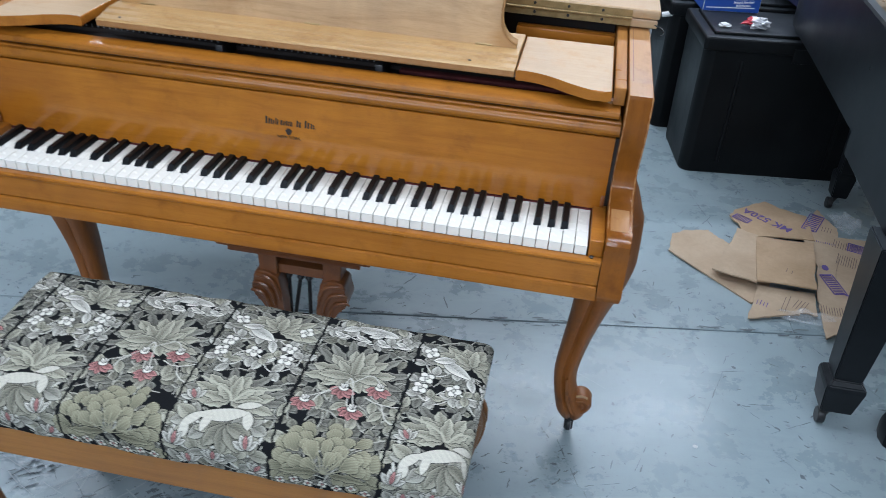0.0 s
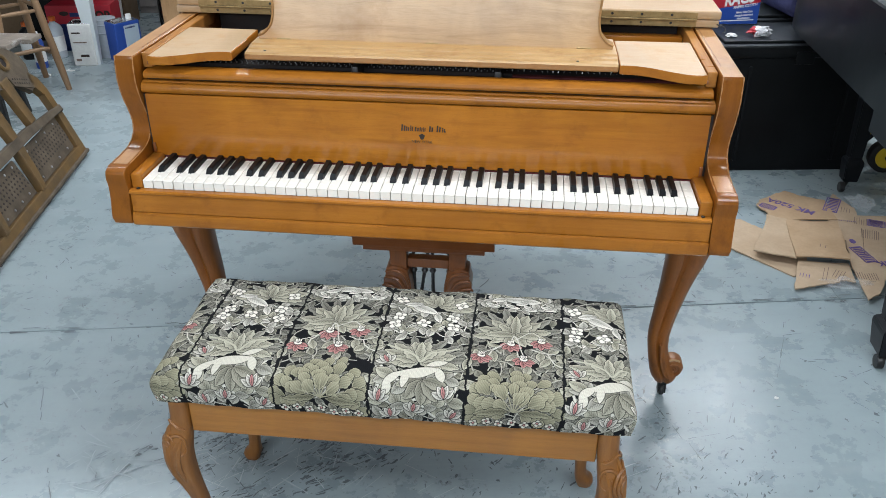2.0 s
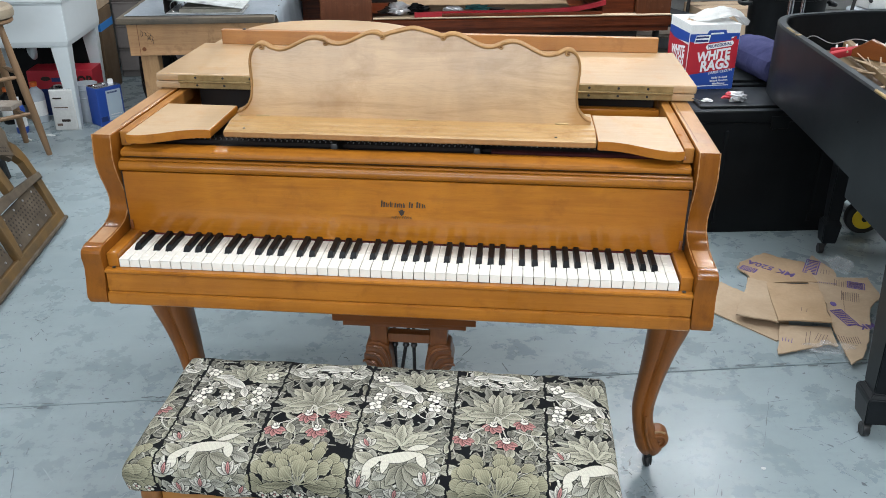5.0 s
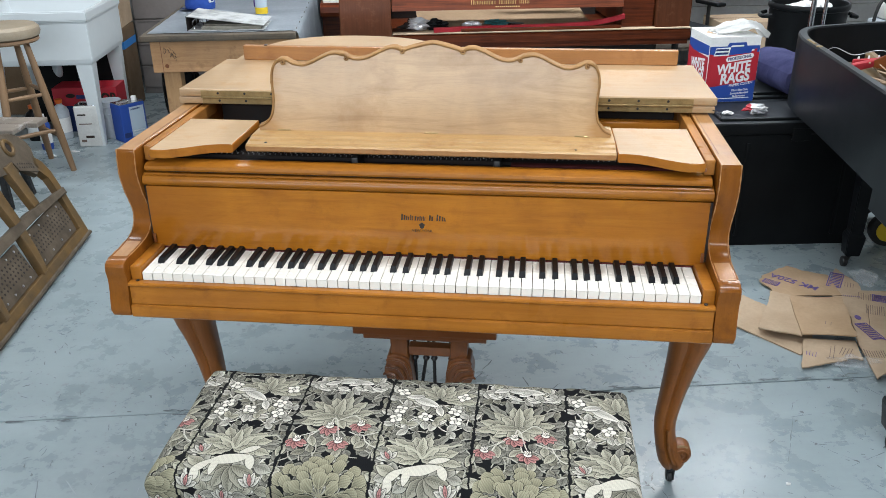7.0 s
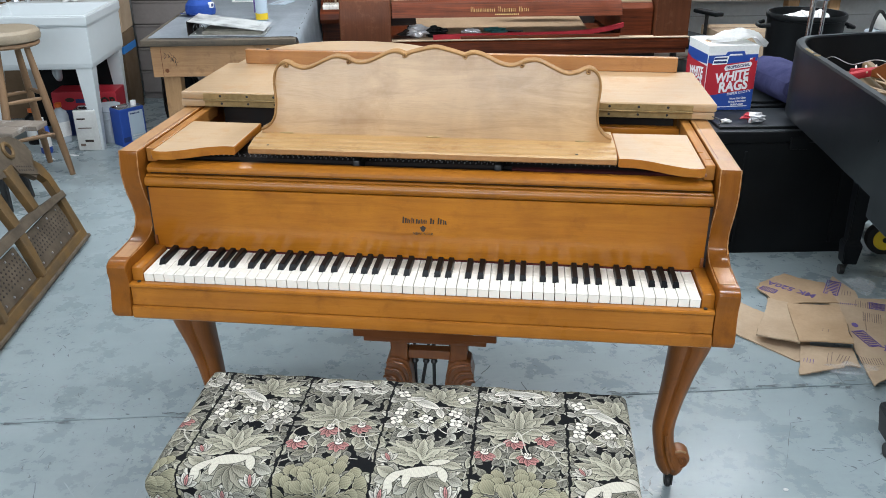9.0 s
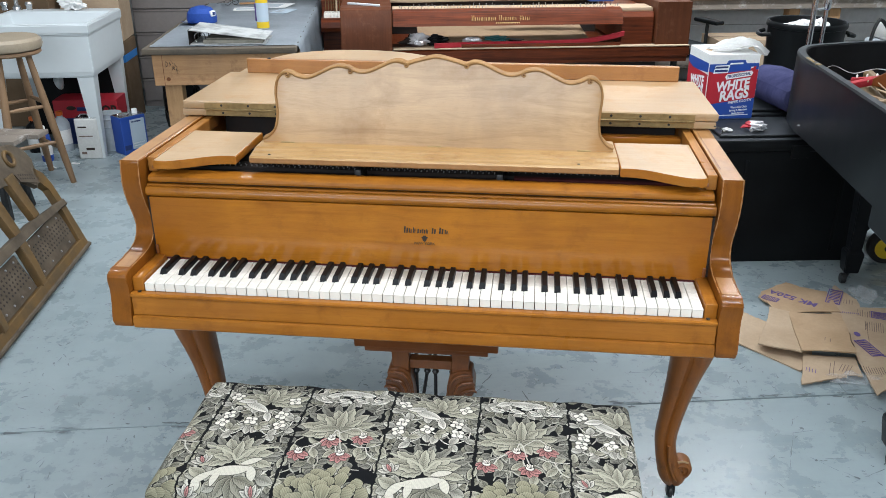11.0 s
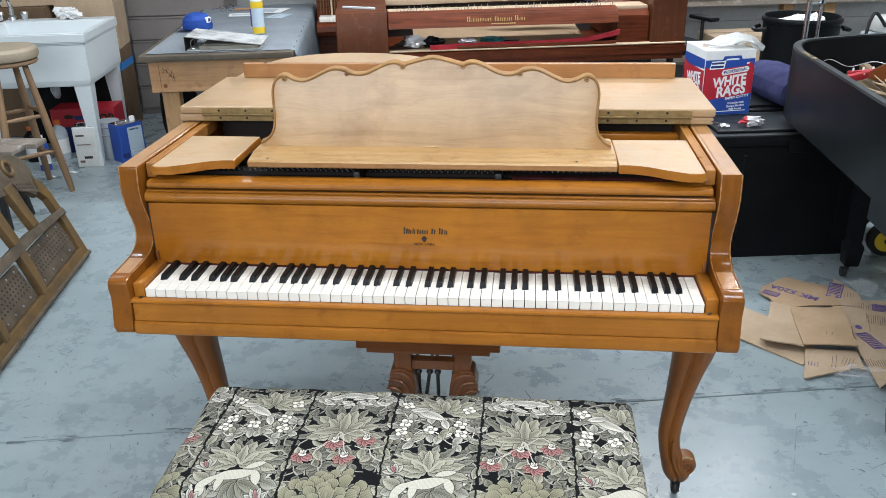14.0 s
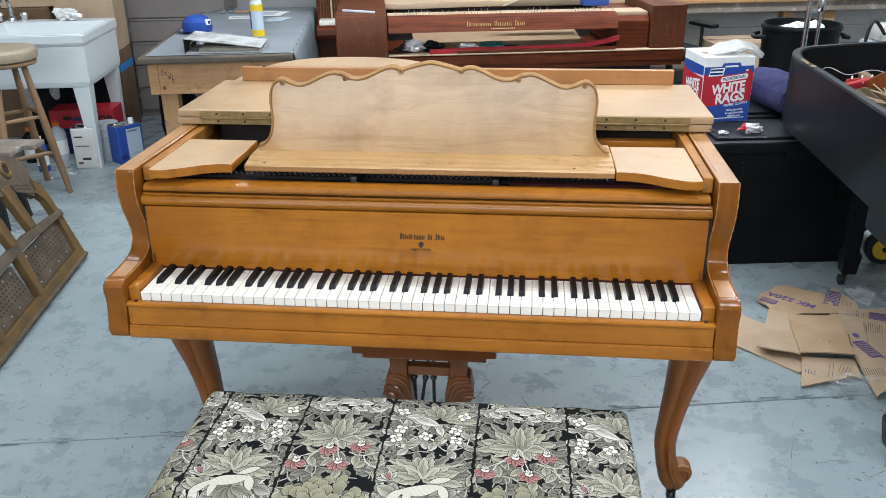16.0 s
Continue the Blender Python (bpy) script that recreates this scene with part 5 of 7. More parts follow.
cm.loops.foreach_set("vertex_index", quads.ravel().astype(np.int32))
cm.polygons.add(len(quads))
cm.polygons.foreach_set("loop_start", np.arange(0, quads.size, 4, dtype=np.int32))
cm.update(calc_edges=True)
cm.polygons.foreach_set("use_smooth", np.ones(len(quads), bool))
yarn = cm.color_attributes.new("yarn", "FLOAT_COLOR", "POINT")
yarn.data.foreach_set("color", np.concatenate([ink, np.ones((NV, NU, 1))], -1).astype(np.float32).ravel())
M_TAPESTRY = mat("woven_tapestry", (0.3, 0.3, 0.25), 0.9)
at_ = M_TAPESTRY.node_tree.nodes.new("ShaderNodeVertexColor")
at_.layer_name = "yarn"
link(M_TAPESTRY, at_, "Color", M_TAPESTRY.node_tree.nodes["Principled BSDF"], "Base Color")
M_TAPESTRY.node_tree.nodes["Principled BSDF"].inputs["Specular IOR Level"].default_value = 0.05
wv = node(M_TAPESTRY, "ShaderNodeTexNoise", Scale=600.0, Detail=2.0)
link(M_TAPESTRY, coords(M_TAPESTRY), 0, wv, "Vector")
bump(M_TAPESTRY, wv, "Fac", 0.25, 0.0008)
cm.materials.append(M_TAPESTRY)
cover = new("cushion_cover", cm)
cover.parent = bench
tagged(cover, "dark floral tapestry cover with sage leaves and pink blooms")
part("cushion_base", box(-0.445, 0.445, -0.172, 0.172, 0.4666, 0.50, 0.01), M_SHADE_BLACK, bench)


# ---- the black grand beside it ----
grand = thing("grand_piano", "dull black grand piano with its lid off and tapered spade-foot legs", "piano", (1.3, 0.25, 0))
g_out = curve([(0, 0.0, 0), (0, 0.6, 0), (0, 1.3, 0), (-0.004, 1.62, 0), (0.03, 1.80, 0), (0.10, 1.905, 0), (0.22, 1.965, 0), (0.42, 2.04, 0), (0.66, 2.06, 0), (0.86, 1.93, 0), (1.0, 1.65, 0), (1.15, 1.3, 0), (1.36, 1.0, 0), (1.45, 0.6, 0), (1.45, 0.0, 0)], 4)
gb = bmesh.new()
g_rows = []
for i, p in enumerate(g_out):
    d = (g_out[min(i + 1, len(g_out) - 1)] - g_out[max(i - 1, 0)]).normalized()
    n = Vector((d.y, -d.x, 0))
    q = p + n * 0.036
    g_rows.append([gb.verts.new((v.x, v.y, z)) for v, z in ((p, 0.628), (p, 0.909), (p + n * 0.006, 0.915), (q - n * 0.006, 0.915), (q, 0.909), (q, 0.628))])
for a, b in zip(g_rows, g_rows[1:]):
    for k in range(6):
        gb.faces.new((a[k], a[(k + 1) % 6], b[(k + 1) % 6], b[k]))
gb.faces.new(g_rows[0]), gb.faces.new(g_rows[-1])
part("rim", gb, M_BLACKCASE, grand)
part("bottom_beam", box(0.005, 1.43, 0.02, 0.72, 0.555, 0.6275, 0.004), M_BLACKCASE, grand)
part("soundboard", prism([(p.x * 0.94 + 0.04, p.y * 0.97 + 0.02) for p in g_out], "z", 0.74, 0.755), M_PLATE, grand, "dusty gilt iron plate inside the rim")
for (x0, y0, x1, y1) in ((0.2, 0.3, 0.35, 1.85), (0.5, 0.3, 0.6, 1.95), (0.85, 0.3, 0.8, 1.85), (1.2, 0.3, 1.0, 1.5)):
    part("plate_bar", tube([(x0, y0, 0.80), (x1, y1, 0.80)], 0.022, 8, square=3.0), M_PLATE, grand)
for hx, hy in ((0.006, 1.55), (0.0, 0.62)):
    part("lid_hinge", tube([(hx + 0.004, hy - 0.045, 0.913), (hx + 0.004, hy + 0.045, 0.913)], 0.006, 8), M_BRASS, grand)
part("hinge_knuckle", disc((0.012, 1.46, 0.9155), "z", 0.012, 0.004, 12), M_BRASS, grand)


def spade_leg(x, y, top, s=1.0):
    lb = bmesh.new()
    rings = []
    for w, z in ((0.056, top), (0.036, 0.155), (0.034, 0.15), (0.048, 0.138), (0.050, 0.125), (0.040, 0.045)):
        rings.append([lb.verts.new((x + a * w * s, y + b * w * s, z)) for a, b in ((-1, -1), (1, -1), (1, 1), (-1, 1))])
    for a, b in zip(rings, rings[1:]):
        for k in range(4):
            lb.faces.new((a[k], a[(k + 1) % 4], b[(k + 1) % 4], b[k]))
    lb.faces.new(rings[0]), lb.faces.new(rings[-1])
    bmesh.ops.bevel(lb, geom=lb.edges[:], offset=0.003, segments=2, affect="EDGES")
    leg = part("leg", lb, M_BLACKCASE, grand, "tapered square black leg on a spade foot")
    part("caster", disc((x - 0.030, y - 0.026, 0.022), "x", 0.022, 0.02, 16, 0.003), M_BLACKIRON, leg)
    part("caster_stem", tube([(x, y, 0.05), (x - 0.020, y - 0.020, 0.026)], 0.010, 8), M_BLACKIRON, leg)


spade_leg(0.040, 0.258, 0.556), spade_leg(1.38, 0.30, 0.556), spade_leg(0.30, 1.50, 0.742, 0.72)
# stands for an unidentified dark foot; its place as a lyre post is assumed
part("lyre_post", cabriole([(0.215, 0.22, 0.556, 0.03, 0.03), (0.215, 0.22, 0.3, 0.03, 0.03), (0.212, 0.215, 0.12, 0.034, 0.036), (0.20, 0.205, 0.05, 0.046, 0.05), (0.20, 0.205, 0.0, 0.044, 0.05)], 12), M_BLACKCASE, grand)

# loose things lying in the black rim
felt = thing("damper_rail", "red felt strip with white pegs lying in the black piano", "piano part", (1.60, 1.86, 0.823), radians(18))
part("strip", box(-0.12, 0.30, -0.010, 0.010, 0.0, 0.022, 0.004), M_RED, felt)
peg = lathe([(0.0035, 0), (0.004, 0.008), (0.002, 0.012)], 8, (0, 0, 0.022))
pg = part("peg", peg, M_WHITEINK, felt)
for i in range(9):
    o = pg if i == 0 else new("peg", pg.data)
    o.parent, o.location = felt, (-0.10 + 0.045 * i, 0, 0)
solo("felt_strip", box(-0.14, 0.14, -0.014, 0.014, 0, 0.028, 0.006), M_RED, "loose red felt strip lying in the black piano", "felt strip", (1.50, 1.76, 0.823), radians(40))
solo("wooden_wedge", prism([(-0.1, 0), (0.12, 0), (0.10, 0.05), (0.0, 0.075), (-0.08, 0.02)], "y", -0.012, 0.012, 0.003), M_BROWN, "brown wooden piece lying in the black piano", "wood piece", (1.60, 1.74, 0.823), radians(-50))
solo("steel_wire", tube(curve([(-0.16, 0.05, 0.0), (-0.09, 0.07, 0.05), (-0.02, 0.03, 0.03), (0.08, 0.02, 0.05), (0.2, -0.06, 0.01), (0.26, -0.03, 0.0)], 6), 0.0018, 6), M_PIN, "loose bent steel wire lying in the black piano", "wire", (1.50, 1.78, 0.835))
cr = bmesh.new()
r2 = random.Random(11)
for i in range(60):
    x, y, a = r2.uniform(-0.2, 0.2), r2.uniform(-0.35, 0.3), r2.uniform(0, 3.14)
    tube([(x, y, r2.uniform(0, 0.02)), (x + 0.06 * math.cos(a), y + 0.06 * math.sin(a), r2.uniform(0, 0.03))], r2.uniform(0.002, 0.005), 5, cr)
solo("wood_scraps", cr, M_CARD2, "loose pale scraps and splinters lying on the iron plate", "scraps", (1.54, 1.45, 0.823), kind="stuff")

# ---- black totes with things on them ----
def tote(at, turn, w, d, h, label):
    t = thing("storage_tote", label, "storage box", at, turn, "black storage totes")
    bm = bmesh.new()
    rings = []
    for s, z in ((0.965, 0.0), (0.975, 0.012), (0.99, h - 0.07), (0.99, h - 0.066)):
        ring = []
        for cx, cy, a0 in ((1, 1, 0), (-1, 1, 90), (-1, -1, 180), (1, -1, 270)):
            for k in range(5):
                a = radians(a0 + 22.5 * k)
                ring.append(bm.verts.new((w / 2 + (cx * (w / 2 - 0.04) + 0.04 * math.cos(a)) * s, d / 2 + (cy * (d / 2 - 0.04) + 0.04 * math.sin(a)) * s, z)))
        rings.append(ring)
    for a, b in zip(rings, rings[1:]):
        for k in range(len(a)):
            bm.faces.new((a[k], a[(k + 1) % len(a)], b[(k + 1) % len(a)], b[k]))
    bm.faces.new(rings[0]), bm.faces.new(rings[-1])
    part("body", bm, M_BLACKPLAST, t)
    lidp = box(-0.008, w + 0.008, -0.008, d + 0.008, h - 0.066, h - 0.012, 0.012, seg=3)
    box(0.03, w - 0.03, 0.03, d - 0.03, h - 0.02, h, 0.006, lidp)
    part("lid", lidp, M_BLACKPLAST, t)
    part("latch", box(w / 2 - 0.04, w / 2 + 0.04, -0.016, -0.008, h - 0.09, h - 0.035, 0.004), M_BLACKPLAST, t)
    for x in (0.15, w - 0.15):
        part("rib", box(x - 0.008, x + 0.008, -0.004, 0.02, 0.05, h - 0.10, 0.004), M_BLACKPLAST, t)
    return t


tote((1.005, 1.866, 0), radians(8), 0.73, 0.36, 0.575, "large lidded black plastic tote on the floor")
tote((0.895, 2.275, 0), radians(8), 0.62, 0.36, 0.575, "black plastic tote standing behind another tote")

rag_at, rag_turn = (1.0, 2.155, 0.5755), radians(10)
rags = thing("rag_box", "red, white and blue carton of paper rags on a tote", "carton", rag_at, rag_turn)
RW, RD, RH = 0.226, 0.25, 0.288
part("carton", box(0, RW, 0, RD, 0, RH, 0.003), M_PAPER, rags)


def panel_art(m, w, full):
    """Printed face in its own x and y: red middle, blue foot, slanted words."""
    def lay(name, pts, z, material):
        bm = bmesh.new()
        bm.faces.new([bm.verts.new((x, y, z)) for x, y in pts])
        o = part(name, bm, material, rags, smooth=0)
        o.matrix_basis = m
    lay("print_blue", [(0.002, 0.19), (w - 0.002, 0.21), (w - 0.002, 0.250), (0.002, 0.246)], 0.0006, M_BLUEP)
    lay("print_red", [(0.002, 0.056), (w - 0.002, 0.074), (w - 0.002, 0.222 if full else 0.20), (0.002, 0.20)], 0.0009, M_REDP)
    lay("print_blue_foot", [(0.002, 0.002), (w - 0.002, 0.002), (w - 0.002, 0.096), (0.002, 0.066)], 0.00125, M_BLUEP)
    lay("print_red_edge", [(0.002, 0.215), (0.002, 0.05), (0.03, 0.085), (0.06, 0.20)], 0.0011, M_REDP)
    if full:
        lay("print_navy", [(0.07, 0.235), (0.085, 0.262), (0.16, 0.264), (0.172, 0.237)], 0.0012, M_BLUEP)
        lay("print_handle", [(0.092, 0.244), (0.096, 0.251), (0.150, 0.253), (0.153, 0.246)], 0.0016, M_WHITEINK)
        lay("print_pill", [(0.085, 0.178), (0.195, 0.194), (0.203, 0.207), (0.195, 0.217), (0.085, 0.201), (0.078, 0.189)], 0.0013, M_WHITEINK)
        lay("print_mark", [(0.022, 0.205), (0.088, 0.208), (0.094, 0.243), (0.03, 0.24)], 0.0014, M_WHITEINK)
        lay("print_mark_bar", [(0.028, 0.227), (0.086, 0.229), (0.087, 0.237), (0.031, 0.236)], 0.0018, M_NAVYP)
        lay("print_mark_bar", [(0.027, 0.211), (0.085, 0.213), (0.086, 0.222), (0.029, 0.221)], 0.0018, M_NAVYP)
        lay("print_flag", [(0.188, 0.218), (0.212, 0.221), (0.213, 0.236), (0.189, 0.233)], 0.0014, M_REDP)
        lay("print_flag_corner", [(0.188, 0.226), (0.199, 0.2275), (0.2, 0.2345), (0.189, 0.233)], 0.0017, M_WHITEINK)
    k = w / RW
    tilt = Matrix.Rotation(radians(8), 4, "Z")
    if full:
        writing(rags, "PROFESSIONAL", 0.0185, m @ Matrix.Translation((0.14, 0.1975, 0.0022)) @ Matrix.Rotation(radians(8.5), 4, "Z") @ Matrix.Diagonal((0.83, 1, 1, 1)), M_NAVYP, "print_word", bold=0.0004)
    writing(rags, "WHITE", 0.058, m @ Matrix.Translation((0.116 * k, 0.152, 0.0018)) @ tilt @ Matrix.Diagonal((0.82 * k, 1, 1, 1)), M_WHITEINK, "print_word", shear=0.2, bold=0.0022)
    writing(rags, "RAGS", 0.062, m @ Matrix.Translation((0.126 * k, 0.109, 0.0021)) @ tilt @ Matrix.Diagonal((0.86 * k, 1, 1, 1)), M_WHITEINK, "print_word", shear=0.2, bold=0.0024)
    if full:
        writing(rags, "PAPER CLOTH", 0.0165, m @ Matrix.Translation((0.158, 0.0805, 0.0018)) @ tilt, M_WHITEINK, "print_word", shear=0.2, bold=0.0003)
        for i, tx in enumerate(("Works Like Cloth", "Strong & Absorbent", "Multi-Purpose")):
            writing(rags, tx, 0.0125, m @ Matrix.Translation((0.158, 0.0545 - 0.0135 * i, 0.0018)) @ Matrix.Rotation(radians(4), 4, "Z") @ Matrix.Diagonal((0.8, 1, 1, 1)), M_WHITEINK, "print_word", bold=0.0003)
        lay("print_line", [(0.012, 0.013), (0.205, 0.018), (0.205, 0.022), (0.012, 0.017)], 0.0013, M_WHITEINK)


panel_art(FACE, RW, True)
panel_art(Matrix.Rotation(-math.pi / 2, 4, "Z") @ Matrix.Translation((-RD, 0, 0)) @ FACE, RD, False)
tissue = bmesh.new()
rows = []
for j in range(13):
    t = j / 12
    lift = 0.004 + 0.032 * math.sin(min(1.0, t * 1.25) * math.pi / 2) ** 1.5 - 0.052 * max(0.0, (t - 0.72) / 0.28) ** 1.4
    rows.append([tissue.verts.new((0.04 + 0.25 * t + 0.008 * math.sin(2 * k + 5 * t), 0.11 + (k / 10 - 0.5) * (0.06 + 0.13 * math.sin(math.pi * (0.15 + 0.75 * t))), RH + max(lift, 0.003 if t < 0.7 else -0.03) + (0.009 * math.sin(1.9 * k + 6 * t) + 0.005 * math.sin(4.3 * k - 9 * t)) * min(1, 2 * t))) for k in range(11)])
for a, b in zip(rows, rows[1:]):
    for k in range(10):
        tissue.faces.new((a[k], a[k + 1], b[k + 1], b[k]))
bmesh.ops.solidify(tissue, geom=tissue.faces[:], thickness=0.003)
part("pulled_rag", tissue, M_PAPER, rags, "white rag pulled out of the top")
part("top_slot", prism([(0.07 + 0.05 * math.cos(a), 0.11 + 0.035 * math.sin(a)) for a in np.linspace(0, 6.28, 17)[:-1]], "z", RH - 0.004, RH + 0.0012), M_CARD, rags)

blanket = thing("moving_blanket", "rolled quilted dark blue moving blanket on a black tote", "blanket", (1.350, 2.245, 0.5755), radians(14))
bp = bmesh.new()
ring_n, rows = 28, []
for j in range(61):
    y = 0.40 * j / 60
    rr = 0.073 + 0.007 * math.cos(j * math.pi / 2) - (0.012 if j in (0, 60) else 0)
    rows.append([bp.verts.new((0.13 + 1.65 * rr * math.cos(2 * math.pi * k / ring_n), y, 0.079 + rr * 0.98 * math.sin(2 * math.pi * k / ring_n) + 0.003 * math.cos(7 * 2 * math.pi * k / ring_n))) for k in range(ring_n)])
for a, b in zip(rows, rows[1:]):
    for k in range(ring_n):
        bp.faces.new((a[k], a[(k + 1) % ring_n], b[(k + 1) % ring_n], b[k]))
bp.faces.new(rows[0]), bp.faces.new(rows[-1])
part("roll", bp, M_BLANKET, blanket, smooth=14)
part("fold_edge", tube(curve([(0.27, 0.0, 0.09), (0.262, 0.2, 0.11), (0.27, 0.4, 0.09)], 5), 0.008, 6), M_BLANKET, blanket)


def crumple(name, label, cat, at, size, materials, seed, rough=1.0):
    rc = random.Random(seed)
    bm = bmesh.new()
    bmesh.ops.create_icosphere(bm, subdivisions=3, radius=1)
    for v in bm.verts:
        n = noise.noise(v.co * 2.2 + Vector((seed, 0, 0))) + 0.5 * noise.noise(v.co * 5 + Vector((0, seed, 0)))
        v.co *= 0.75 + 0.55 * n * rough
        v.co.x, v.co.y, v.co.z = v.co.x * size[0], v.co.y * size[1], v.co.z * size[2]
    low = min(v.co.z for v in bm.verts)
    for v in bm.verts:
        v.co.z = max(0, v.co.z - low * 0.75)
    for f in bm.faces:
        f.material_index = 1 if len(materials) > 1 and f.calc_center_median().x < -size[0] * 0.35 else 0
    return solo(name, bm, materials, label, cat, at, smooth=15)


crumple("candy_wrapper", "crumpled silver and red wrapper on the tote lid", "wrapper", (1.185, 1.985, 0.576), (0.055, 0.035, 0.026), [M_FOIL, M_REDP], 3)
crumple("paper_scrap", "small crumpled white paper scrap on the tote lid", "scrap", (1.07, 1.965, 0.576), (0.026, 0.018, 0.010), [M_PAPER], 9)
solo("white_tube", tube([(0.86, 2.30, 0.5), (0.935, 2.305, 0.515)], 0.011, 10), M_PAPER, "short white tube sticking out beside the totes", "tube")

# ---- flattened cartons ----
def sheet(name, label, pts, z, tilt, material, prints=(), seed=0):
    """A piece of corrugated card lying flat: outline in the plan, ragged by a few millimetres."""
    rs = random.Random(seed)
    cx, cy = sum(p[0] for p in pts) / len(pts), sum(p[1] for p in pts) / len(pts)
    fine = []
    for i, p in enumerate(pts):
        q = pts[(i + 1) % len(pts)]
        for k in range(4):
            t = k / 4
            w = 0.0 if k == 0 else 0.004
            fine.append((p[0] + (q[0] - p[0]) * t + rs.uniform(-w, w) - cx, p[1] + (q[1] - p[1]) * t + rs.uniform(-w, w) - cy))
    th = thing(name, label, "cardboard", (cx, cy, z), 0, "flattened cartons")
    bm = prism(fine, "z", 0, 0.005)
    for v in bm.verts:
        v.co.z += tilt[0] * v.co.x + tilt[1] * v.co.y + 0.004 * math.sin(9 * v.co.x + seed) * math.sin(8 * v.co.y)
    low = min(v.co.z for v in bm.verts)
    for v in bm.verts:
        v.co.z -= low
    bmesh.ops.triangulate(bm, faces=[f for f in bm.faces if len(f.verts) > 4])
    part("card", bm, material, th, smooth=20)

    def zat(x, y):
        return 0.0058 + tilt[0] * x + tilt[1] * y + 0.004 * math.sin(9 * x + seed) * math.sin(8 * y) - low
    for kind, x, y, w, h, deg, mm in prints:
        lx, ly = x - cx, y - cy
        m = Matrix.Translation((lx, ly, zat(lx, ly) + 0.0006)) @ Matrix.Rotation(math.atan(tilt[1]), 4, "X") @ Matrix.Rotation(-math.atan(tilt[0]), 4, "Y") @ Matrix.Rotation(radians(deg), 4, "Z")
        if kind == "bars":
            bb = bmesh.new()
            n = max(2, int(h / 0.0065))
            for i in range(n):
                yy = -h / 2 + h * i / (n - 1)
                box(-w / 2, w / 2 * rs.uniform(0.5, 1), yy - 0.0010, yy + 0.0010, -0.0002, 0.0004, 0, bb)
        elif kind == "frame":
            bb = bmesh.new()
            for s in (-1, 1):
                box(-w / 2, w / 2, s * h / 2 - 0.002, s * h / 2 + 0.002, -0.0002, 0.0004, 0, bb)
                box(s * w / 2 - 0.002, s * w / 2 + 0.002, -h / 2, h / 2, -0.0002, 0.0004, 0, bb)
            for i in range(9):
                xx = -w / 2 + w * (i + 0.5) / 9
                box(xx - w / 40, xx + w / 40, -h / 2 + 0.005, h / 2 - 0.005, -0.0002, 0.0004, 0, bb)
        elif kind == "blob":
            bb = prism([(w / 2 * math.cos(a), h / 2 * math.sin(a)) for a in np.linspace(0, 6.28, 15)[:-1]], "z", -0.0002, 0.0004)
        else:
            writing(th, kind, h, m, mm, "printed_word", bold=0.0008)
            continue
        o = part("print", bb, mm, th, smooth=0)
        o.matrix_basis = m
    return th


sheet("cardboard_sheet", "plain kraft cardboard sheet lying flat on the floor", [(0.947, 1.223), (0.964, 1.337), (1.012, 1.374), (1.094, 1.394), (1.12, 1.358), (1.154, 1.324), (1.29, 1.2), (1.25, 1.02), (1.195, 0.979)], 0.001, (0.0, 0.0), M_CARD2, (), 1)
sheet("cardboard_sheet", "torn kraft carton strip with small print on the floor", [(1.173, 0.882), (1.205, 1.0), (1.225, 1.06), (1.40, 1.06), (1.39, 0.945), (1.35, 0.95), (1.313, 0.93), (1.24, 0.905)], 0.009, (0.0, 0.04), M_CARD2,
      [("bars", 1.225, 0.965, 0.03, 0.03, 70, M_PURPLE), ("bars", 1.30, 0.985, 0.09, 0.012, 70, M_CARDINK), ("bars", 1.345, 0.985, 0.06, 0.03, 60, M_CARDINK)], 2)
sheet("cardboard_sheet", "kraft carton panel printed with purple lettering", [(1.18, 1.52), (1.21, 1.57), (1.27, 1.62), (1.323, 1.66), (1.369, 1.62), (1.463, 1.585), (1.46, 1.40), (1.2, 1.39), (1.21, 1.45)], 0.010, (0.02, 0.0), M_CARD,
      [("MK 520A", 1.312, 1.512, 0.2, 0.05, 142, M_PURPLE), ("frame", 1.222, 1.503, 0.06, 0.035, 142, M_PURPLE)], 3)
sheet("cardboard_sheet", "kraft carton torn open with purple labels and small print", [(1.422, 1.44), (1.465, 1.54), (1.512, 1.645), (1.53, 1.585), (1.56, 1.52), (1.55, 1.455), (1.67, 1.46), (1.66, 1.3), (1.589, 1.206), (1.50, 0.97), (1.443, 0.867), (1.392, 0.823), (1.40, 0.95), (1.403, 1.03), (1.44, 1.23), (1.43, 1.36)], 0.017, (0.012, 0.0), M_CARD2,
      [("frame", 1.478, 1.535, 0.13, 0.05, 66, M_PURPLE), ("bars", 1.52, 1.50, 0.05, 0.03, 70, M_CARDINK), ("frame", 1.60, 1.385, 0.055, 0.06, 72, M_PURPLE), ("bars", 1.55, 1.40, 0.06, 0.05, 72, M_CARDINK), ("bars", 1.485, 1.40, 0.012, 0.08, 80, M_PURPLE), ("bars", 1.545, 1.29, 0.08, 0.06, 72, M_CARDINK), ("blob", 1.462, 1.225, 0.022, 0.034, 0, M_PURPLE),
       ("bars", 1.5, 1.225, 0.003, 0.2, 165, M_CARDINK), ("frame", 1.468, 1.125, 0.11, 0.042, 104, M_PURPLE), ("MK", 1.525, 1.065, 0.1, 0.046, 192, M_PURPLE), ("bars", 1.432, 0.975, 0.05, 0.07, 85, M_CARDINK)], 4)
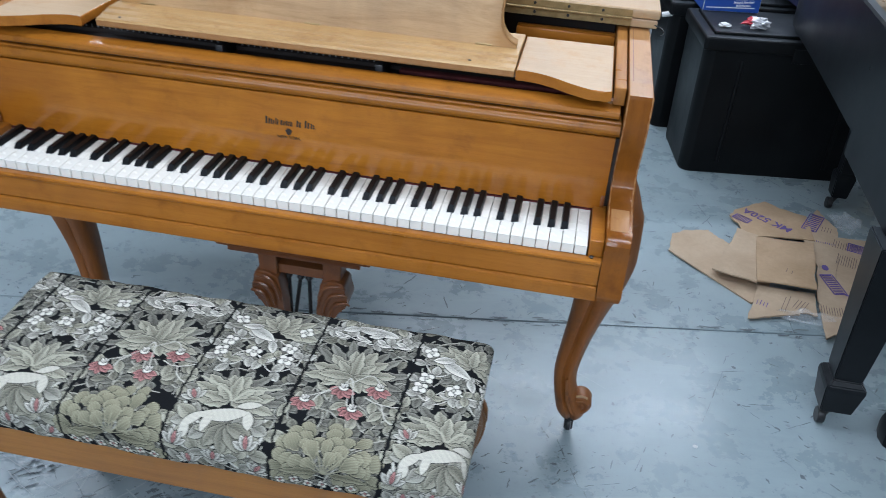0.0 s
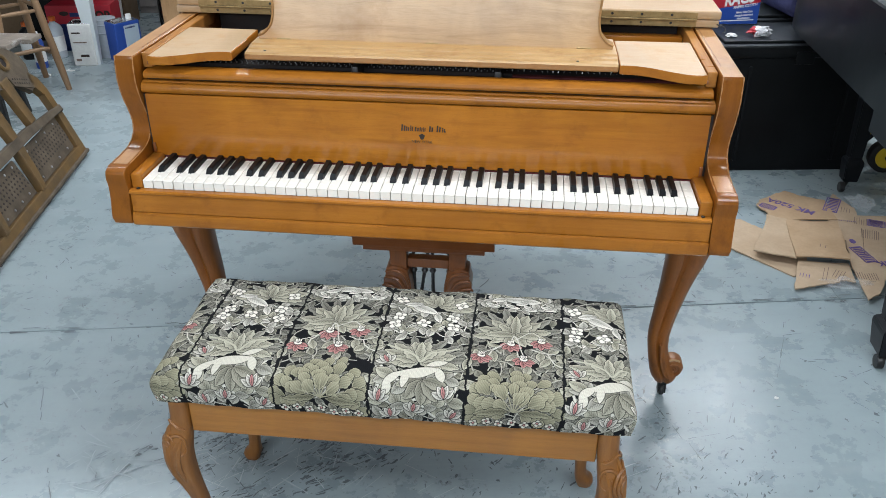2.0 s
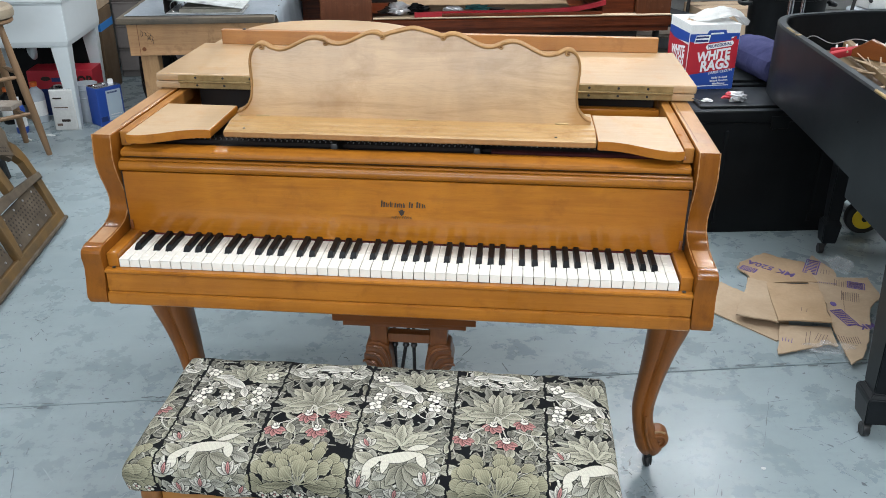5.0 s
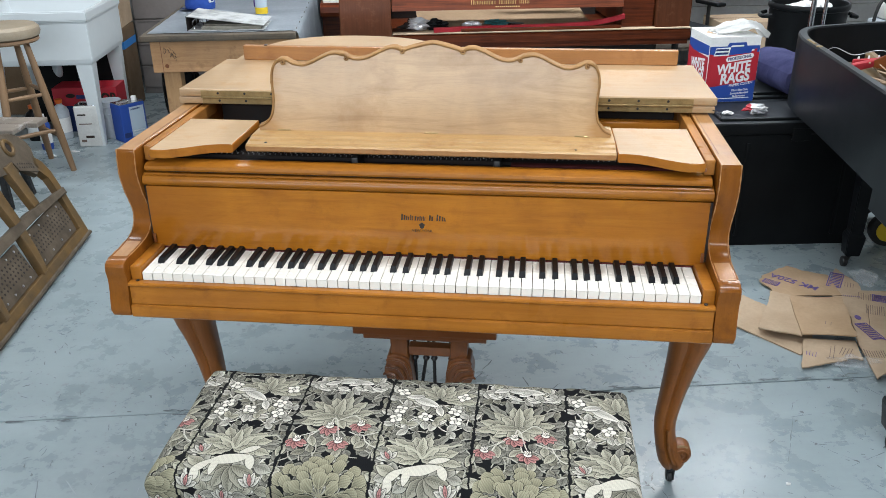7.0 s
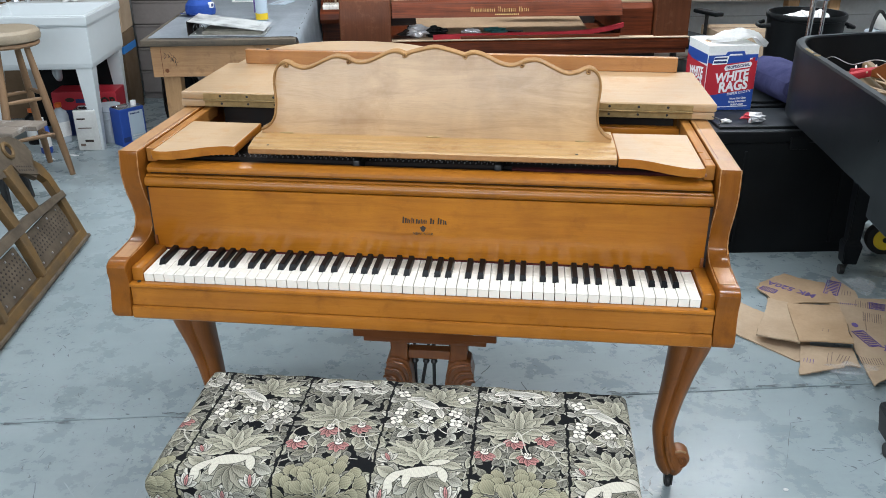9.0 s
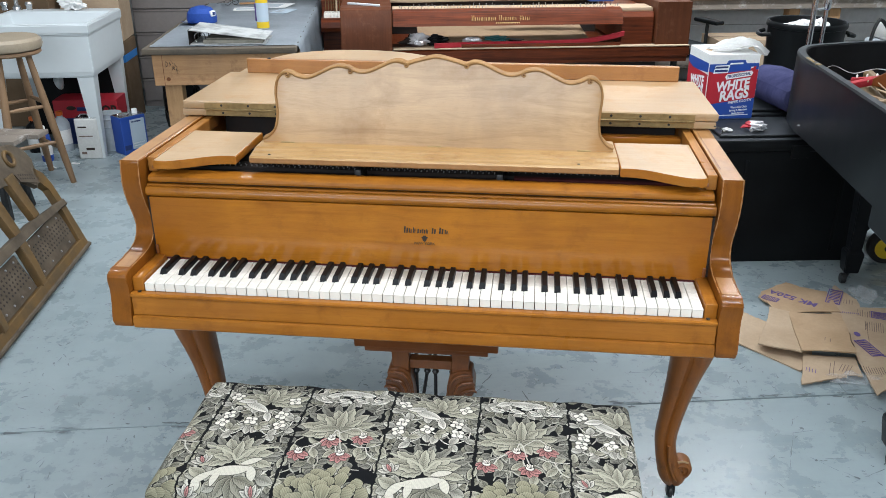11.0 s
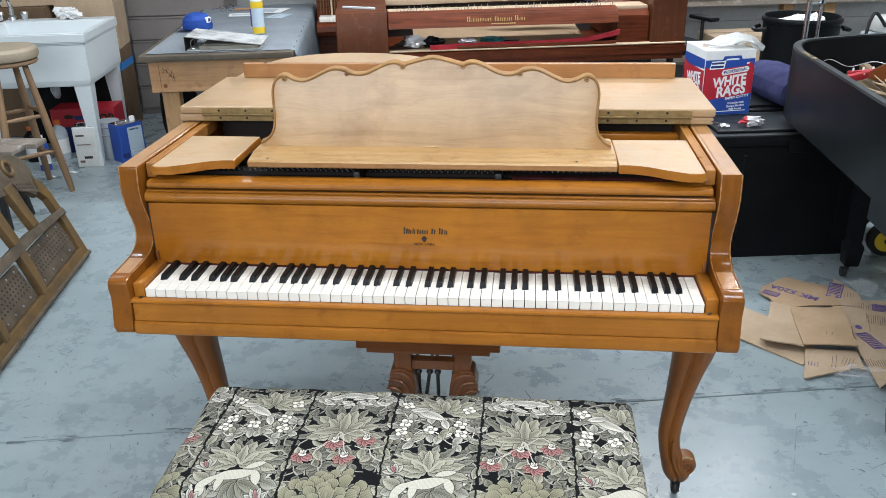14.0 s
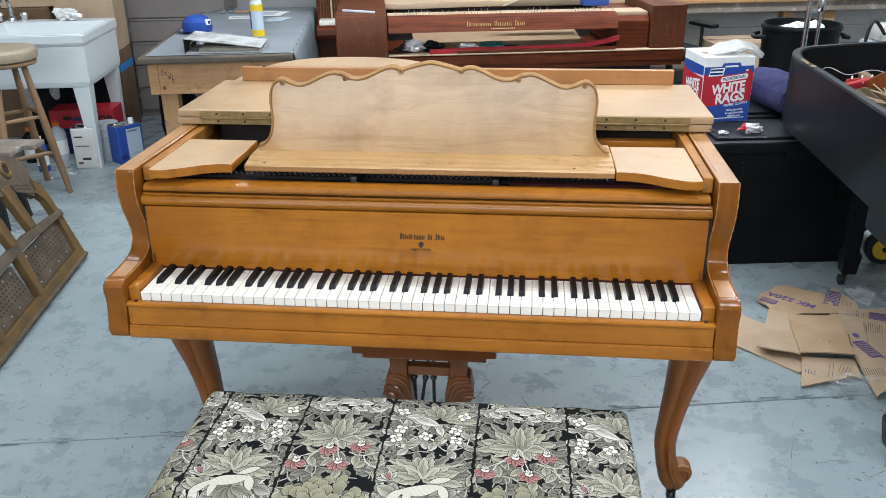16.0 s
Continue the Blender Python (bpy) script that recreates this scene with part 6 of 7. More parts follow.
sheet("cardboard_sheet", "plain kraft cardboard flap under a larger panel", [(1.077, 1.096), (1.12, 1.2), (1.151, 1.279), (1.19, 1.399), (1.256, 1.36), (1.216, 1.052)], 0.030, (0.02, -0.01), M_CARD2, (), 6)
sheet("cardboard_sheet", "large plain kraft cardboard panel on top of the pile", [(1.250, 1.35), (1.33, 1.349), (1.442, 1.349), (1.41, 1.15), (1.394, 1.041), (1.212, 1.046)], 0.034, (0.02, -0.02), M_CARD,
      [("bars", 1.325, 1.13, 0.03, 0.018, 70, M_CARDINK)], 5)

crumple("plastic_film", "clear crumpled plastic film by the cardboard", "plastic film", (1.36, 0.93, 0.001), (0.10, 0.035, 0.022), [M_FILM], 21)
crumple("plastic_film", "clear crumpled plastic film by the cardboard", "plastic film", (1.60, 1.57, 0.001), (0.06, 0.07, 0.03), [M_FILM], 22)

# yellow-hubbed dolly under the black piano
dolly = thing("piano_dolly", "low black dolly with yellow-hubbed wheels under the black piano", "dolly", (1.825, 2.05, 0))
part("deck", box(-0.05, 0.55, 0.0, 0.30, 0.150, 0.185, 0.004), M_BLACKPLAST, dolly)
for x, y in ((-0.01, -0.09), (0.5, -0.09), (-0.01, 0.25), (0.5, 0.25)):
    w = part("wheel", disc((x, y, 0.075), "y", 0.075, 0.045, 24, 0.008), M_RUBBER, dolly)
    part("hub", disc((x, y - 0.004, 0.075), "y", 0.050, 0.048, 20, 0.004), M_YELLOW, w, "yellow wheel hub")
    part("axle_cap", disc((x, y - 0.006, 0.075), "y", 0.012, 0.056, 12), M_BLACKIRON, w)
    part("fork", box(x - 0.02, x + 0.02, y + 0.024, y + 0.032, 0.06, 0.15, 0.003), M_BLACKIRON, dolly)


# ---- old piano plate leaning at the side ----
plate = new("piano_plate")
PA = radians(66)
pe1, pl = Vector((0.182, -0.983, 0)).normalized(), Vector((-0.983, -0.182, 0)).normalized()
pe2 = pl * math.cos(PA) + Vector((0, 0, 1)) * math.sin(PA)
pe3 = pe1.cross(pe2)
pm = Matrix.Identity(4)
for i, v in enumerate((-pe1, pe2, -pe3)):
    pm.col[i][:3] = v
plate.matrix_world = Matrix.Translation((-1.797, 1.712, 0.016)) @ pm
tagged(plate, "dusty gilt cast-iron piano plate leaning on its edge on the floor", "piano part")


def slab(name, pts, z0, z1, r=0.004, material=None, parent=None):
    return part(name, prism(pts, "z", z0, z1, r), material or M_GILT, parent or plate)


slab("bottom_rail", [(-0.03, -0.012), (1.5, -0.012), (1.5, 0.042), (0.0, 0.042)], -0.012, 0.024)
part("rail_lip", tube([(-0.03, -0.004, 0.022), (1.5, -0.004, 0.022)], 0.010, 8), M_DUST, plate)
slab("end_bar", [(-0.03, 0.0), (0.03, 0.035), (-0.008, 0.215), (-0.015, 0.30), (0.04, 0.37), (0.0, 0.42), (-0.05, 0.37), (-0.065, 0.31), (-0.055, 0.21)], -0.010, 0.022)
slab("cross_bar", [(-0.055, 0.195), (0.12, 0.208), (0.30, 0.215), (1.5, 0.215), (1.5, 0.255), (0.30, 0.255), (0.1, 0.238), (-0.055, 0.228)], 0.0, 0.034, 0.008, M_DUST)
for x, top in ((0.22, 0.45), (0.42, 0.45), (0.70, 0.46), (1.0, 0.47)):
    slab("strut", [(x - 0.028, 0.25), (x + 0.028, 0.25), (x + 0.036, top), (x - 0.042, top)], -0.004, 0.030, 0.006)
for x in (0.475, 0.86, 1.2):
    slab("strut", [(x - 0.018, 0.035), (x + 0.022, 0.035), (x + 0.004, 0.12), (x - 0.005, 0.222), (x - 0.07, 0.222), (x - 0.042, 0.12)], -0.002, 0.032, 0.006)
lug = [(0.0, 0.40), (-0.042, 0.44), (-0.035, 0.48), (0.0, 0.52), (0.045, 0.548), (0.11, 0.563), (0.18, 0.56), (0.4, 0.57), (1.5, 0.58), (1.5, 0.43), (0.3, 0.43), (0.12, 0.40), (0.06, 0.335), (0.0, 0.355)]
slab("top_web", lug, -0.002, 0.022, 0.007, M_DUST)
ringb = tube([(0.13 + 0.031 * math.cos(a), 0.502 + 0.031 * math.sin(a), 0.024) for a in np.linspace(0, 2 * math.pi, 25)[:-1]], 0.010, 8, closed=True)
part("lug_ring", ringb, M_GILT, plate)
part("lug_hole", disc((0.13, 0.502, 0.0225), "z", 0.026, 0.004, 20), M_SHADE_BLACK, plate)


def perforated(x0, x1, y0, y1, nx, ny, slant=0.0):
    """A thin web pierced with rows of round string-pin holes."""
    web = part("web", box(x0, x1, y0, y1, -0.004, 0.006, 0.002), M_DUST, plate)
    hb = bmesh.new()
    for i in range(nx):
        for j in range(ny):
            x = x0 + (x1 - x0) * (i + 0.5 + 0.25 * (j % 2)) / (nx + 0.3) + slant * j
            y = y0 + (y1 - y0) * (0.28 + 0.55 * (j + 0.5) / ny)
            disc((x, y, 0.0063), "z", 0.0048, 0.0012, 8, 0, hb)
    tagged(part("pin_holes", hb, M_SHADE_BLACK, web, "rows of small dark round holes"), kind="stuff")
    for i in range(4):
        part("bolt", lathe([(0.005, 0), (0.005, 0.003), (0.002, 0.005)], 8, (x0 + (x1 - x0) * (i + 0.5) / 4, y1 - 0.018, 0.006)), M_PIN, web)
        part("bolt", lathe([(0.005, 0), (0.005, 0.003), (0.002, 0.005)], 8, (x0 + (x1 - x0) * (i + 0.7) / 4, y0 + 0.022, 0.006)), M_PIN, web)


perforated(0.012, 0.425, 0.043, 0.2, 15, 5)
perforated(0.50, 0.80, 0.043, 0.2, 11, 5)
perforated(0.88, 1.15, 0.043, 0.2, 10, 5)
slab("patch_web", [(0.03, 0.345), (0.16, 0.40), (0.17, 0.44), (0.02, 0.42)], 0.0222, 0.026, 0.001, M_DUST)
hb = bmesh.new()
for i in range(7):
    for j in range(2):
        disc((0.05 + 0.016 * i, 0.375 + 0.018 * j + 0.006 * i, 0.0265), "z", 0.004, 0.0012, 8, 0, hb)
tagged(part("pin_holes", hb, M_SHADE_BLACK, plate), kind="stuff")

for o in plate.children_recursive:
    for v in o.data.vertices:
        v.co.x = -v.co.x
    o.data.flip_normals()

# low trestle with grey boards
trestle = thing("low_trestle", "low weathered trestle with two grey boards", "trestle", (-2.55, 2.12, 0), radians(4))
part("board", box(-0.7, 0.31, -0.13, -0.01, 0.390, 0.415, 0.004), M_GREYWOOD, trestle)
part("board", box(-0.7, 0.36, 0.005, 0.12, 0.387, 0.411, 0.004), M_GREYWOOD, trestle)
part("rail", box(-0.65, 0.24, -0.09, -0.06, 0.325, 0.389, 0.003), M_BLACKIRON, trestle)
for x in (-0.6, 0.17):
    for y in (-0.09, 0.08):
        part("leg", tube([(x, y * 0.8, 0.389), (x + 0.03, y * 1.3, 0.0)], 0.018, 8, square=4.0), M_BLACKIRON, trestle)
    part("tie", box(x - 0.02, x + 0.02, -0.09, 0.09, 0.36, 0.387, 0.003), M_BLACKIRON, trestle)

# wooden stool
stool = thing("wooden_stool", "worn round-seated wooden stool with splayed turned legs", "stool", (-2.545, 2.582, 0))
sp = [(0.0, 0.744), (0.160, 0.745), (0.174, 0.753), (0.180, 0.772), (0.176, 0.795), (0.160, 0.810), (0.11, 0.814), (0.0, 0.810)]
part("seat", lathe([(max(r, 0.001), z) for r, z in sp], 36), M_SEAT, stool, "greyed thick round seat")
part("seat_rim", lathe([(0.12, 0.720), (0.160, 0.722), (0.168, 0.730), (0.166, 0.7435), (0.02, 0.7435)], 36), M_STOOL, stool)
feet = [(0.219, 0.026), (-0.026, 0.219), (-0.219, -0.026), (0.026, -0.219)]


def on_leg(i, z):
    f = Vector((*feet[i], 0))
    return f.lerp(f * 0.46, z / 0.74) + Vector((0, 0, z))


for i in range(4):
    n = 10
    part("leg", tube([on_leg(i, 0.737 * k / n) for k in range(n + 1)], [0.015 + 0.006 * math.sin(math.pi * (k / n) ** 0.8) for k in range(n + 1)], 12), M_STOOL, stool)
for (a, b, z) in ((0, 1, 0.46), (1, 2, 0.44), (2, 3, 0.46), (3, 0, 0.44), (0, 1, 0.20), (1, 2, 0.24), (2, 3, 0.20), (3, 0, 0.24)):
    p, q = on_leg(a, z), on_leg(b, z)
    part("rung", tube([p.lerp(q, k / 6) for k in range(7)], [0.008 + 0.004 * math.sin(math.pi * k / 6) for k in range(7)], 8), M_STOOL, stool)

# utility sink and what stands under it
sink = thing("utility_sink", "white moulded utility sink on tapered splayed legs", "sink", room(-2.41, 3.405, 0), ROOM)
SW, SD = 0.68, 0.68
sk = bmesh.new()
RIM = 0.812
loops = []
for inset, z in ((0.022, 0.50), (0.012, 0.53), (0.010, 0.745), (0.0, 0.757), (0.0, RIM - 0.006), (0.006, RIM), (0.022, RIM), (0.030, RIM - 0.006), (0.065, 0.70), (0.12, 0.68)):
    cut = 0.10 if inset > 0.02 and z > 0.6 and inset != 0.022 or inset == 0.022 and z == RIM or inset > 0.1 else 0
    loops.append([sk.verts.new((x, y, z)) for x, y in ((inset, inset), (SW - inset, inset), (SW - inset, SD - inset - cut), (inset, SD - inset - cut))])
for a, b in zip(loops, loops[1:]):
    for k in range(4):
        sk.faces.new((a[k], a[(k + 1) % 4], b[(k + 1) % 4], b[k]))
sk.faces.new(loops[0]), sk.faces.new(loops[-1])
bmesh.ops.bevel(sk, geom=sk.edges[:], offset=0.006, segments=2, affect="EDGES", clamp_overlap=True)
part("basin", sk, M_WHITEP, sink)
for sx in (0, 1):
    for sy in (0, 1):
        X = (lambda v: SW - 0.024 - v) if sx else (lambda v: 0.024 + v)
        Y = (lambda v: SD - 0.024 - v) if sy else (lambda v: 0.024 + v)
        lb = bmesh.new()
        for w0, w1, d0, d1 in ((0.095, 0.038, 0.060 if sy else 0.085, 0.030 if sy else 0.038),):
            own = bmesh.new()
            top = [own.verts.new((X(p), Y(q), 0.505)) for p, q in ((0, 0), (w0, 0), (w0, d0), (0, d0))]
            low = [own.verts.new((X(p + 0.012), Y(q + 0.012), 0.0)) for p, q in ((0, 0), (w1, 0), (w1, d1), (0, d1))]
            for k in range(4):
                own.faces.new((top[k], top[(k + 1) % 4], low[(k + 1) % 4], low[k]))
            own.faces.new(top), own.faces.new(low)
            merge(lb, own)
        part("leg", lb, M_WHITEP, sink)
fx = 0.05
fa = lathe([(0.03, 0.0), (0.026, 0.02), (0.016, 0.03), (0.013, 0.09)], 16, (fx, SD - 0.04, RIM))
tube(curve([(fx, SD - 0.04, 0.89), (fx, SD - 0.08, 0.95), (fx + 0.02, SD - 0.20, 0.965), (fx + 0.03, SD - 0.25, 0.94)], 6), 0.011, 10, fa)
faucet = part("faucet", fa, M_STEEL, sink)
for s in (-1, 1):
    part("tap_handle", lathe([(0.022, 0), (0.02, 0.02), (0.026, 0.035), (0.02, 0.05)], 12, (fx + s * 0.075, SD - 0.04, RIM)), M_STEEL, faucet)
part("drain_pipe", tube(curve([(0.32, 0.4, 0.53), (0.32, 0.4, 0.40), (0.30, 0.44, 0.36), (0.27, 0.48, 0.40), (0.27, 0.6, 0.42)], 5), 0.02, 10), M_WHITEP, sink)
crumple("plastic_bag", "crumpled clear plastic bag on the back of the sink", "bag", room(-2.00, 4.0, 0.814), (0.10, 0.05, 0.05), [M_PAPER], 31)


def jerrycan(name, label, at, turn, w, d, h, material, bands=()):
    t = thing(name, label, "can", at, turn, "solvent cans")
    part("body", box(-w / 2, w / 2, -d / 2, d / 2, 0, h, 0.007), material, t)
    part("rim", box(-w / 2 + 0.004, w / 2 - 0.004, -d / 2 + 0.004, d / 2 - 0.004, h, h + 0.004, 0.001), M_STEEL, t)
    part("cap", lathe([(0.017, 0), (0.017, 0.022), (0.015, 0.026), (0.001, 0.026)], 16, (w / 2 - 0.035, 0, h + 0.003)), M_WHITEINK, t)
    part("handle", tube(curve([(-w / 2 + 0.02, 0, h + 0.003), (-w / 2 + 0.03, 0, h + 0.014), (0.0, 0, h + 0.014), (0.01, 0, h + 0.003)], 4), 0.004, 6), M_STEEL, t)
    for x0, x1, z0, z1, mm in bands:
        part("label_print", box(x0, x1, -d / 2 - 0.0012, -d / 2 - 0.0002, z0, z1), mm, t, smooth=0)
    return t


M_SKY = mat("pale_blue_print", (0.47, 0.56, 0.64), 0.5)
blue = jerrycan("solvent_can", "blue rectangular solvent can with a pale label and white cap", (-2.262, 3.217, 0), radians(56), 0.17, 0.115, 0.236, M_BLUEP,
                [(-0.025, 0.072, 0.03, 0.215, M_SKY), (-0.015, 0.05, 0.195, 0.205, M_NAVYP), (-0.015, 0.06, 0.06, 0.068, M_WHITEINK), (-0.015, 0.04, 0.045, 0.052, M_WHITEINK), (-0.08, -0.035, 0.03, 0.06, M_NAVYP)])
jerrycan("solvent_can", "white rectangular metal can with sparse black print", (-2.452, 3.085, 0), ROOM, 0.135, 0.10, 0.252, M_TIN,
         [(-0.05, 0.0, 0.195, 0.204, M_INK), (-0.05, 0.03, 0.14, 0.146, M_CARDINK), (-0.02, 0.03, 0.055, 0.070, M_INK), (-0.05, -0.02, 0.03, 0.045, M_CARDINK)])
redbox = thing("towel_box", "red and blue carton of shop towels under the sink", "carton", (-2.62, 3.43, 0), ROOM)
part("carton", box(-0.20, 0.20, -0.08, 0.12, 0, 0.285, 0.003), M_REDP, redbox)
part("print", box(-0.199, -0.08, -0.0815, -0.0803, 0.0, 0.17), M_NAVYP, redbox, smooth=0)
part("print", box(-0.08, 0.199, -0.0815, -0.0803, 0.0, 0.15), M_TEAL, redbox, smooth=0)
writing(redbox, "SHOP", 0.085, Matrix.Translation((0.105, -0.082, 0.215)) @ FACE @ Matrix.Diagonal((0.8, 1, 1, 1)), M_INK, "print_word", bold=0.003)
part("print", prism([(-0.09 + 0.03 * math.cos(a), 0.235 + 0.014 * math.sin(a)) for a in np.linspace(0, 6.28, 13)[:-1]], "y", -0.0815, -0.0803), M_INK, redbox, smooth=0)
part("print", box(-0.055, 0.03, -0.0815, -0.0803, 0.215, 0.24), M_NAVYP, redbox, smooth=0)


def bottle(label, at, r, h, material, capm):
    t = thing("bottle", label, "bottle", at, 0, "bottles under the sink")
    part("body", lathe([(r * 0.95, 0), (r, 0.01), (r, h * 0.68), (r * 0.8, h * 0.78), (r * 0.35, h * 0.86), (r * 0.35, h * 0.92)], 18), material, t)
    part("cap", lathe([(r * 0.42, h * 0.9), (r * 0.42, h), (0.001, h)], 14), capm, t)
    part("label_band", lathe([(r * 1.012, h * 0.18), (r * 1.012, h * 0.55)], 18), M_PAPER, t)


bottle("blue plastic bottle with a white label and white cap", (-2.69, 2.98, 0), 0.034, 0.215, M_BLUEP, M_WHITEINK)
bottle("clear grey bottle with an orange cap", (-2.70, 3.20, 0), 0.05, 0.25, M_CLOTH, M_ORANGE)
bottle("black plastic bottle with an orange cap", (-2.86, 3.16, 0), 0.05, 0.22, M_BLACKPLAST, M_ORANGE)
bk_ = thing("paint_pail", "small grey ribbed plastic pail under the sink", "pail", (-2.40, 3.26, 0))
part("body", lathe([(0.062, 0), (0.066, 0.02), (0.07, 0.15), (0.074, 0.155), (0.07, 0.16), (0.072, 0.2), (0.076, 0.205), (0.072, 0.21), (0.072, 0.235), (0.06, 0.235)], 20), M_CLOTH, bk_)
solo("paper_scrap", box(-0.05, 0.05, -0.006, 0.006, 0, 0.006, 0.002), M_PAPER, "thin white offcut on the floor by the sink", "scrap", (-2.60, 2.86, 0.0), radians(-35))
solo("paper_scrap", prism([(-0.03, 0), (0.02, -0.012), (0.035, 0.006), (-0.01, 0.018)], "z", 0, 0.004), M_PAPER, "thin white offcut on the floor by the sink", "scrap", (-2.50, 2.93, 0.0))
crumple("paper_scrap", "tiny white paper scrap on the floor", "scrap", (-1.34, 1.22, 0.0), (0.014, 0.008, 0.006), [M_PAPER], 41)
crumple("paper_scrap", "tiny white paper scrap on the floor", "scrap", (0.98, 0.30, 0.0), (0.008, 0.006, 0.004), [M_PAPER], 42)

# ---- cartons, drawers and the cloth-covered table ----
def carton(label, u, v, z, w, d, h, material, tape=None, turn=0.0):
    t = thing("carton", label, "carton", room(u, v, z), ROOM + turn, "cartons by the wall")
    part("box", box(0, w, 0, d, 0, h, 0.004), material, t)
    part("flap_seam", box(0.004, w - 0.004, d / 2 - 0.002, d / 2 + 0.002, h, h + 0.002), M_CARDINK, t, smooth=0)
    if tape:
        part("tape", box(-0.0012, w + 0.0012, -0.0012, d + 0.0012, tape, tape + 0.05), M_BLUETAPE, t, "bright blue tape band")
    return t


# kraft card darkened: the shade on the low cartons is put into the colour
M_SHADECARD = rough_mat("shaded_kraft_card", (0.15, 0.095, 0.05), (0.12, 0.075, 0.04), 0.85, 5)
M_DARKCARD2 = rough_mat("aged_kraft_card", (0.30, 0.20, 0.115), (0.25, 0.165, 0.095), 0.85, 4)
M_BLUETAPE = mat("blue_tape", (0.03, 0.20, 0.55), 0.5)
carton("tall kraft carton with a blue tape band beside the sink", -2.16, 4.26, 0, 0.36, 0.30, 0.56, M_SHADECARD, 0.425)
carton("kraft carton stacked on another carton", -2.18, 4.28, 0.5625, 0.38, 0.32, 0.50, M_CARD2, None, 0.05)
carton("open kraft carton behind the sink, coloured darker for shade", -2.74, 4.24, 0, 0.52, 0.40, 0.865, M_SHADECARD, None, -0.08)
carton("flat kraft carton lying on another carton", -2.50, 4.24, 0.8675, 0.46, 0.36, 0.10, M_CARD2, None, 0.12)
carton("reddish printed carton lying on other cartons", -2.58, 4.3, 0.97, 0.26, 0.24, 0.08, rough_mat("red_card", (0.45, 0.13, 0.07), (0.4, 0.11, 0.06), 0.8))

# added black bundle, filling the dark between the cartons and the table
bag = crumple("rubbish_bag", "black crumpled bundle added for the dark beside the table", "bag", room(-1.38, 3.95, 0), (0.15, 0.20, 0.34), [M_BLACKPLAST], 71, 0.35)
# added black box that supplies the darkness under the sink
crate = thing("black_crate", "black backdrop box added to darken the space under the sink", "crate", room(-2.40, 3.98, 0), ROOM)
part("body", box(0, 0.60, 0.03, 0.22, 0, 0.46, 0.012), M_BLACKPLAST, crate)
part("rim", box(-0.006, 0.606, 0.024, 0.226, 0.46, 0.485, 0.006), M_BLACKPLAST, crate)

cab = thing("drawer_cabinet", "dark taupe cabinet with wide lipped drawers", "cabinet", room(-1.84, 4.72, 0), ROOM)
part("carcass", box(0, 0.70, 0.02, 0.6, 0, 1.25, 0.004), M_TAUPE, cab)
for i in range(7):
    z0 = 0.05 + 0.168 * i
    dr = part("drawer", box(0.006, 0.694, 0.0, 0.0195, z0, z0 + 0.160, 0.003), M_TAUPE, cab)
    part("drawer_lip", box(0.01, 0.69, -0.006, -0.0005, z0 + 0.148, z0 + 0.158, 0.001), M_TAUPE, dr)

table = thing("work_table", "rough pine work table with a worn dark-edged top", "table", room(-1.31, 2.90, 0), ROOM)
TW, TD, TZ = 0.81, 2.0, 0.752
part("top", box(0, TW, 0, TD, TZ - 0.032, TZ, 0.005), M_EDGE, table)
part("front_apron", box(0.04, TW - 0.04, 0.035, 0.07, TZ - 0.20, TZ - 0.033, 0.003), M_PINE, table)
for s in (0.04, TW - 0.075):
    part("side_apron", box(s, s + 0.035, 0.071, TD - 0.08, TZ - 0.20, TZ - 0.033, 0.003), M_PINE_Z, table)
for x in (0.08, TW - 0.17):
    for y in (0.072, TD - 0.18):
        part("leg", box(x, x + 0.09, y, y + 0.09, 0, TZ - 0.033, 0.004), M_PINE_Z, table)
rp = random.Random(4)
for i in range(16):
    x, z, a = 0.115 + 0.0035 * i + rp.uniform(-0.012, 0.012), TZ - 0.062 - 0.0035 * i + rp.uniform(-0.014, 0.014), rp.uniform(-0.9, 0.9)
    part("pencil_mark", tube([(x, 0.0350, z), (x + 0.007 * math.sin(a) + 0.003, 0.0346, z - 0.008), (x + 0.020 * math.sin(a), 0.0350, z - 0.020 * math.cos(a))], rp.uniform(0.0008, 0.0017), 5), M_INK, table, smooth=0)
part("knot", disc((0.115, 0.0348, TZ - 0.165), "y", 0.011, 0.002, 12), M_BROWN, table, "dark knot in the pine")
part("board_joint", box(0.092, 0.0945, 0.0343, 0.0352, TZ - 0.199, TZ - 0.034), M_BROWN, table, smooth=0)
# cloth over the table, hanging at the far side
cl = bmesh.new()
cu_ = [(0.03, TZ + 0.004), (0.2, TZ + 0.004), (0.5, TZ + 0.004), (0.79, TZ + 0.004), (0.815, TZ - 0.002), (0.825, TZ - 0.03), (0.83, TZ - 0.15), (0.84, TZ - 0.32)]
rows = []
for j in range(41):
    y = 0.05 + (TD - 0.06) * j / 40
    rows.append([cl.verts.new((x + (0.016 * math.sin(j * 0.7) * max(0, (TZ - z) / 0.3)), y, z + 0.0012 * math.sin(j * 1.7 + x * 9))) for x, z in cu_])
for a, b in zip(rows, rows[1:]):
    for k in range(len(cu_) - 1):
        cl.faces.new((a[k], a[k + 1], b[k + 1], b[k]))
bmesh.ops.solidify(cl, geom=cl.faces[:], thickness=0.004)
solo("table_cloth", cl, M_CLOTH, "grey felt cloth spread over the work table, hanging over its edge", "cloth", room(-1.31, 2.90, 0), ROOM, smooth=60)
TOP = TZ + 0.007
M_LEAVES = rough_mat("dull_paper", (0.30, 0.29, 0.24), (0.18, 0.17, 0.14), 0.9, 14)
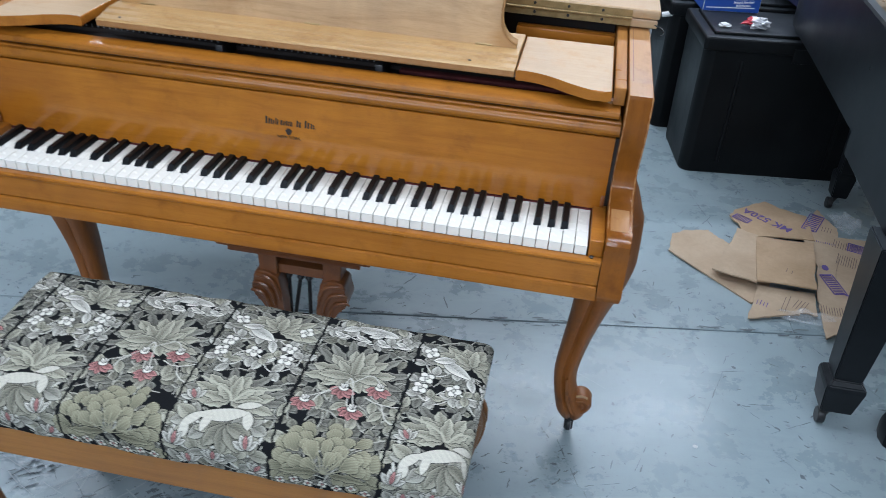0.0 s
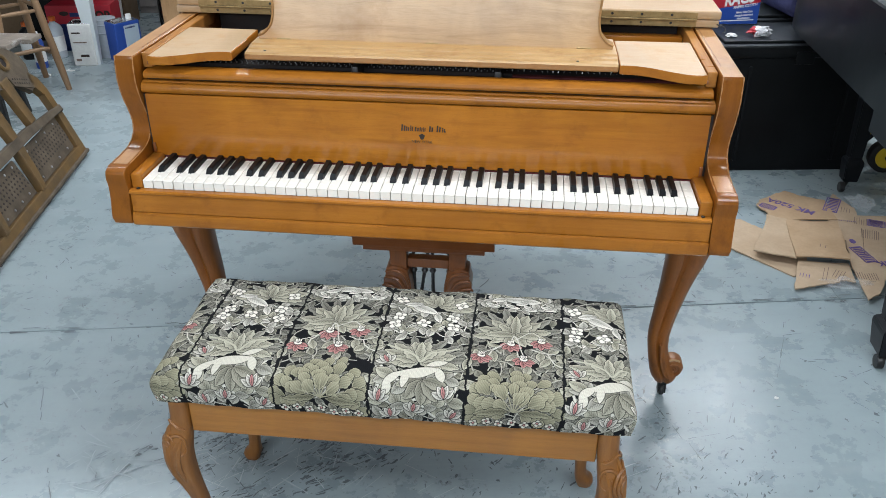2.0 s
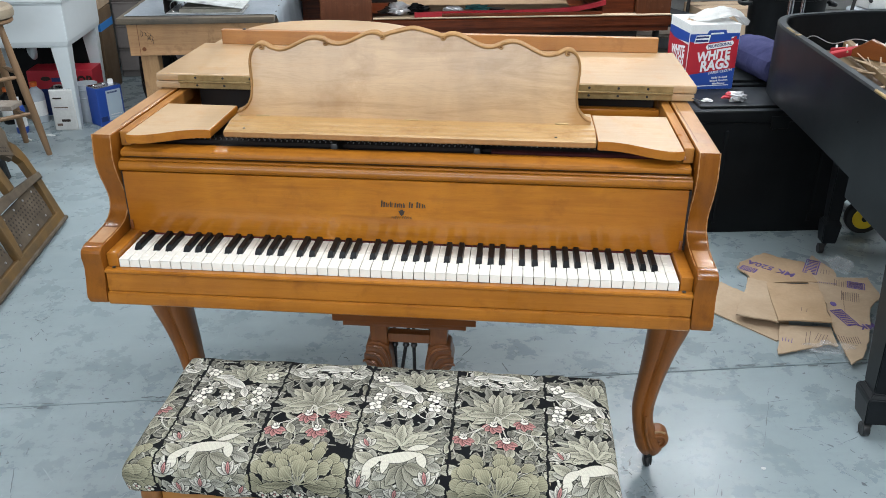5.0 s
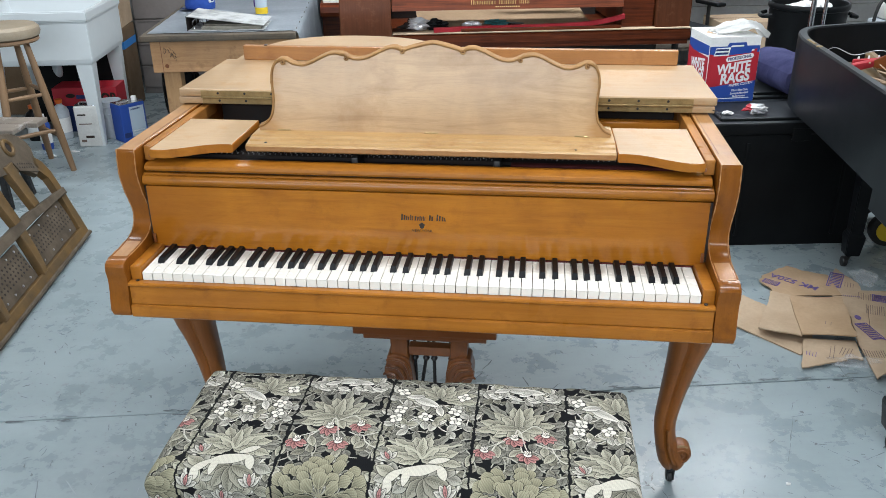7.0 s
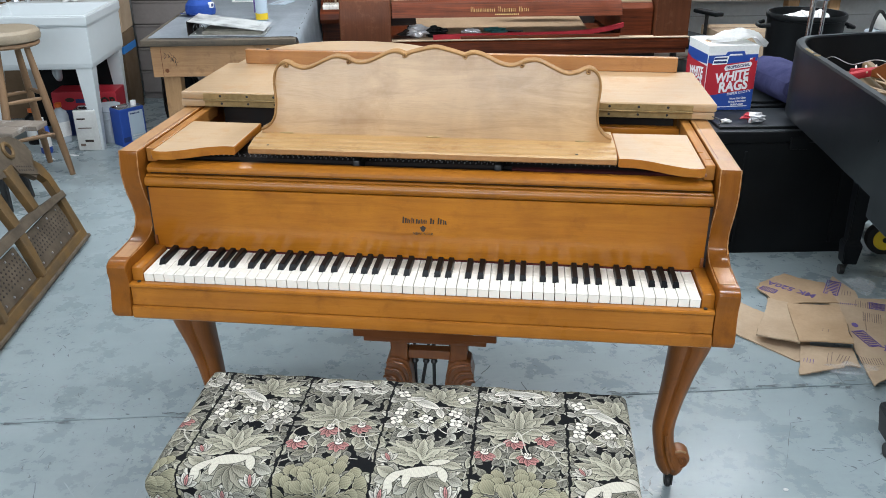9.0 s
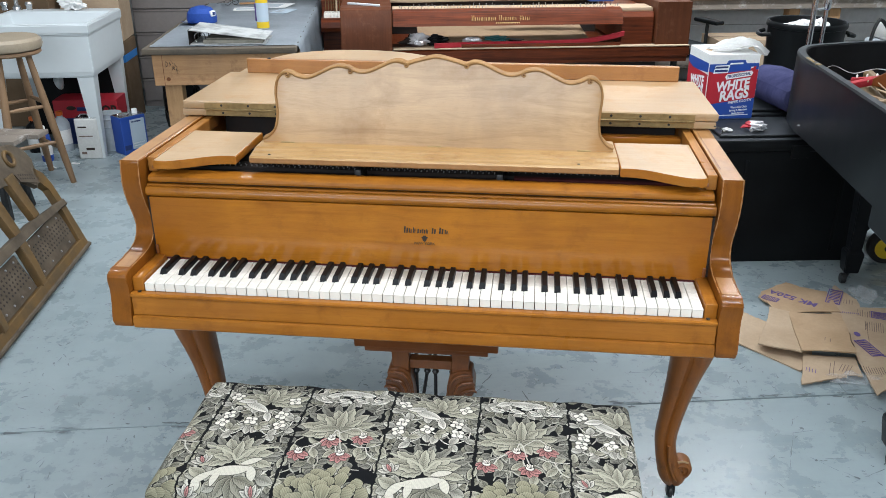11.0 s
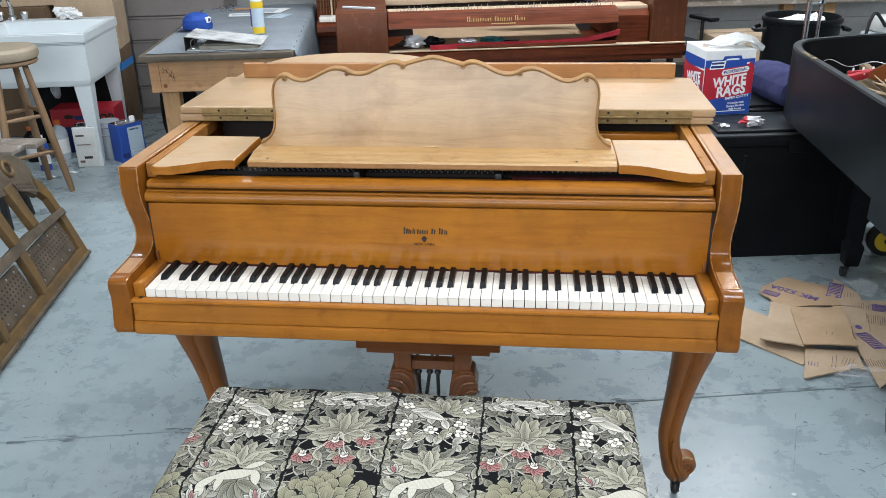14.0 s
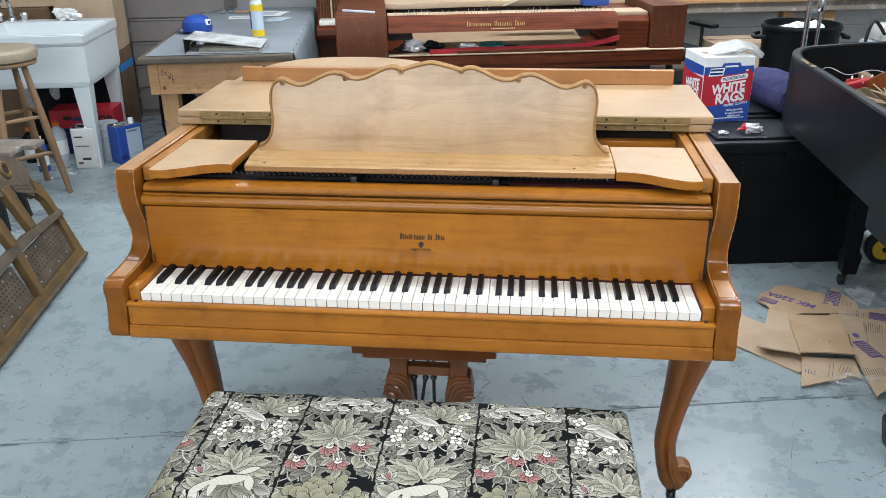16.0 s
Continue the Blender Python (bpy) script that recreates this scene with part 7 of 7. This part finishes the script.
binder = thing("ring_binder", "grey ring binder lying half open on the cloth", "binder", room(-1.07, 2.975, TOP), ROOM - 0.03)
part("back_cover", box(0, 0.40, 0, 0.27, 0, 0.004, 0.001), M_BINDER, binder)
part("spine", box(-0.004, 0.0, 0, 0.27, 0, 0.078, 0.001), M_SHADE_BLACK, binder)
fc = box(0, 0.405, 0, 0.28, 0, 0.004, 0.001)
bmesh.ops.transform(fc, matrix=Matrix.Translation((0, 0, 0.075)) @ Matrix.Rotation(radians(7.5), 4, "Y"), verts=fc.verts)
part("front_cover", fc, M_BINDER, binder, "worn grey front cover")
part("paper_block", box(0.07, 0.385, 0.01, 0.26, 0.0045, 0.024, 0.002), M_LEAVES, binder, "dull grey-brown block of pages")
part("paper_block", box(0.085, 0.36, 0.02, 0.25, 0.0245, 0.032, 0.002), M_LEAVES, binder, "dull grey-brown block of pages")
for y in (0.05, 0.135, 0.22):
    part("ring", tube([(0.045 + 0.03 * math.cos(a), y, 0.03 + 0.03 * math.sin(a)) for a in np.linspace(0, 6.28, 17)[:-1]], 0.0022, 6, closed=True), M_STEEL, binder)
cap_ = thing("baseball_cap", "blue cloth cap with a white patch lying on the table", "cap", room(-1.155, 3.78, TOP), ROOM - 0.5)
part("crown", lathe([(0.088, 0.0), (0.092, 0.026), (0.086, 0.060), (0.064, 0.086), (0.03, 0.098), (0.001, 0.100)], 28), M_CAPBLUE, cap_)
vis = bmesh.new()
rows = [[vis.verts.new((0.06 * (1.35 * r) * math.sin(a) * 1.1, -0.07 - 0.075 * r * math.cos(a), 0.012 - 0.02 * (math.sin(a) ** 2) * 0.4 + 0.006 * r)) for a in np.linspace(-1.45, 1.45, 11)] for r in (0.1, 0.55, 1.0)]
for a, b in zip(rows, rows[1:]):
    for k in range(10):
        vis.faces.new((a[k], a[k + 1], b[k + 1], b[k]))
bmesh.ops.solidify(vis, geom=vis.faces[:], thickness=0.004)
part("visor", vis, M_CAPBLUE, cap_)
part("patch", box(0.075, 0.0945, -0.02, 0.02, 0.04, 0.075, 0.006), M_WHITEINK, cap_, "white badge patch")
part("emblem", box(0.0948, 0.0956, -0.010, 0.010, 0.048, 0.067, 0.0003), M_NAVYP, cap_)
can = thing("spray_can", "pale blue spray can with a yellow foot and top band", "spray can", room(-0.745, 3.50, TOP))
part("body", lathe([(0.034, 0), (0.036, 0.004), (0.036, 0.19), (0.03, 0.205), (0.024, 0.21)], 24), M_SKY, can)
part("foot_band", lathe([(0.0366, 0.006), (0.0366, 0.042)], 24), M_YELLOW, can)
part("top_band", lathe([(0.0366, 0.15), (0.0366, 0.188)], 24), M_YELLOW, can)
part("print_stripe", box(-0.0375, -0.028, -0.024, -0.012, 0.045, 0.148, 0.003), M_PURPLE, can)
part("nozzle_cap", lathe([(0.024, 0.21), (0.026, 0.212), (0.026, 0.25), (0.02, 0.255), (0.001, 0.255)], 20), M_YELLOW, can)
for (u, v, w, d, a, mm, lab) in ((-0.95, 4.35, 0.20, 0.14, 0.1, M_PAPER, "printed leaflet lying on the table cloth"), (-0.78, 4.52, 0.2, 0.24, -0.2, M_PAPER, "white printed sheet lying on the table cloth"), (-0.70, 4.22, 0.12, 0.2, -0.3, M_SKY, "folded pale blue paper on the table cloth")):
    pp_ = thing("paper_sheet", lab, "paper", room(u, v, TOP), ROOM + a, "papers on the table")
    part("sheet", box(-w / 2, w / 2, -d / 2, d / 2, 0, 0.003), mm, pp_)
    part("print", box(-w / 2 + 0.02, w / 2 - 0.06, -d / 2 + 0.03, d / 2 - 0.05, 0.0031, 0.0036), M_CLOTH, pp_, smooth=0)
solo("wooden_ruler", box(-0.10, 0.10, -0.012, 0.012, 0, 0.012, 0.003), M_PINE, "short wooden stick lying on the table cloth", "stick", room(-0.95, 4.62, TOP), ROOM + 0.15)
gl = tube([(0.025 * math.cos(a), 0, 0.022 + 0.02 * math.sin(a)) for a in np.linspace(0, 6.28, 15)[:-1]], 0.0018, 6, closed=True)
tube([(0.058 + 0.025 * math.cos(a), 0, 0.022 + 0.02 * math.sin(a)) for a in np.linspace(0, 6.28, 15)[:-1]], 0.0018, 6, gl, closed=True)
tube([(-0.025, 0, 0.03), (-0.03, 0.12, 0.004)], 0.0018, 6, gl)
tube([(0.083, 0, 0.03), (0.088, 0.12, 0.004)], 0.0018, 6, gl)
solo("spectacles", gl, M_BLACKIRON, "thin black wire spectacles lying on the cloth", "glasses", room(-1.12, 4.55, TOP), ROOM + 0.6)

# ---- the old mahogany piano with its action out ----
old = thing("square_piano", "dark mahogany antique piano with its keys and action removed", "piano", room(-0.28, 3.29, 0), ROOM)
OW, OD = 2.07, 0.95
part("key_bed", box(0, OW, 0.03, OD, 0.56, 0.642, 0.004), M_MAHOG, old)
part("front_moulding", prism([(0.0, 0.60), (0.0, 0.645), (0.012, 0.655), (0.06, 0.656), (0.06, 0.60)], "x", 0.30, OW, 0.002), M_MAHOG, old)
part("edge_strip", box(0.30, OW, -0.004, 0.055, 0.6565, 0.664, 0.002), M_CARD2, old, "pale worn strip along the key bed edge")
lp = [(0.0, 0.56), (-0.004, 0.70), (0.0, 0.84), (0.02, 0.885), (0.06, 0.893), (0.9, 0.893), (0.9, 0.56)]
part("left_block", prism(lp, "x", 0.0, 0.295, 0.006), M_BLOCK, old)
part("right_block", prism([(0.05, 0.665), (0.05, 0.82), (0.07, 0.85), (0.9, 0.86), (0.9, 0.665)], "x", 1.66, 1.855, 0.006), M_MAHOG, old)
part("end_block", prism([(0.02, 0.60), (0.02, 0.91), (0.9, 0.91), (0.9, 0.60)], "x", 1.862, OW, 0.006), M_BLOCK, old)
part("name_board", prism([(0.0, 0.79), (0.02, 0.835), (0.045, 0.868), (0.09, 0.878), (0.09, 0.79)], "x", 0.30, 1.655, 0.004), M_MAHOG, old)
gold = bmesh.new()
rg = random.Random(8)
x = 0.76
for wd in (7, 5, 3):
    for k in range(wd):
        w = rg.uniform(0.018, 0.024)
        h = 0.030 if k == 0 else 0.019
        for j in range(2):
            own = box(x + j * w * 0.55, x + j * w * 0.55 + w * 0.15, -0.001, 0.0, 0, h)
            merge(gold, own)
        x += w
    x += 0.016
for k in range(12):
    merge(gold, box(0.90 + 0.012 * k, 0.908 + 0.012 * k, -0.001, 0.0, -0.018, -0.012))
bmesh.ops.transform(gold, matrix=Matrix.Translation((0, 0.0105, 0.818)) @ Matrix.Rotation(radians(-24), 4, "X"), verts=gold.verts)
M_GOLDLEAF = mat("gold_leaf", (0.45, 0.30, 0.11), 0.4, 0.5)
part("maker_strokes", gold, M_GOLDLEAF, old, "worn gold strokes in place of lettering", smooth=0)
part("pin_block", box(0.30, 1.855, 0.092, 0.26, 0.84, 0.872, 0.006), M_CARD2, old, "pale dusty pin block")
part("iron_plate", prism([(0.05, 0.60), (0.4, 0.58), (1.0, 0.64), (1.86, 0.60), (1.86, 0.9), (0.05, 0.9)], "z", 0.85, 0.885, 0.008), M_CARD2, old)
tp = bmesh.new()
for i in range(70):
    for j in range(3):
        xx = 0.34 + 0.019 * i + 0.006 * j
        yy = 0.12 + 0.045 * j + 0.012 * math.sin(i * 0.9)
        if math.sin(i * 12.9 + j * 78.2) > 0.1:
            tube([(xx, yy, 0.87), (xx + 0.004 * math.sin(5 * i), yy, 0.886 + 0.006 * math.sin(3 * i + j))], 0.0026, 6, tp)
tagged(part("pin_field", tp, M_PIN, old, "three rows of dull steel tuning pins"), kind="stuff")
# near-black sheet painted for the shade deep in the empty case
part("back_recess", box(0.30, 1.655, 0.66, 0.69, 0.642, 0.84), M_SHADE_BLACK, old)
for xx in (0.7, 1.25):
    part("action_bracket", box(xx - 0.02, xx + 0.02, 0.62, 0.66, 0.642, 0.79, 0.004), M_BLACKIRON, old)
part("back_legs_panel", box(0.1, OW - 0.1, 0.3, 0.6, 0.0, 0.56, 0.004), M_SHADE_BLACK, old, "dark stand under the case")


def in_old(u, v, z):
    return room(-0.28 + u, 3.29 + v, z)


solo("cardboard_tray", prism([(0.0, 0.0), (0.5, 0.075), (0.5, 0.081), (0.0, 0.006)], "x", 0, 1.05, 0.001), M_DARKCARD2, "flat kraft cardboard lying on the key bed", "cardboard", in_old(0.46, 0.065, 0.6435), ROOM)
rf = bmesh.new()
pts_r = curve([(-0.22, -0.02, 0.012), (0.0, 0.0, 0.014), (0.35, 0.0, 0.016), (0.66, 0.0, 0.024), (0.82, 0.0, 0.046), (0.91, 0.0, 0.066)], 6)
rw_ = []
for p in pts_r:
    rw_.append([rf.verts.new((p.x, p.y + dy, p.z + dz)) for dy, dz in ((-0.015, -0.012), (0.015, -0.012), (0.015, 0.013), (-0.015, 0.013))])
for a, b in zip(rw_, rw_[1:]):
    for k in range(4):
        rf.faces.new((a[k], a[(k + 1) % 4], b[(k + 1) % 4], b[k]))
rf.faces.new(rw_[0]), rf.faces.new(rw_[-1])
solo("felt_rail", rf, M_RED, "long bent rail covered in red felt on the key bed", "felt rail", in_old(0.76, 0.03, 0.665), ROOM)
solo("wood_rail", box(0, 0.95, 0, 0.02, 0, 0.018, 0.003), M_MAHOG, "long thin mahogany strip on the key bed", "rail", in_old(0.70, 0.0, 0.665), ROOM + 0.01)
crumple("cloth_scrap", "crumpled grey and black plastic scrap on the key bed", "scrap", in_old(0.44, 0.12, 0.659), (0.10, 0.05, 0.05), [M_FOIL, M_SHADE_BLACK], 51)
crumple("cloth_scrap", "crumpled black plastic scrap on the key bed", "scrap", in_old(0.56, 0.13, 0.66), (0.09, 0.04, 0.04), [M_BLACKPLAST], 52)
crumple("plastic_scrap", "crumpled clear plastic scrap on the key bed", "scrap", in_old(0.78, 0.14, 0.662), (0.07, 0.04, 0.028), [M_FOIL], 53)
crumple("teal_paper", "dark teal crumpled paper on the key bed", "paper", in_old(0.93, 0.19, 0.668), (0.09, 0.04, 0.022), [M_TEAL], 54)
br = thing("small_brush", "small brush with a pale handle on the key bed", "brush", in_old(1.08, 0.14, 0.664), ROOM - 0.6)
part("handle", tube([(0, 0, 0.008), (0.11, 0, 0.012)], 0.008, 8), M_CARD2, br)
part("bristles", box(-0.08, 0.0, -0.03, 0.03, 0, 0.02, 0.004), M_BLACKPLAST, br)
solo("white_stick", box(0, 0.22, -0.008, 0.008, 0, 0.012, 0.002), M_WHITEP, "white painted stick lying on the mahogany piano", "stick", in_old(0.04, 0.2, 0.894), ROOM - 0.55)
tr = bmesh.new()
merge(tr, prism([(0.0, 0.0), (0.5, 0.0), (0.48, 0.03), (0.3, 0.05), (0.1, 0.04)], "y", 0, 0.05, 0.004))
solo("carved_piece", tr, M_SEAT, "pale curved wooden piece lying on the pin block", "wood piece", in_old(1.02, 0.34, 0.886), ROOM)
bb_ = thing("blue_tub", "small blue plastic tub on the mahogany piano", "tub", in_old(1.58, 0.30, 0.886), ROOM)
part("body", box(-0.08, 0.08, -0.05, 0.05, 0, 0.07, 0.01), M_BLUEP, bb_)
part("lid", box(-0.083, 0.083, -0.053, 0.053, 0.071, 0.082, 0.004), M_SKY, bb_)

# ---- the upright in the corner behind ----
up = thing("upright_piano", "dark red upright piano with its action exposed", "piano", room(-0.46, 4.33, 0), ROOM)
part("case", box(0, 1.4, 0.16, 0.6, 0, 1.15, 0.004), M_MAHOG, up)
part("key_rail", prism([(0.0, 0.60), (-0.015, 0.63), (-0.01, 0.67), (0.02, 0.69), (0.16, 0.69), (0.16, 0.60)], "x", 0.0, 1.4, 0.004), M_MAHOG, up)
kw = box(0.0005, 0.0228, 0.03, 0.15, 0.691, 0.722, 0.001)
kwo = part("white_key", kw, M_IVORY, up)
kwo.location.x = 0.02
for i in range(1, 58):
    o = new("white_key", kwo.data)
    o.parent, o.location = up, (0.02 + 0.0235 * i, 0, 0)
hm = bmesh.new()
for i in range(70):
    tube([(0.03 + 0.0195 * i, 0.135, 0.723), (0.03 + 0.0195 * i, 0.145, 0.90)], 0.0035, 5, hm)
tagged(part("action_rods", hm, M_GILT, up, "close row of thin gilt action rods"), kind="stuff")
for i in range(5):
    part("action_bracket", box(0.1 + 0.28 * i, 0.112 + 0.28 * i, 0.12, 0.158, 0.723, 0.95, 0.002), M_CARD2, up)

# ---- far corner: bin, bench, chair, stand ----
binn = thing("trash_can", "large black plastic bin with white rubbish on top", "bin", (1.905, 3.86, 0))
part("body", lathe([(0.195, 0.0), (0.204, 0.01), (0.224, 0.68), (0.226, 0.735), (0.234, 0.738), (0.237, 0.748), (0.235, 0.764), (0.229, 0.772), (0.222, 0.770), (0.219, 0.752), (0.213, 0.66), (0.18, 0.65)], 40), M_BLACKPLAST, binn)
for s in (-1, 1):
    part("grip", tube(curve([(s * 0.228, -0.08, 0.70), (s * 0.275, -0.05, 0.69), (s * 0.275, 0.05, 0.69), (s * 0.228, 0.08, 0.70)], 5), 0.012, 8), M_BLACKPLAST, binn)
for i, (dx, dy) in enumerate(((-0.05, 0.0), (0.06, 0.03), (0.0, -0.07))):
    crumple("rubbish", "crumpled white paper lying in the black bin", "rubbish", (1.905 + dx, 3.86 + dy, 0.652), (0.11, 0.10, 0.08), [M_PAPER], 60 + i)
wb = thing("wall_workbench", "plain pine workbench along the back wall", "workbench", room(0.95, 4.72, 0), ROOM)
part("top", box(0, 3.6, 0, 0.6, 0.735, 0.775, 0.004), M_PINE, wb)
part("rail", box(0.05, 3.55, 0.03, 0.07, 0.66, 0.734, 0.003), M_GREYWOOD, wb)
for x in (0.08, 2.17, 2.5, 3.4):
    part("leg", box(x, x + 0.09, 0.08, 0.17, 0, 0.734, 0.004), M_PINE_Z, wb)
part("shelf", box(0.05, 3.55, 0.1, 0.56, 0.20, 0.23, 0.004), M_GREYWOOD, wb)
carton("kraft carton on the floor under the bench", 2.40, 4.34, 0, 0.42, 0.34, 0.50, M_CARD2)
ch = thing("office_chair", "black office chair with T-shaped armrests", "chair", (1.27, 4.74, 0), 0.5)
part("post", lathe([(0.026, 0.06), (0.026, 0.40)], 14), M_BLACKIRON, ch)
for i in range(5):
    a = 2 * math.pi * i / 5
    f = part("foot", tube([(0, 0, 0.09), (0.27 * math.cos(a), 0.27 * math.sin(a), 0.06)], 0.016, 8), M_BLACKPLAST, ch)
    part("caster", disc((0.27 * math.cos(a), 0.27 * math.sin(a), 0.025), "x", 0.025, 0.04, 14, 0.003), M_BLACKPLAST, f)
part("seat", box(-0.23, 0.23, -0.22, 0.22, 0.40, 0.47, 0.03, seg=3), M_BLACKPLAST, ch)
part("backrest", box(-0.21, 0.21, 0.20, 0.25, 0.50, 0.70, 0.02, seg=3), M_BLACKPLAST, ch)
part("back_strut", box(-0.03, 0.03, 0.20, 0.22, 0.42, 0.52, 0.005), M_BLACKIRON, ch)
for s in (-1, 1):
    ar = part("armrest", box(s * 0.27 - 0.04, s * 0.27 + 0.04, -0.14, 0.12, 0.60, 0.63, 0.012, seg=3), M_BLACKPLAST, ch)
    part("arm_post", tube([(s * 0.22, 0, 0.43), (s * 0.27, 0, 0.44), (s * 0.27, 0, 0.601)], 0.014, 8), M_BLACKIRON, ar)
st = thing("chrome_stand", "chrome-plated two-pole stand behind the black piano", "stand", (1.60, 2.72, 0))
part("pole", tube([(-0.02, 0, 0.02), (-0.022, 0, 1.35)], 0.013, 12), M_STEEL, st)
part("pole", tube([(0.05, 0.05, 0.02), (0.052, 0.05, 1.05)], 0.009, 12), M_STEEL, st)
part("collar", lathe([(0.014, 0), (0.017, 0.01), (0.017, 0.06), (0.014, 0.07)], 12, (0.052, 0.05, 0.98)), M_STEEL, st)
part("cross_rod", tube([(-0.02, 0, 0.985), (0.05, 0.05, 0.985)], 0.006, 8), M_STEEL, st)
part("side_rod", tube([(0.05, 0.05, 1.04), (0.16, 0.06, 1.06)], 0.005, 8), M_STEEL, st)
part("base_plate", box(-0.15, 0.2, -0.12, 0.18, 0, 0.02, 0.004), M_BLACKIRON, st)
mc = thing("grey_machine", "small grey workshop machine with a black hose", "machine", room(3.70, 4.30, 0), ROOM)
part("body", box(-0.16, 0.16, -0.12, 0.12, 0, 0.5, 0.02), M_CLOTH, mc)
part("hood", box(-0.12, 0.12, -0.1, 0.1, 0.5, 0.62, 0.03), M_TIN, mc)
part("hose", tube(curve([(-0.1, -0.1, 0.56), (-0.22, -0.14, 0.66), (-0.26, -0.14, 0.5), (-0.22, -0.14, 0.3), (-0.16, -0.1, 0.2)], 6), 0.012, 8), M_RUBBER, mc)

# ---- scuffs on the paint ----
sc = bmesh.new()
rq = random.Random(77)


lift = [0.0004]


def scuff(x, y, length, width, a):
    """A thin ragged streak; each lies a hair above the one before."""
    n, z = 4, lift[0]
    lift[0] += 6e-7
    c, s = math.cos(a), math.sin(a)
    left, right = [], []
    for k in range(n + 1):
        t = k / n
        w = width * (0.35 + 0.65 * math.sin(math.pi * (0.15 + 0.7 * t))) * rq.uniform(0.4, 1.2)
        off = rq.uniform(-0.25, 0.25) * width * 3
        px_, py_ = (t - 0.5) * length, off
        left.append(sc.verts.new((x + px_ * c - (py_ + w) * s, y + px_ * s + (py_ + w) * c, z)))
        right.append(sc.verts.new((x + px_ * c - (py_ - w) * s, y + px_ * s + (py_ - w) * c, z)))
    for k in range(n):
        sc.faces.new((left[k], right[k], right[k + 1], left[k + 1]))


def chip(x, y, r, an):
    """A flake of missing paint with a ragged outline, longer one way."""
    z, m_ = lift[0], rq.randint(6, 9)
    lift[0] += 6e-7
    st = rq.uniform(0.18, 0.6)
    ring = []
    for k in range(m_):
        q = r * rq.uniform(0.3, 1.5)
        u, v = q * math.cos(2 * math.pi * k / m_), q * st * math.sin(2 * math.pi * k / m_)
        ring.append(sc.verts.new((x + u * math.cos(an) - v * math.sin(an), y + u * math.sin(an) + v * math.cos(an), z)))
    sc.faces.new(ring)


def worn(x, y, mean, a):
    """One mark of a patch: mostly a ragged flake drawn out along the drag, else a streak."""
    if rq.random() < 0.66:
        chip(x, y, mean * (0.25 + rq.random() ** 2), a + rq.uniform(-0.5, 0.5))
    else:
        scuff(x, y, mean * rq.uniform(1.2, 4.6), mean * rq.uniform(0.12, 0.40), a + rq.uniform(-0.35, 0.35))


def off_joint(x, y):
    return abs(-x * RS + y * RC - 0.601) > 0.03


for i in range(500):
    cxx, cyy = rq.uniform(-2.0, 1.9), rq.uniform(-0.9, 2.4)
    base = rq.choice((0.3, -0.5, 0.9, 1.3, -1.0)) + rq.uniform(-0.3, 0.3)
    for k in range(rq.randint(1, 9)):
        x, y = cxx + rq.gauss(0, 0.08), cyy + rq.gauss(0, 0.08)
        if off_joint(x, y):
            worn(x, y, 0.0070, base)
# long single scratches, some of them in dotted runs
for i in range(80):
    x, y, a = rq.uniform(-1.4, 1.7), rq.uniform(-0.7, 2.2), rq.choice((0.35, -0.75, 1.15, 1.9)) + rq.uniform(-0.25, 0.25)
    for k in range(rq.randint(1, 5)):
        n_ = rq.uniform(0.02, 0.075)
        if off_joint(x, y) and off_joint(x + n_ * math.cos(a), y + n_ * math.sin(a)):
            scuff(x, y, n_, rq.uniform(0.0006, 0.0019), a)
        x, y = x + (n_ + rq.uniform(0.0, 0.03)) * math.cos(a), y + (n_ + rq.uniform(0.0, 0.03)) * math.sin(a)
for i in range(150):
    u = rq.uniform(-2.2, 2.0)
    v = 0.601 + rq.choice((-1, 1)) * (0.006 + abs(rq.gauss(0, 0.007)))
    p = room(u, v)
    scuff(p.x, p.y, rq.uniform(0.01, 0.06), rq.uniform(0.001, 0.0045), ROOM + rq.uniform(-0.1, 0.1))
# a well-worn patch where the bench is dragged
for i in range(70):
    cxx, cyy = rq.gauss(-0.38, 0.17), rq.gauss(-0.08, 0.11)
    for k in range(rq.randint(3, 10)):
        worn(rq.gauss(cxx, 0.018), rq.gauss(cyy, 0.014), 0.0085, 0.75)
for i in range(230):
    worn(rq.gauss(0.62, 0.24), rq.gauss(-0.08, 0.18), 0.0072, 1.15)
dark_marks, sc = sc, bmesh.new()
for i in range(130):
    cxx, cyy = (rq.gauss(-0.4, 0.26), rq.gauss(-0.1, 0.2)) if i < 105 else (rq.uniform(-1.6, 1.7), rq.uniform(-0.9, 2.2))
    a0 = rq.choice((0.7, 0.8, -0.4, 1.4))
    for k in range(rq.randint(1, 3)):
        x, y = cxx + rq.gauss(0, 0.06), cyy + rq.gauss(0, 0.06)
        if off_joint(x, y):
            scuff(x, y, rq.uniform(0.02, 0.10), rq.uniform(0.0006, 0.0022), a0 + rq.uniform(-0.5, 0.5))
solo("scratch_marks", sc, M_SCRATCH, "thin pale scratches in the floor paint", "scratch marks", kind="stuff", smooth=0)
sc = dark_marks
solo("scuff_marks", sc, M_SCUFF, "dark grey scuffs and chips in the floor paint", "scuff marks", kind="stuff", smooth=0)
